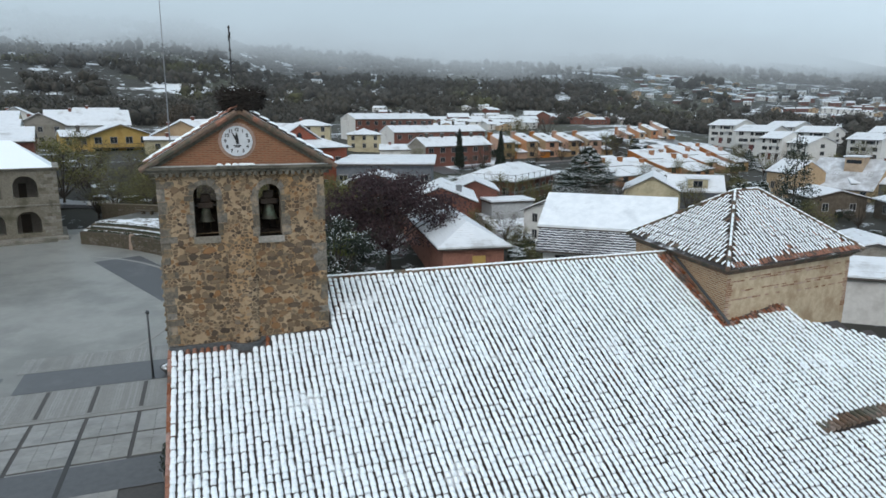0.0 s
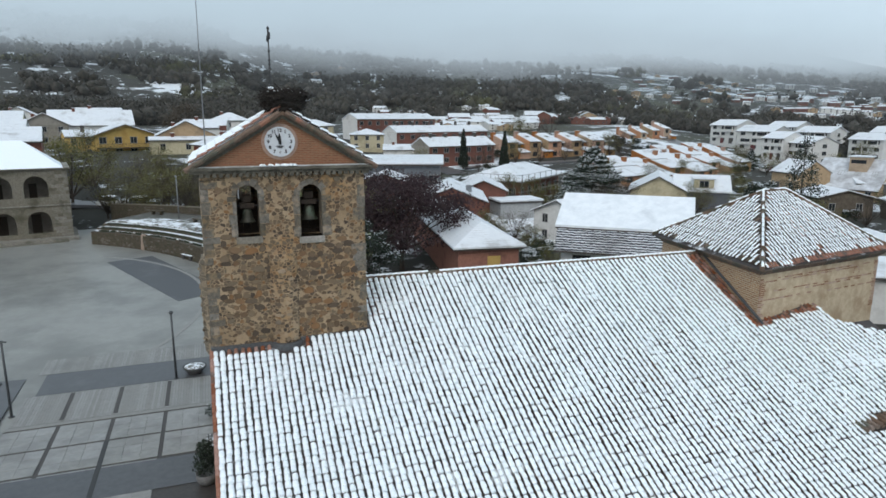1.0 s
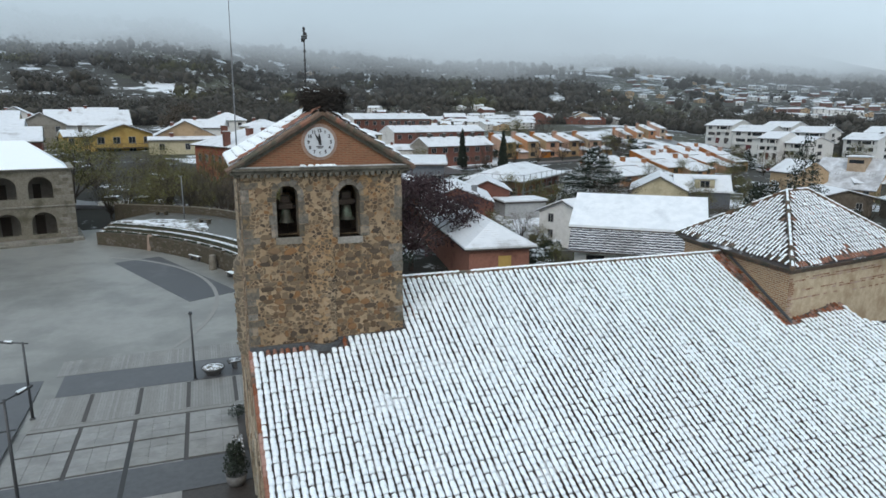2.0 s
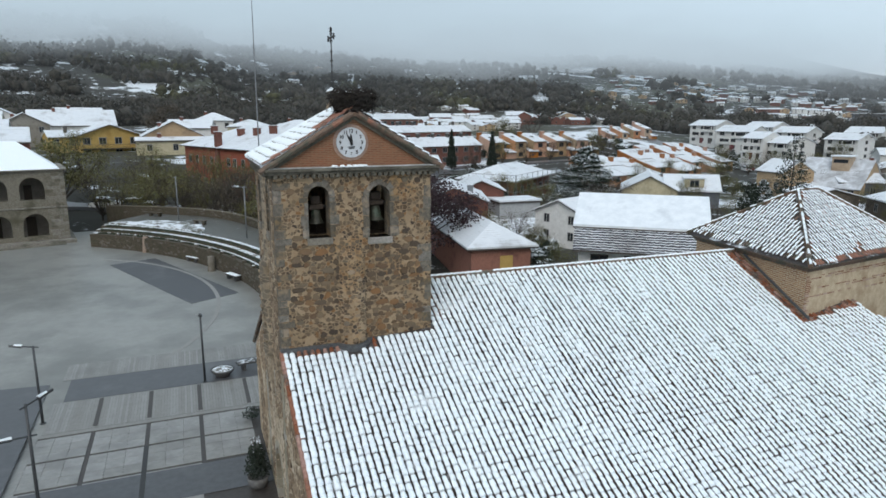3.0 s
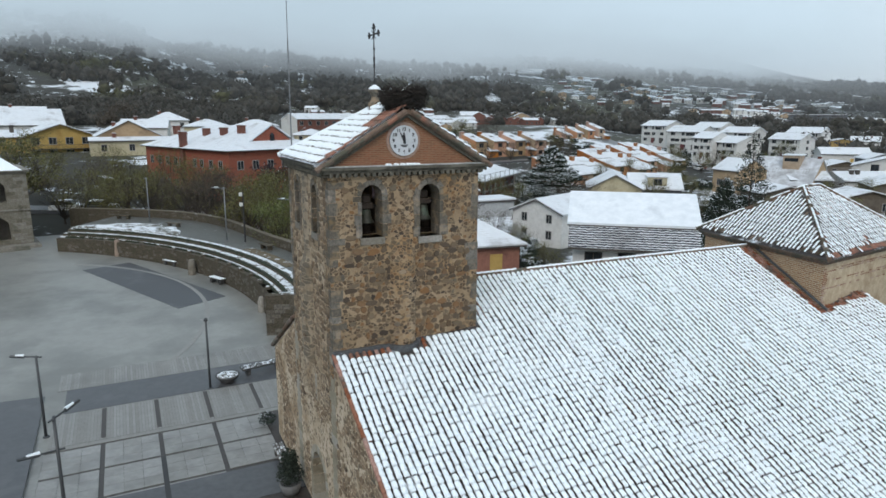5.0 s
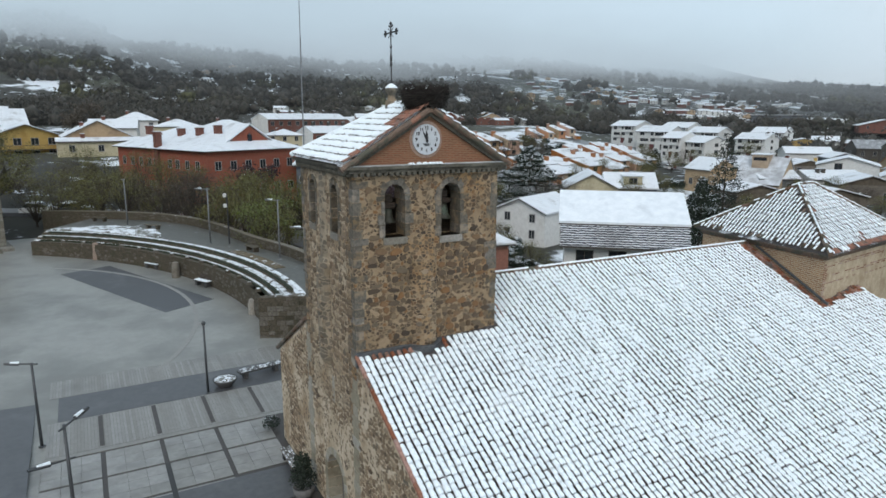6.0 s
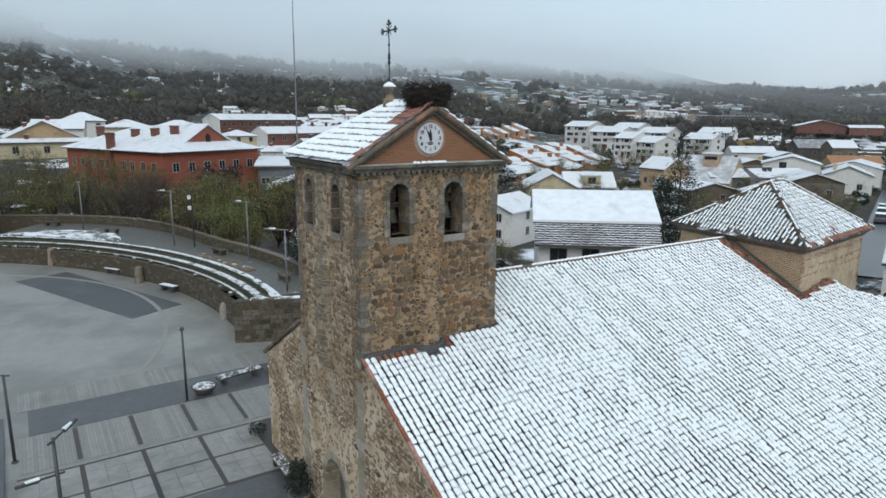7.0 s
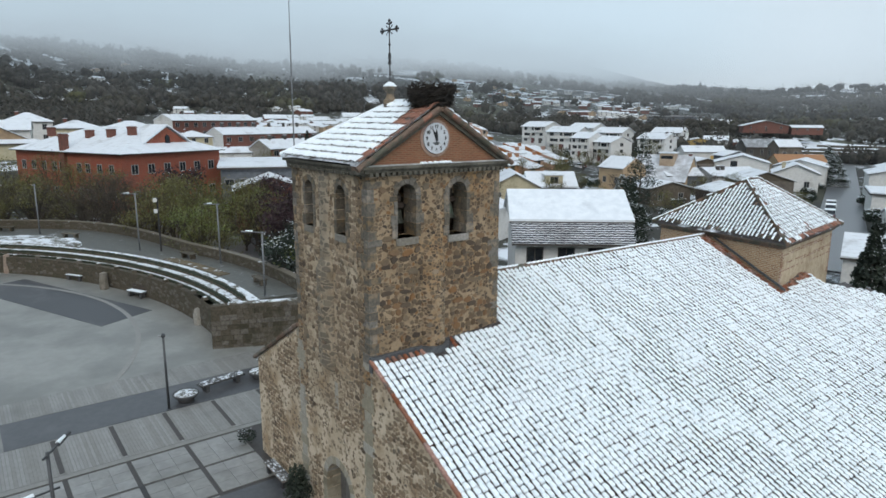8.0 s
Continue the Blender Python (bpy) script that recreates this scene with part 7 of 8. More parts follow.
ru = random.Random(8)
TAN_ROW = surface("tan_rendered_row", (0.33, 0.225, 0.125), (0.40, 0.28, 0.165), 2, 0.85, 0.2, stain=(0.25, 0.165, 0.09), stain_scale=0.35, vary="object", amount=0.18)
ORANGE_ROW = surface("orange_rendered_row", (0.40, 0.165, 0.055), (0.47, 0.21, 0.08), 2, 0.85, 0.2, stain=(0.30, 0.12, 0.05), stain_scale=0.35, vary="object", amount=0.15)
BIG = Matrix.Diagonal((1.25, 1.2, 1.0, 1))
row_a = orange_unit(pose(81.5, 151.0, 3.0, 0, 0, 6) @ BIG, (TAN_ROW, ORANGE_ROW), "tan and orange terraced house with snowy sloping roofs")
row_b = orange_unit(pose(96.2, 152.6, 3.1, 0, 0, 6) @ BIG, (ORANGE_ROW, TAN_ROW), "orange terraced house with a tan side block under snow", 0.6)
for src, x, y in ((row_a, 89.6, 152.0), (row_a, 104.5, 153.4), (row_b, 112.8, 155.0)):
    ob = copy_thing(src, Matrix.Identity(4))
    ob.matrix_basis = pose(x, y, 3.15, 0, 0, 6) @ BIG
for i in range(4):
    ob = copy_thing((row_a, row_a, row_b, row_a)[i], Matrix.Identity(4))
    ob.matrix_basis = pose(152.6 + 5.7 * i, 192.3 + 0.4 * i, 3.5 + 0.75 * i, 0, 0, 2) @ Matrix.Diagonal((0.9, 1.1, 1.0, 1))


def rust_unit(m, tone, label):
    ob = thing("terrace_house", m, label, "house", "rust-red terrace")
    step_block(ob, 0, 4.6, 5.4, 10.6, 3.9, 5.7, tone, RUST_WALL, 0.2)
    step_block(ob, 0, 4.6, 0, 5.4, 2.2, 3.7, tone, RUST_WALL, 0.2)
    stack(ob, 3.4, 7.4, 3.0, 5.7, RUST_WALL, 0.36)
    q = part("window", window_of(1.1, 1.1, FASCIA), None, ob)
    q.matrix_basis = pose(2.3, 0, 0.9)
    q = part("window", window_of(0.9, 1.0, FASCIA), None, ob)
    q.matrix_basis = pose(-0.2, 7.8, 2.1, 0, 0, -90)
    return ob


low = rust_unit(pose(86.0, 100.0, 0.2, 0, 0, 14) @ Matrix.Diagonal((1.3, 1.15, 1.0, 1)), ORANGE_ROW, "low rust-orange terraced house under stepped snowy roofs")
low_b = rust_unit(pose(92.2, 102.0, 0.2, 0, 0, 14) @ Matrix.Diagonal((1.3, 1.15, 1.0, 1)), TAN_ROW, "low tan terraced house under stepped snowy roofs")
for x, y, n, z in ((98.6, 103.0, 3, 0.1), (120.0, 114.0, 4, 0.1), (128.0, 133.0, 5, 0.2)):
    for i in range(n):
        ob = copy_thing(ru.choice((low, low, low_b)), Matrix.Identity(4))
        ob.matrix_basis = pose(x + 6.4 * i, y + 1.6 * i + 3.4 * (i % 2) + ru.uniform(-0.8, 0.8), z + 0.7 * (i % 2) + ru.uniform(-0.3, 0.3), 0, 0, 14 + ru.uniform(-4, 4)) @ Matrix.Diagonal((1.28, 1.15, ru.uniform(0.92, 1.08), 1))

# white stepped apartments
white = house("white_terrace", "white three-storey terraced house with a flat-pitched snowy roof", 186.4, 186.6, -82, 12, 11, 7.0, 1.9, WHITE_WALL, "gable", z=5.2, cols=3, storeys=3, over=0.7, win=(1.5, 1.1), group="white terrace")
DARK_RED = surface("dark_red_shutter", (0.10, 0.018, 0.02), (0.14, 0.03, 0.03), 4, 0.6, 0.1)
for x0, z0 in ((6.6, 4.75), (1.2, 2.5)):
    # the wall is not cut: a dark panel stands in for the recess's shade
    bm = bmesh.new()
    box(bm, x0, x0 + 3.6, -0.06, 0.0, z0, z0 + 1.75)
    loggia = part("loggia", bm, GLASS, white, "flat dark panel painting the shaded depth of a balcony")
    for k in range(2):
        bm = bmesh.new()
        box(bm, x0 + 3.6 * k - 0.12, x0 + 3.6 * k + 0.12, -0.5, 0.0, z0 - 0.1, z0 + 1.9)
        part("pier", bm, WHITE_WALL, loggia)
    bm = bmesh.new()
    box(bm, x0 - 0.1, x0 + 3.7, -0.9, 0.0, z0 - 0.2, z0 - 0.02)
    box(bm, x0 - 0.1, x0 + 3.7, -0.9, -0.8, z0 - 0.02, z0 + 0.7)
    part("balcony", bm, WHITE_WALL, loggia)
for x0, m in ((4.9, DARK_RED), (8.8, FASCIA)):
    bm = bmesh.new()
    box(bm, x0, x0 + 1.5, -0.08, 0.0, 0.1, 2.2, bevel=0.03)
    part("door", bm, m, white)
for x, y, z, t, k in ((180.9, 166.7, 3.4, -76, 1.12), (171.5, 145.5, 1.7, -80, 0.62), (176.0, 140.6, 0.4, -93, 0.85), (206, 178, 4.6, -80, 1.0), (203, 161, 3.0, -78, 1.0), (202, 139, 1.2, -80, 0.9), (226, 150, 3.0, -74, 1.0)):
    copy_thing(white, pose(x, y, z, 0, 0, t) @ Matrix.Diagonal((k, 1, 1, 1)))

# tan house with roof lights, and its neighbours
tan = house("tan_house", "tan house with a grey roof, roof lights and thin snow", 112.3, 74.7, -67.7, 12.2, 17.0, 2.55, 5.1, TAN_WALL, "gable", z=-0.4, cols=4, storeys=1, roof_mat=BARE_METAL, chimneys=((11.6, 8.5, 0.5, BROWN_BRICK),))
for i in range(4):
    w = part("roof_light", window_of(0.9, 1.3, FRAME), None, tan)
    w.matrix_basis = pose(1.6 + 2.9 * i, 3.6, 4.86, -59)
bm = bmesh.new()
box(bm, 5.6, 8.8, 4.6, 8.2, 4.6, 8.3)
loft = part("roof_tower", bm, TAN_ROW, tan, "square orange-tan stair tower on the roof")
bm = bmesh.new()
box(bm, 5.3, 9.1, 4.3, 8.5, 8.3, 8.55, bevel=0.06)
part("tower_roof", bm, SNOW_FAR, loft)
bm = bmesh.new()
box(bm, 5.9, 8.5, 4.55, 4.62, 7.1, 7.8)
part("tower_window", bm, GLASS, loft)
house("tan_house", "low tan house with a snowy roof", 108.1, 79.7, -95.4, 7.2, 7.4, 4.3, 2.2, TAN_WALL, "gable", z=0.6, cols=2, storeys=1)
house("yellow_block", "small yellow rendered block with a low snowy gable", 233, 137.4, -51.4, 9.4, 9, 6.0, 0.97, YELLOW_WALL, "cross", z=0.8, cols=2, storeys=2, windows=False)
BARE_TILE = surface("bare_orange_tiles", (0.30, 0.15, 0.07), (0.38, 0.2, 0.1), 2, 0.85, 0.3)
UMBER_WALL = surface("umber_render", (0.10, 0.082, 0.062), (0.15, 0.125, 0.095), 2, 0.85, 0.2, stain=(0.08, 0.065, 0.05), stain_scale=0.4, vary="object", amount=0.3)
GREY_ROOF = patchy_snow("grey_roof_with_thin_snow", (0.16, 0.165, 0.17), (0.24, 0.245, 0.25), 0.6, 0.42, 0.9)
house("slate_roof_house", "dark house with a grey roof and thin snow", 204.5, 97.0, -40, 14, 9, 6.2, 2.4, FASCIA, "gable", z=0.2, cols=4, storeys=2, roof_mat=GREY_ROOF)
narrow = house("dark_house", "dark narrow brick house with a snowy roof and balcony", 196.0, 82.0, -40, 7, 8, 7.2, 2.0, UMBER_WALL, "gable", z=0.0, cols=2, storeys=2, side_cols=2)
bm = bmesh.new()
box(bm, -0.4, 7.4, -1.6, 0, 4.2, 4.4)
slab = part("balcony", bm, FASCIA, narrow)
bm = bmesh.new()
box(bm, -0.4, 7.4, -1.6, -0.05, 4.403, 4.65, bevel=0.05)
part("snow_cap", bm, SNOW_FAR, slab)
house("orange_house", "low house with an orange tiled roof cleared of snow", 178.0, 73.0, -46, 13, 9, 3.6, 1.9, TAN_WALL, "gable", z=0.0, cols=3, storeys=1, roof_mat=BARE_TILE)
house("orange_house", "small orange house with a snowy gable roof", 170.5, 67.0, -58, 9, 6, 3.4, 1.3, ORANGE_WALL, "cross", z=0.0, cols=2, storeys=1)
white_gable = house("white_gable_house", "broad white house with a low snowy gable", 149.7, 75.9, -60, 13, 11, 4.5, 1.9, WHITE_WALL, "cross", z=0.0, cols=1, storeys=1, side_cols=0, windows=False)
w = part("window", window_of(1.5, 2.0, FASCIA), None, white_gable)
w.matrix_basis = pose(4.6, 0, 2.9)
for x, y, t, L, W, h, r, mat, kind, label, stacks in (
    (135.8, 53.6, -62, 9, 11, 3.9, 1.9, WHITE_WALL, "cross", "white house with a snowy gable beside the street", ((2.0, 2.0, 1.5, CREAM_WALL),)),
    (147.6, 59.4, -72, 11, 11, 4.7, 1.5, WHITE_WALL, "cross", "white street house with a wide snowy gable", ()),
    (115.9, 50.5, -45, 10.4, 10, 3.5, 1.7, UMBER_WALL, "cross", "brown house with a low snowy gable", ()),
    (124.0, 61.0, -26, 12, 9, 3.2, 1.5, WHITE_WALL, "gable", "low white house under a plain snowy roof", ((3.0, 3.0, 1.0, FASCIA), (4.2, 3.0, 1.0, FASCIA))),
    (116.4, 67.4, -36, 8, 9, 3.2, 1.4, GREY_WALL, "gable", "low grey house under a plain snowy roof", ()),
    (91.0, 53.6, -22, 8.5, 8, 3.1, 1.1, UMBER_WALL, "cross", "small brown house with a snowy gable", ()),
    (97.4, 44.6, -30, 9.5, 7, 2.9, 1.2, UMBER_WALL, "cross", "low brown house with a snowy gable", ()),
    (163.8, 92.3, -36, 11, 9, 2.6, 1.5, UMBER_WALL, "cross", "dark brown house with a snowy gable", ((8.0, 3.0, 1.4, YELLOW_WALL),)),
    (177.6, 89.1, -36, 8, 8, 4.6, 1.3, GREY_WALL, "cross", "small grey gabled house under snow", ()),
    (189.5, 110.5, -40, 14, 8, 4.6, 1.8, WHITE_WALL, "gable", "long pale house under thin snow", ()),
):
    house("village_house", label, x, y, t, L, W, h, r, mat, kind, z=0.0, cols=2, storeys=1, side_cols=1, chimneys=stacks)
house("brown_barn", "long brown barn on the slope with snow along its eaves", 358, 182, -52, 24, 14, 2.6, 3.0, BROWN_BRICK, "cross", z=9.2, cols=3, storeys=1, over=0.8)
house("brown_barn", "low brown wing of the barn under thin snow", 372, 161, -52, 16, 9, 2.4, 1.2, BROWN_BRICK, "gable", z=8.6, cols=3, storeys=1, over=0.6)
house("long_hall", "long low hall with a flat snowy roof on the slope", 408, 282, -45, 34, 10, 4.2, 0, GREY_WALL, "flat", z=13.0, cols=8, storeys=1, over=0.9)
for x, y, t, L, W, h, r, m, rf in ((52.5, 19, -37, 9, 7, 4.6, 1.2, GRANITE, "cross"), (45.5, 13.5, -37, 8, 7, 4.6, 0.8, WHITE_WALL, "gable"), (213.6, 155.6, -55, 10, 9, 4.6, 1.8, ORANGE_WALL, "cross"), (278.4, 158.0, -60, 11, 9, 5.0, 2.0, WHITE_WALL, "gable"), (271.2, 136.4, -60, 10, 9, 5.0, 2.0, TAN_WALL, "cross")):
    house("village_house", "village house with pale walls and a snowy roof", x, y, t, L, W, h - 0.9, r, m, rf, z=ground_height(x, y), cols=2, storeys=1, side_cols=0, chimneys=((L * 0.7, W * 0.4, 0.7, BROWN_BRICK),) if (x + y) % 2 < 1 else ())
house("white_street_house", "tall white house with a plain gable beside the street", 130.6, 32.6, -66, 11, 12, 5.3, 1.3, WHITE_WALL, "cross", z=0.0, cols=2, storeys=1, windows=False)
flat = house("white_street_house", "white flat-roofed house with a snowy parapet and dark flue", 108.6, 24.0, -66, 10, 12, 3.8, 0, WHITE_WALL, "flat", z=0.0, cols=2, storeys=1, windows=False)
bm = bmesh.new()
rod(bm, (5.5, 4.0, 4.0), (5.5, 4.0, 6.6), 0.3, sides=10)
rod(bm, (5.5, 4.0, 6.6), (5.5, 4.0, 7.0), 0.42, 0.3, 10)
part("flue", bm, FASCIA, flat, "dark round flue")
house("white_street_house", "low white house with a snowy lean roof", 88.5, 14.6, -66, 10, 9, 2.5, 1.0, WHITE_WALL, "gable", z=0.0, cols=3, storeys=1)
house("white_street_house", "white corner house with a bay and snowy roof", 50.0, 5.0, -70, 9, 9, 4.2, 1.3, WHITE_WALL, "gable", z=-0.1, cols=2, storeys=1, side_cols=2)
house("white_street_house", "white house farther along the street", 151, 38.0, -66, 11, 11, 5.2, 1.6, WHITE_WALL, "cross", z=0.0, cols=2, storeys=2)

# the red school
school = thing("school", pose(7.4, 74.8, 3.75, 0, 0, 23), "long red-brick school under a hipped snowy roof", "school")
bm = bmesh.new()
box(bm, 0, 16, 0, 25, -3, 7.1)
part("wall", bm, RED_BRICK, school)
bm = bmesh.new()
vs = [bm.verts.new(q) for q in ((-0.7, -0.7, 7.1), (16.7, -0.7, 7.1), (16.7, 25.7, 7.1), (-0.7, 25.7, 7.1), (8, 7.5, 10.4), (8, 18, 10.4))]
for idx in ((0, 1, 4), (1, 2, 5, 4), (2, 3, 5), (3, 0, 4, 5), (0, 3, 2, 1)):
    bm.faces.new([vs[i] for i in idx])
part("roof", fix(bm), SNOW_FAR, school, "hipped roof under snow")
bm = bmesh.new()
box(bm, -0.6, 16.6, -0.6, 25.6, 6.95, 7.09)
part("eave_board", bm, FASCIA, school)
bm = bmesh.new()
prism(bm, [(5.0, 8.0), (12.6, 8.0), (8.8, 10.4)], front_place, 2.2, 8.5)
part("gable", fix(bm), RED_BRICK, school, "brick gable with a small arched opening")
bm = bmesh.new()
for s in (-1, 1):
    prism(bm, [(8.8 + s * 4.3, 7.95), (8.8, 10.6), (8.8, 10.8), (8.8 + s * 4.3, 8.12)], front_place, 1.9, 9)
part("gable_roof", fix(bm), SNOW_FAR, school)
bm = bmesh.new()
lathe(bm, [(0.4, 0), (0.4, 0.9), (0.1, 1.2)], 10, (8.8, 2.25, 8.2))
part("gable_window", bm, GLASS, school)
for cx, cy, ch in ((0.0, 12.5, 2.6), (4.2, 13, 1.0), (4.6, 8.6, 1.0), (5.5, 5.2, 1.0), (5.0, 24, 0.9)):
    bm = bmesh.new()
    zt = 7.3 + 3.0 * min(1, cx / 7)
    box(bm, cx - 0.45, cx + 0.45, cy - 0.45, cy + 0.45, zt - 0.6 if cx > 0.5 else -2, zt + ch * 0.85)
    box(bm, cx - 0.55, cx + 0.55, cy - 0.55, cy + 0.55, zt + ch * 0.7, zt + ch * 0.78)
    c = part("chimney", bm, BROWN_BRICK, school)
    bm = bmesh.new()
    box(bm, cx - 0.5, cx + 0.5, cy - 0.5, cy + 0.5, zt + ch * 0.85 + 0.003, zt + ch * 0.85 + 0.12, bevel=0.04)
    part("snow_cap", bm, SNOW_FAR, c)
for s, zb in ((0, 0.9), (1, 4.4)):
    for i in range(6):
        w = part("window", window_of(0.9, 1.15, FRAME), None, school)
        w.matrix_basis = pose(1.8 + 2.5 * i, 0, zb)
    for i in range(9):
        w = part("window", window_of(0.9, 1.15, FRAME), None, school)
        w.matrix_basis = pose(0, 2.2 + 2.6 * i, zb, 0, 0, -90)
        if i in (3, 4):
            w.matrix_basis = pose(0, 2.2 + 2.6 * i + (-0.6 if i == 3 else 0.9), zb, 0, 0, -90)

# west of the square
yel = house("yellow_house", "yellow rendered house with a gable, balcony and snowy roof", -23.0, 134.8, 15.6, 12.3, 11, 5.3, 2.2, YELLOW_WALL, "cross", z=6.2, cols=4, storeys=2, over=0.8, win=(1.3, 1.3))
bm = bmesh.new()
box(bm, 0.3, 11.7, -1.2, 0, 2.4, 2.55)
box(bm, 0.3, 11.7, -1.2, -1.14, 3.35, 3.42)
for i in range(40):
    box(bm, 0.35 + 0.285 * i, 0.38 + 0.285 * i, -1.19, -1.16, 2.55, 3.35)
part("balcony", bm, IRON, yel)
house("yellow_annex", "yellow annex under a lean snowy roof", -28.4, 134.4, 15.6, 5.6, 10, 5.0, 1.2, YELLOW_WALL, "gable", z=6.2, cols=2, storeys=2, chimneys=((3.6, 3, 1.6, FASCIA),))
for x, y, t, L, W, h, r, m, rf in ((-10.3, 127, 4, 12, 11, 3.7, 3.0, TAN_WALL, "cross"), (-11.5, 125.2, 4, 15, 2.4, 3.0, 0.5, CREAM_WALL, "gable"), (0.5, 166, -4, 10, 9, 5.2, 2.2, WHITE_WALL, "hip"), (-36.5, 160, 10, 19, 13, 4.4, 3.6, WHITE_WALL, "gable"), (-40.5, 150, 12, 10, 9, 5.0, 2.6, GRANITE, "cross"), (-38.5, 88, 10, 15, 10, 7.4, 1.9, BROWN_BRICK, "gable"), (-50.0, 116, 8, 18, 11, 5.4, 2.0, WHITE_WALL, "gable"), (-54.0, 150, 8, 14, 11, 5.6, 2.4, CREAM_WALL, "gable"), (-50.0, 170, 8, 10, 10, 5.8, 2.6, WHITE_WALL, "cross"), (-6.0, 146, -8, 10, 9, 4.4, 1.8, WHITE_WALL, "gable"), (8.0, 150, -10, 10, 9, 4.4, 1.8, CREAM_WALL, "hip"), (22.0, 168, -12, 12, 10, 4.8, 1.8, CREAM_WALL, "hip"), (40.0, 172, -12, 10, 10, 4.8, 1.8, CREAM_WALL, "hip"), (44, 148, -15, 9, 8, 3.6, 1.2, WHITE_WALL, "gable"), (-60, 132, 15, 16, 12, 5.6, 2.0, WHITE_WALL, "gable"), (-36, 190, 0, 12, 10, 5.6, 2.2, BROWN_BRICK, "gable")):
    house("village_house", "village house with a snow-covered roof", x, y, t, L, W, h, r, m, rf, cols=3, storeys=2 if h > 4.4 else 1, chimneys=((L * 0.3, W * 0.45, 0.9, BROWN_BRICK),))

# far houses, many of a kind
far_a = house("far_house", "small far-off house with a white roof", 160, 296, -20, 10, 9, 4.6, 2.0, WHITE_WALL, "gable", cols=2, storeys=2, side_cols=0, group="far houses")
far_b = house("far_house", "small far-off brown house with a white roof", 118, 300, -15, 11, 9, 4.2, 1.8, BROWN_BRICK, "gable", cols=3, storeys=1, side_cols=0, group="far houses")
far_c = house("far_house", "small far-off tan house with a white roof", 196, 300, -25, 9, 9, 4.6, 1.9, TAN_WALL, "cross", cols=2, storeys=2, side_cols=0, group="far houses")
far_d = house("far_house", "narrow brick gable of a far terrace under snow", 165, 292, -32, 6.6, 12, 4.6, 1.8, BROWN_BRICK, "cross", cols=1, storeys=1, side_cols=0, group="far houses")
rf_ = random.Random(17)


def put_far(bearing, dist, turn, size=1.0):
    x, y = dist * math.sin(radians(bearing)), dist * math.cos(radians(bearing))
    copy_thing(rf_.choice((far_a, far_a, far_b, far_c)), pose(x, y, ground_height(x, y), 0, 0, turn) @ Matrix.Scale(size * rf_.uniform(0.9, 1.2), 4) @ Matrix.Diagonal((1, 1, 0.78, 1)))


for _ in range(44):  # roofs between the terraces and the woods
    put_far(rf_.uniform(12, 29), rf_.uniform(262, 340), rf_.uniform(-30, 10), 0.72)
for _ in range(30):  # the middle of the town
    put_far(rf_.uniform(14, 38), rf_.uniform(330, 440), rf_.uniform(-40, 10), 0.7)
for i in range(19):  # a long row on the far slope, with garages below it
    put_far(47.6 + 0.86 * i, 531 + 1.4 * i, -42 + rf_.uniform(-2, 2), 0.72)
    put_far(49.4 + 0.82 * i, 505 + 1.0 * i, -42 + rf_.uniform(-3, 3), 0.42)
for row in range(9):  # the estate above
    for i in range(17):
        if rf_.random() < 0.3:
            continue
        put_far(34.0 + 1.25 * i + rf_.uniform(-0.4, 0.4) + row * 0.35, 548 + 27 * row + 2.5 * i + rf_.uniform(-10, 10), -35 + rf_.uniform(-24, 24), rf_.uniform(0.5, 0.75))
for i in range(11):  # a row of brick gables behind the orange terrace
    x, y = 345 * math.sin(radians(28.6 + 0.66 * i)), 345 * math.cos(radians(28.6 + 0.66 * i))
    copy_thing(far_d, pose(x, y, ground_height(x, y) + 0.3, 0, 0, -32) @ Matrix.Scale(0.62, 4))
for _ in range(12):
    put_far(rf_.uniform(45, 62), rf_.uniform(270, 400), rf_.uniform(-50, 0), 0.8)
for _ in range(16):
    put_far(rf_.uniform(-20, 14), rf_.uniform(420, 760), rf_.uniform(-30, 30), 0.8)

# ---- trees ----


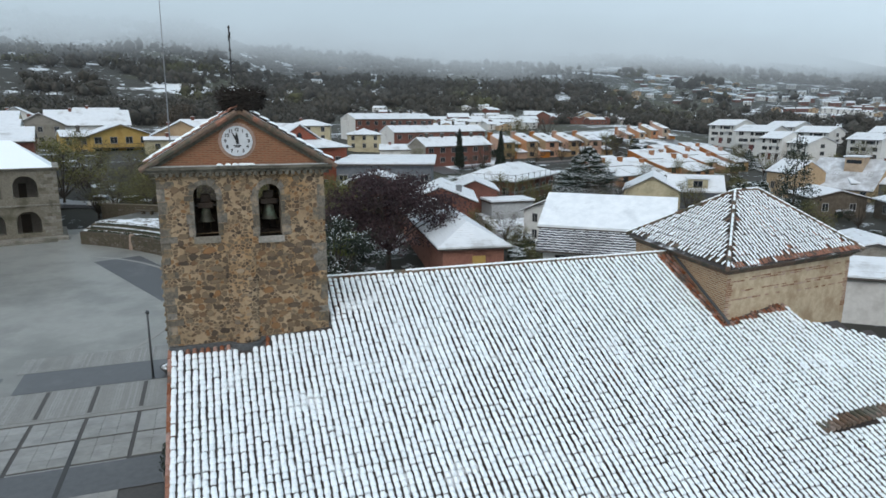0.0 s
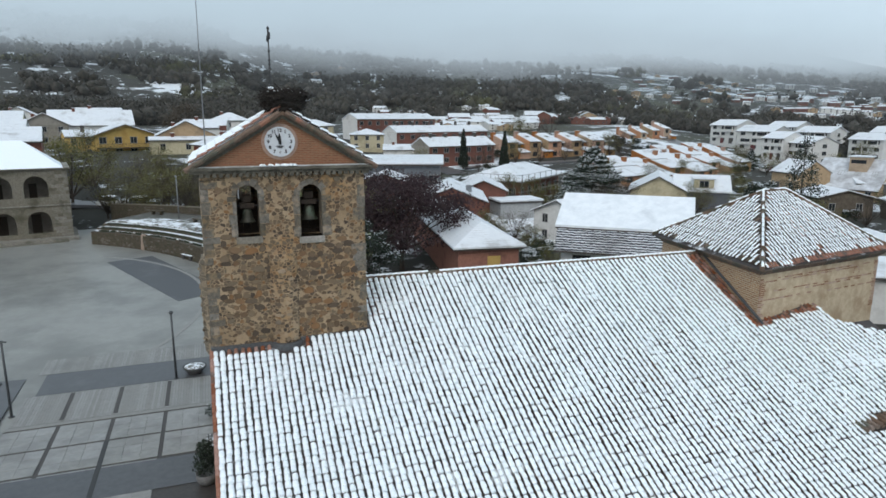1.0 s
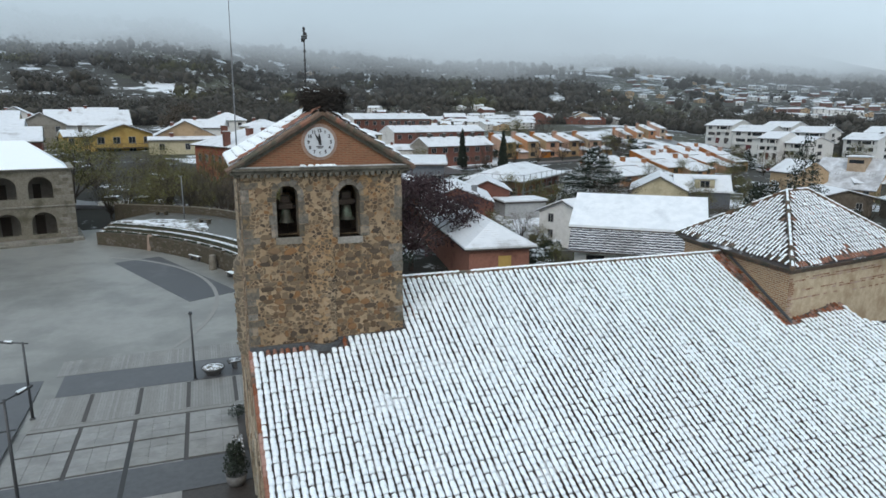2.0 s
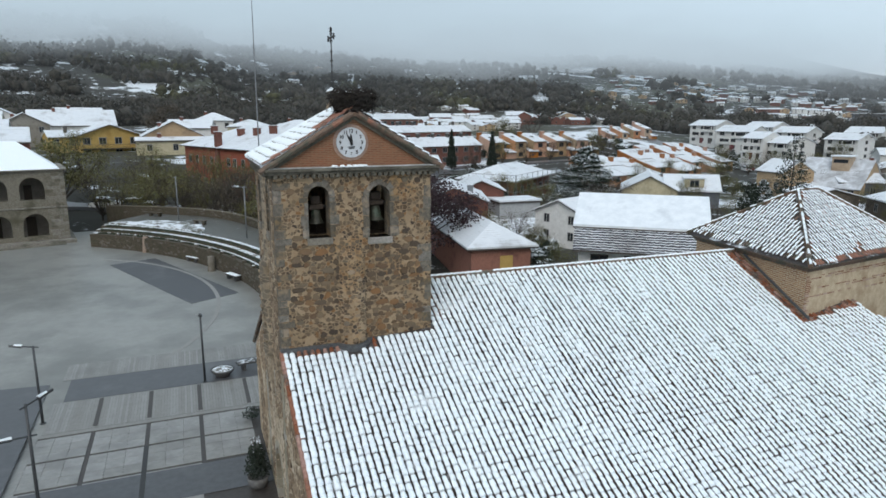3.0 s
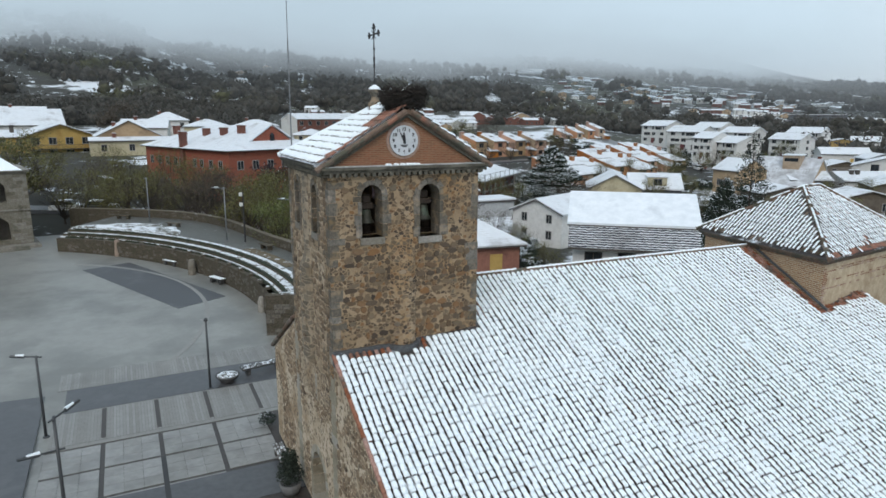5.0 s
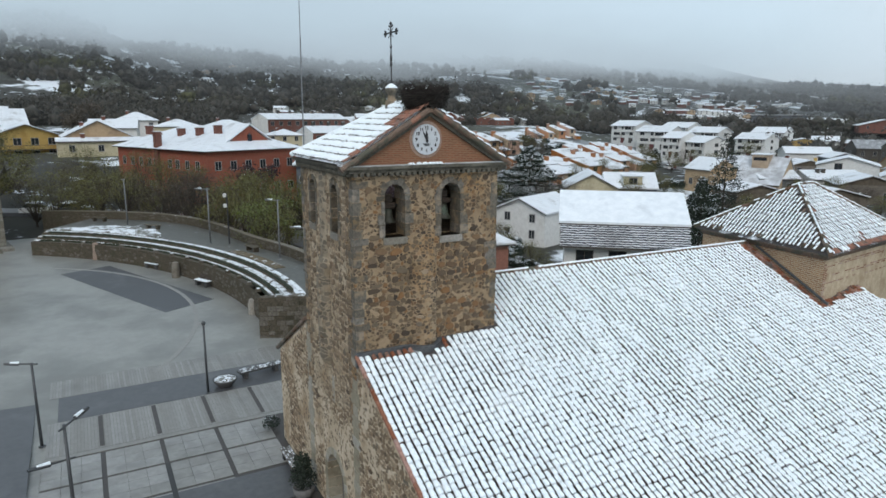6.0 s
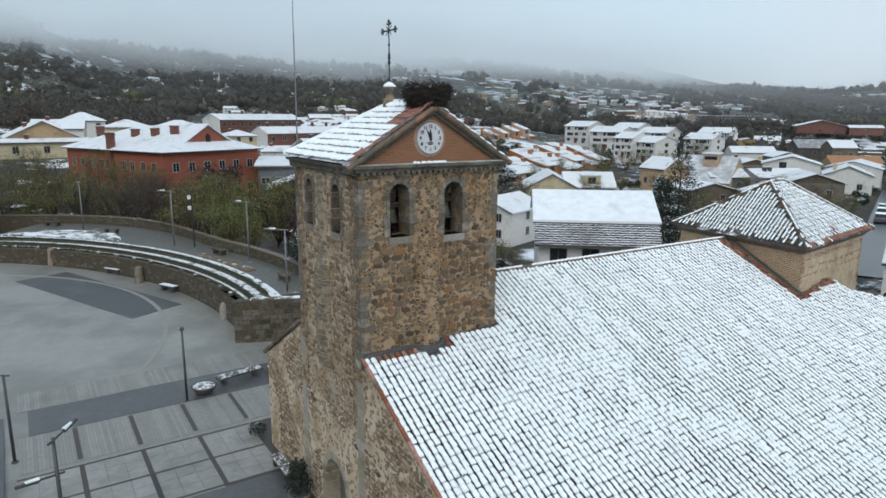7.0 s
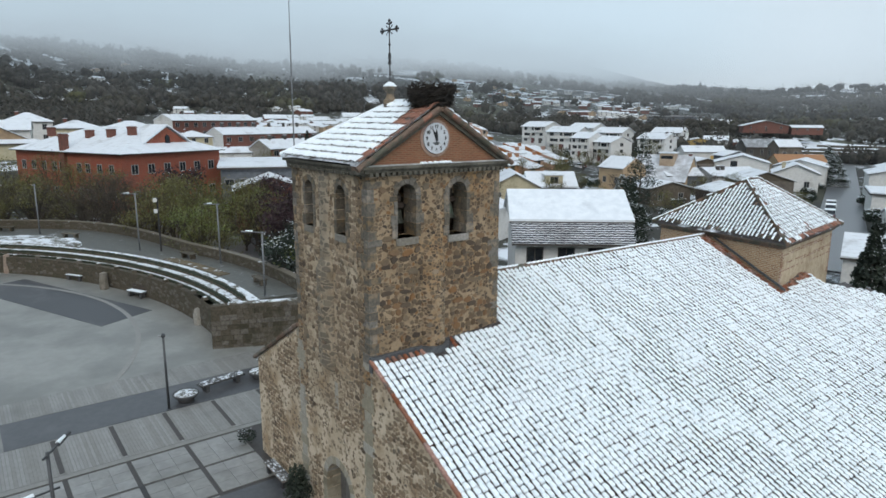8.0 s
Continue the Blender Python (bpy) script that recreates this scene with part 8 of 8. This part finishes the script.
def tree(name, label, m, height, spread, trunk_h, mat, leaves, size, seed, limbs=9, snow=0.0, thin=0.10, group="trees"):
    """A tapered trunk with limbs and a crown of many small leaves in uneven clumps."""
    rnd = random.Random(seed)
    ob = thing(name, m, label, "tree", group)
    bm = bmesh.new()
    rod(bm, (0, 0, -0.4), (0.08, 0.05, trunk_h), thin * 1.6, thin, 8)
    spots = []
    for i in range(limbs):
        a = 2 * math.pi * (i + rnd.uniform(-0.3, 0.3)) / limbs * 2.4
        up = rnd.uniform(0.25, 1.0)
        reach = spread * rnd.uniform(0.45, 1.0) * math.sin(math.pi * (0.18 + 0.72 * (1 - up)))
        mid = Vector((reach * 0.45 * math.cos(a), reach * 0.45 * math.sin(a), trunk_h + (height - trunk_h) * up * 0.45))
        end = Vector((reach * math.cos(a), reach * math.sin(a), trunk_h + (height - trunk_h) * up * 0.93))
        rod(bm, (0.06, 0.04, trunk_h * rnd.uniform(0.7, 1.0)), mid, thin * 0.6, thin * 0.35, 6)
        rod(bm, mid, end, thin * 0.35, thin * 0.1, 5)
        for j in range(8):
            tip = end + Vector((rnd.uniform(-1, 1), rnd.uniform(-1, 1), rnd.uniform(-0.4, 0.8))) * spread * 0.3
            rod(bm, mid.lerp(end, rnd.uniform(0.3, 1)), tip, thin * 0.16, thin * 0.05, 4)
            spots.append((tuple(tip), (spread * 0.24, spread * 0.24, height * 0.09), max(6, leaves // (limbs * 9))))
        spots.append((tuple(end), (spread * 0.32, spread * 0.32, height * 0.11), max(6, leaves // (limbs * 6))))
    part("trunk", bm, TWIG_TREE, ob)
    v, f = leaf_cloud(spots, size, seed)
    part("crown", raw("crown", v, f, mat), None, ob, "", "stuff")
    if snow:
        sp = [((c[0], c[1], c[2] + r[2] * 0.7), (r[0], r[1], r[2] * 0.4), int(n * snow) + 1) for c, r, n in spots]
        v, f = leaf_cloud(sp, size * 1.05, seed + 1, 0.25)
        part("snow", raw("snow", v, f, SNOW), None, ob, "specks of snow on the twigs", "stuff")
    return ob


def conifer(name, label, m, height, spread, seed, snow=0.3, layers=13, fill=1.0):
    rnd = random.Random(seed)
    ob = thing(name, m, label, "tree", "conifers")
    bm = bmesh.new()
    rod(bm, (0, 0, -0.3), (0, 0, height), 0.16, 0.02, 7)
    part("trunk", bm, TWIG_TREE, ob)
    spots, caps = [], []
    for i in range(layers):
        z = height * (0.1 + 0.88 * i / layers)
        r = spread * (1 - i / layers) ** 0.8 + 0.12
        n = max(3, int(13 * r / spread) + 2)
        for j in range(n):
            a = 2 * math.pi * (j + rnd.uniform(-0.3, 0.3)) / n
            q = r * rnd.uniform(0.5, 0.95)
            z += rnd.uniform(-0.3, 0.3) * height / layers
            spots.append(((q * math.cos(a), q * math.sin(a), z - 0.15 * q), (r * 0.36, r * 0.36, height / layers * 0.95), int(58 * fill)))
            caps.append(((q * math.cos(a), q * math.sin(a), z - 0.15 * q + height / layers * 0.5), (r * 0.34, r * 0.34, height / layers * 0.4), int(58 * snow * fill) + 1))
    v, f = leaf_cloud(spots, 0.16, seed)
    part("crown", raw("crown", v, f, LEAF_DARK), None, ob, "", "stuff")
    if snow:
        v, f = leaf_cloud(caps, 0.15, seed + 3, 0.2)
        part("snow", raw("snow", v, f, SNOW), None, ob, "specks of snow on the twigs", "stuff")
    return ob


tree("plum_tree", "large dark purple-leaved plum tree on the lawn", (17.6, 37.6, 0.7), 8.6, 6.2, 2.2, LEAF_PURPLE, 20000, 0.13, 61, 20, thin=0.2)
tree("garden_tree", "dark evergreen with snow on its branches", (11.2, 29.5, 0.5), 6.4, 3.0, 1.0, LEAF_DARK, 5200, 0.12, 63, 14, snow=0.12, thin=0.12)
tree("garden_tree", "fresh green tree behind the tower", (11.8, 33.6, 0.6), 5.6, 1.8, 1.2, LEAF_FRESH, 1500, 0.13, 64, 10, snow=0.06, thin=0.10)
willow = tree("willow_shrub", "olive spring willow behind the parapet", (9.5, 50.5, 2.2), 7.2, 3.6, 0.7, LEAF_OLIVE, 3600, 0.085, 65, 18, snow=0.0, thin=0.11)
willow_b = tree("willow_shrub", "yellow-green willow just in leaf behind the parapet", (15.3, 50.0, 1.6), 6.2, 3.0, 0.8, LEAF_FRESH, 3000, 0.08, 66, 16, snow=0.0, thin=0.10)
bare = tree("bare_tree", "leafless many-stemmed tree behind the parapet", (3.5, 66.0, 2.6), 7.0, 3.6, 0.6, LEAF_BROWN, 1500, 0.08, 67, 20, thin=0.12)
rt = random.Random(70)
for a in range(-2, 66, 3):
    for k in range(2):
        r = par_r(a) + 3.2 + 5.5 * k + rt.uniform(-1, 1.5)
        x, y = polar(a + rt.uniform(-1, 1), r)
        if y < 34 or (x > 9.0 and y < 47):
            continue
        src = rt.choice((willow, willow, willow_b, bare)) if a < 36 else rt.choice((willow, bare, bare))
        copy_thing(src, pose(x, y, ground_height(x, y) - 0.1, 0, 0, rt.uniform(0, 360)) @ Matrix.Scale(rt.uniform(0.75, 1.08), 4))
for x, y, s in ((-22, 74, 1.1), (-13, 72, 0.9), (-8, 84, 1.0), (0, 80, 1.0), (-17, 90, 1.15), (4, 70, 0.9)):
    copy_thing(rt.choice((willow, bare)), pose(x, y, ground_height(x, y), 0, 0, rt.uniform(0, 360)) @ Matrix.Scale(s, 4))
dark_plum = tree("plum_tree", "purple plum tree before the school", (12.0, 66.0, 2.0), 7.0, 3.6, 1.2, LEAF_PURPLE, 4200, 0.16, 68, 11, snow=0.02, thin=0.14)
copy_thing(dark_plum, pose(20.5, 58.0, 1.4, 0, 0, 80) @ Matrix.Scale(0.95, 4))
copy_thing(dark_plum, pose(25.0, 62.0, 1.4, 0, 0, 150) @ Matrix.Scale(0.85, 4))
tree("olive_tree", "dark olive tree beside the yellow house", (-18.5, 80.0, 3.4), 8.4, 5.0, 1.0, LEAF_OLIVE, 7000, 0.13, 69, 14, thin=0.16)
tree("bare_tree", "pale leafless tree above the yellow house", (-6.0, 160.0, 8.0), 10.0, 6.0, 1.5, LEAF_BROWN, 5000, 0.2, 71, 14, thin=0.2)
pine = conifer("snowy_conifer", "broad dark conifer dusted with snow", (66.5, 80.5, 0.2), 10.6, 7.4, 81, 0.9, 16, 2.6)
conifer("dark_conifer", "tall thin dark conifer", (83.8, 50.7, 0.1), 13.4, 3.6, 82, 0.12, 13, 0.5)
conifer("dark_conifer", "small dark conifer with a little snow", (54.6, 31.0, 0.2), 8.7, 3.0, 83, 0.2)
for x, y, z, h in ((61.0, 132.5, 2.6, 10.0), (72.0, 131.5, 2.6, 9.6)):
    conifer("cypress", "narrow dark cypress standing before the terraces", (x, y, z), h, 1.2, int(x), 0.02, 14)
conifer("cypress", "dark cypress beside the white corner house", (43.4, 0.5, 0.0), 8.7, 1.6, 91, 0.04, 14)
for x, y, s in ((60.0, 36.0, 0.62), (74.0, 47.0, 0.7), (156.5, 49.6, 0.8), (207, 72, 0.75), (150, 128, 0.6), (214, 132, 0.9)):
    copy_thing(pine, pose(x, y, ground_height(x, y) - 0.1, 0, 0, rt.uniform(0, 360)) @ Matrix.Diagonal((s * 0.6, s * 0.6, s, 1)))
for x, y, s in ((31, 47, 0.6), (34, 42, 0.55), (36, 50, 0.6), (40, 64, 0.7), (80, 141, 0.9), (88, 142, 0.8), (97, 144, 0.9), (106, 146, 1.0), (116, 150, 1.0), (126, 160, 1.1), (70, 138, 0.9), (60, 160, 1.0), (48, 128, 0.9), (120, 196, 1.3), (104, 190, 1.2), (150, 132, 0.9), (160, 126, 0.8), (140, 112, 0.8), (140, 82, 0.8), (186, 121, 1.1), (222, 128, 1.2), (43, 80, 0.8), (33, 40, 0.5), (30, 30, 0.5), (97, 30, 0.6), (108, 42, 0.7)):
    copy_thing(rt.choice((willow, bare, bare)), pose(x, y, ground_height(x, y) - 0.1, 0, 0, rt.uniform(0, 360)) @ Matrix.Scale(s, 4))


def gardens():
    """Bare trees and shrubs between the houses of the town."""
    taken = []
    for o in scene.objects:
        if o.name.startswith("wall") and o.parent:
            m = o.parent.matrix_basis @ o.matrix_basis
            cs = [m @ Vector(c) for c in o.bound_box]
            mid = sum(cs, Vector()) / 8
            taken.append((mid.x, mid.y, max((c - mid).xy.length for c in cs)))
    lanes = [(62, 10, 110, 28.8), (110, 28.8, 217, 71), (140, 100, 162, 134), (162, 134, 172, 200), (62, 138, 146, 158), (44, 205, 58, 128)]
    rnd = random.Random(90)
    done = 0
    while done < 150:
        b, r = rnd.uniform(22, 66), rnd.uniform(84, 245)
        x, y = r * math.sin(radians(b)), r * math.cos(radians(b)) - 10
        done += 0.2
        if any(math.hypot(x - a, y - c) < d + 1.2 for a, c, d in taken):
            continue
        p, near_lane = Vector((x, y)), False
        for x0, y0, x1, y1 in lanes:
            a, c = Vector((x0, y0)), Vector((x1, y1))
            u = max(0.0, min(1.0, (p - a).dot(c - a) / (c - a).length_squared))
            near_lane |= (a.lerp(c, u) - p).length < 5.0
        if near_lane:
            continue
        src = rnd.choice((hedge, hedge, hedge, bare, willow))
        k = rnd.uniform(0.7, 1.5) if src is hedge else rnd.uniform(0.5, 0.95)
        copy_thing(src, pose(x, y, ground_height(x, y) - 0.1, 0, 0, rnd.uniform(0, 360)) @ Matrix.Scale(k, 4))
        done += 0.8


gardens()


def woodland():
    """Woods on the hills: thousands of ragged crowns."""
    rnd = np.random.RandomState(5)
    spots = []
    n = 0
    while n < 18000:
        b = rnd.uniform(-32, 92)
        r = 250 + 1150 * rnd.uniform(0, 1) ** 1.5
        x, y = r * math.sin(radians(b)), r * math.cos(radians(b))
        g = noise.noise((x / 55, y / 55, 2.0)) + 0.4 * noise.noise((x / 18, y / 18, 4.0))
        if r < (330 if b < 48 else 420) + (100 if 13 < b < 37 else 0) and 8 < b and g < (0.3 if b < 27 else 0.12):
            n += 0.1
            continue
        if 66.5 < b < 76 and 280 < r < 455 and g < 0.45 or 46 < b < 66 and 480 < r < 560:
            n += 0.1
            continue
        if 33 < b < 61 and 490 < r < 840 and g < 0.28:
            n += 0.1
            continue
        if b < -2 and 330 < r < 760 and g < 0.0:
            n += 0.1
            continue
        if 26 < b < 54 and r < 300 or 11 < b < 31 and r < 385:
            n += 0.1
            continue
        if g < -0.3:
            n += 0.1
            continue
        s = rnd.uniform(1.2, 1.9) * rnd.choice((1.0, 1.3, 1.8, 2.6)) * (1 + r / 1500)
        spots.append(((x, y, ground_height(x, y) + s * 0.8), (s, s, s * rnd.uniform(0.8, 1.3)), 60 if r < 520 else 16))
        n += 1
    near = [s for s in spots if math.hypot(s[0][0], s[0][1]) < 520]
    far = [s for s in spots if math.hypot(s[0][0], s[0][1]) >= 520]
    v, f = leaf_cloud([(c, tuple(1.15 * q for q in r), 52) for c, r, _ in near], 0.66, 8)
    v2, f2 = leaf_cloud([(c, tuple(1.2 * q for q in r), 16) for c, r, _ in far], 1.25, 9)
    # a dense heart for each crown, so that the ground does not shine through
    bm = bmesh.new()
    bmesh.ops.create_icosphere(bm, subdivisions=1, radius=1.0)
    ball = np.array([q.co[:] for q in bm.verts])
    tri = [tuple(q.index for q in face.verts) for face in bm.faces]
    bm.free()
    sets, faces = [v, v2], f + [tuple(i + len(v) for i in q) for q in f2]
    base = len(v) + len(v2)
    for c, r, _ in spots:
        lump = ball * (0.6 + 0.7 * rnd.uniform(size=(len(ball), 1))) * np.array(r) * 0.66 + np.array(c) - np.array((0, 0, r[2] * 0.2))
        sets.append(lump)
        faces += [tuple(i + base for i in q) for q in tri]
        base += len(ball)
    me = raw("woodland", np.concatenate(sets), faces, WOODLAND)
    me.shade_smooth()
    tagged(new("woodland", me), "dark bare woodland covering the hills", "woodland", "", "stuff")


woodland()

# walled fields under snow beyond the street's end
FIELD_SNOW = patchy_snow("snowy_field", (0.028, 0.03, 0.02), (0.06, 0.055, 0.04), 0.09, 0.40, 0.47)
for r0, r1, b0, b1 in ((292, 318, 67.2, 76), (324, 352, 66.8, 74.5), (358, 392, 67.5, 76), (400, 440, 68.5, 74)):
    bm = bmesh.new()
    grid = [[bm.verts.new((r * math.sin(radians(b)), r * math.cos(radians(b)), ground_height(r * math.sin(radians(b)), r * math.cos(radians(b))) + 0.25)) for b in [b0 + (b1 - b0) * i / 24 for i in range(25)]] for r in [r0 + (r1 - r0) * j / 4 for j in range(5)]]
    for j in range(4):
        for i in range(24):
            bm.faces.new((grid[j][i], grid[j][i + 1], grid[j + 1][i + 1], grid[j + 1][i]))
    tagged(part("snowy_field", fix(bm), FIELD_SNOW), "sloping walled field under broken snow", "field", "", "structure")
    bm = bmesh.new()
    for i in range(24):
        a, b = [(r0 - 1.5) * Vector((math.sin(radians(q)), math.cos(radians(q)), 0)) for q in (b0 + (b1 - b0) * i / 24, b0 + (b1 - b0) * (i + 1) / 24)]
        h = 1.3 + 0.3 * noise.noise((i * 0.6, r0, 0))
        rod(bm, a + Vector((0, 0, ground_height(a.x, a.y) + h * 0.4)), b + Vector((0, 0, ground_height(b.x, b.y) + h * 0.4)), h * 0.6, sides=6)
    tagged(part("field_wall", bm, DRY_STONE), "low dark dry-stone wall along the field", "wall", "", "structure")

# ---- streets and cars ----


def road_piece(name, pts, width, label):
    bm = bmesh.new()
    rows = []
    for i, (x, y) in enumerate(pts):
        a, b = Vector(pts[max(0, i - 1)]), Vector(pts[min(len(pts) - 1, i + 1)])
        d = (b - a).normalized()
        n = Vector((-d.y, d.x)) * width / 2
        z = ground_height(x, y) + 0.12
        rows.append([bm.verts.new((x + n.x, y + n.y, z)), bm.verts.new((x - n.x, y - n.y, z)), bm.verts.new((x - n.x, y - n.y, z - 0.5)), bm.verts.new((x + n.x, y + n.y, z - 0.5))])
    for a, b in zip(rows, rows[1:]):
        for k in range(4):
            bm.faces.new((a[k], a[(k + 1) % 4], b[(k + 1) % 4], b[k]))
    tagged(part(name, fix(bm), ASPHALT), label, "road", "", "structure")


road_piece("road", [(62, 10), (72, 14), (84, 18.5), (96, 23.2), (110, 28.8), (130, 36.6), (150, 44.5), (175, 54.4), (217, 71), (260, 88)], 6.5, "wet grey street between white houses")
road_piece("road", [(-30, 84), (-14, 80), (0, 74), (10, 64), (15, 54), (17, 46)], 6.0, "wet street behind the terrace")
road_piece("road", [(140, 100), (152, 116), (162, 134), (167, 152), (170, 172), (172, 200)], 6.0, "street climbing past the white terrace")
road_piece("road", [(62, 138), (90, 143), (118, 148), (146, 158)], 6.0, "street before the orange terrace")
road_piece("road", [(44, 205), (52, 172), (58, 128)], 6.0, "street beside the brick terraces")


def car(m, paint, label, snowy=True):
    ob = thing("car", m, label, "car", "parked cars")
    bm = bmesh.new()
    prism(bm, [(-2.05, 0.3), (2.05, 0.3), (2.1, 0.62), (1.95, 0.82), (0.95, 0.92), (-1.75, 0.95), (-2.08, 0.75)], lambda u, v, t: (u, t, v), -0.85, 0.85)
    part("body", fix(bm), paint, ob)
    bm = bmesh.new()
    prism(bm, [(1.05, 0.93), (0.35, 1.42), (-1.2, 1.45), (-1.8, 0.95)], lambda u, v, t: (u, t, v), -0.74, 0.74)
    part("windows", fix(bm), GLASS, ob)
    bm = bmesh.new()
    prism(bm, [(0.36, 1.43), (0.3, 1.56 if snowy else 1.47), (-1.2, 1.58 if snowy else 1.49), (-1.3, 1.45)], lambda u, v, t: (u, t, v), -0.76, 0.76)
    part("roof", fix(bm), SNOW if snowy else paint, ob)
    if snowy:
        bm = bmesh.new()
        prism(bm, [(1.95, 0.83), (0.98, 0.93), (1.0, 1.02), (1.9, 0.92)], lambda u, v, t: (u, t, v), -0.8, 0.8)
        part("bonnet_snow", fix(bm), SNOW, ob)
    for x in (-1.3, 1.3):
        for y in (-0.82, 0.62):
            bm = bmesh.new()
            rod(bm, (x, y, 0.32), (x, y + 0.2, 0.32), 0.32, 0.32, 14)
            wheel = part("wheel", bm, TYRE, ob)
            bm = bmesh.new()
            rod(bm, (x, y - 0.01, 0.32), (x, y + 0.21, 0.32), 0.18, 0.18, 10)
            part("rim", bm, STEEL, wheel)
    for y in (-0.6, 0.6):
        for x, mt in ((2.08, DIAL), (-2.08, CAR_RED)):
            bm = bmesh.new()
            box(bm, min(x, x * 0.97), max(x, x * 0.97), y - 0.18, y + 0.18, 0.62, 0.76)
            part("headlight" if x > 0 else "tail_light", bm, mt, ob)
    return ob


def on_ground(x, y, turn):
    return pose(x, y, ground_height(x, y) + 0.12, 0, 0, turn)


car(on_ground(108.0, 29.8, 22), CAR_GREY, "grey parked car under snow")
car(on_ground(113.5, 32.0, 22), WHITE_WALL, "white parked car under snow")
car(on_ground(101.0, 27.0, 22), CAR_GREY, "dark parked car with a snowy roof")
car(on_ground(158.0, 47.6, 200), CAR_GREY, "grey car standing in the street", False)
car(on_ground(149.5, 120.7, 60), CAR_RED, "dark red car before the tan house", False)
car(on_ground(146.0, 118.5, 60), WHITE_WALL, "white van-like car under snow")
car(on_ground(-13.0, 77.5, -12), WHITE_WALL, "car deep under snow behind the terrace")
car(on_ground(-9.0, 76.6, -15), CAR_GREY, "car deep under snow behind the terrace")
car(on_ground(48.5, 186.0, -75), CAR_GREY, "far grey car beside the terrace")
car(on_ground(51.0, 176.0, -75), WHITE_WALL, "far white car beside the terrace")
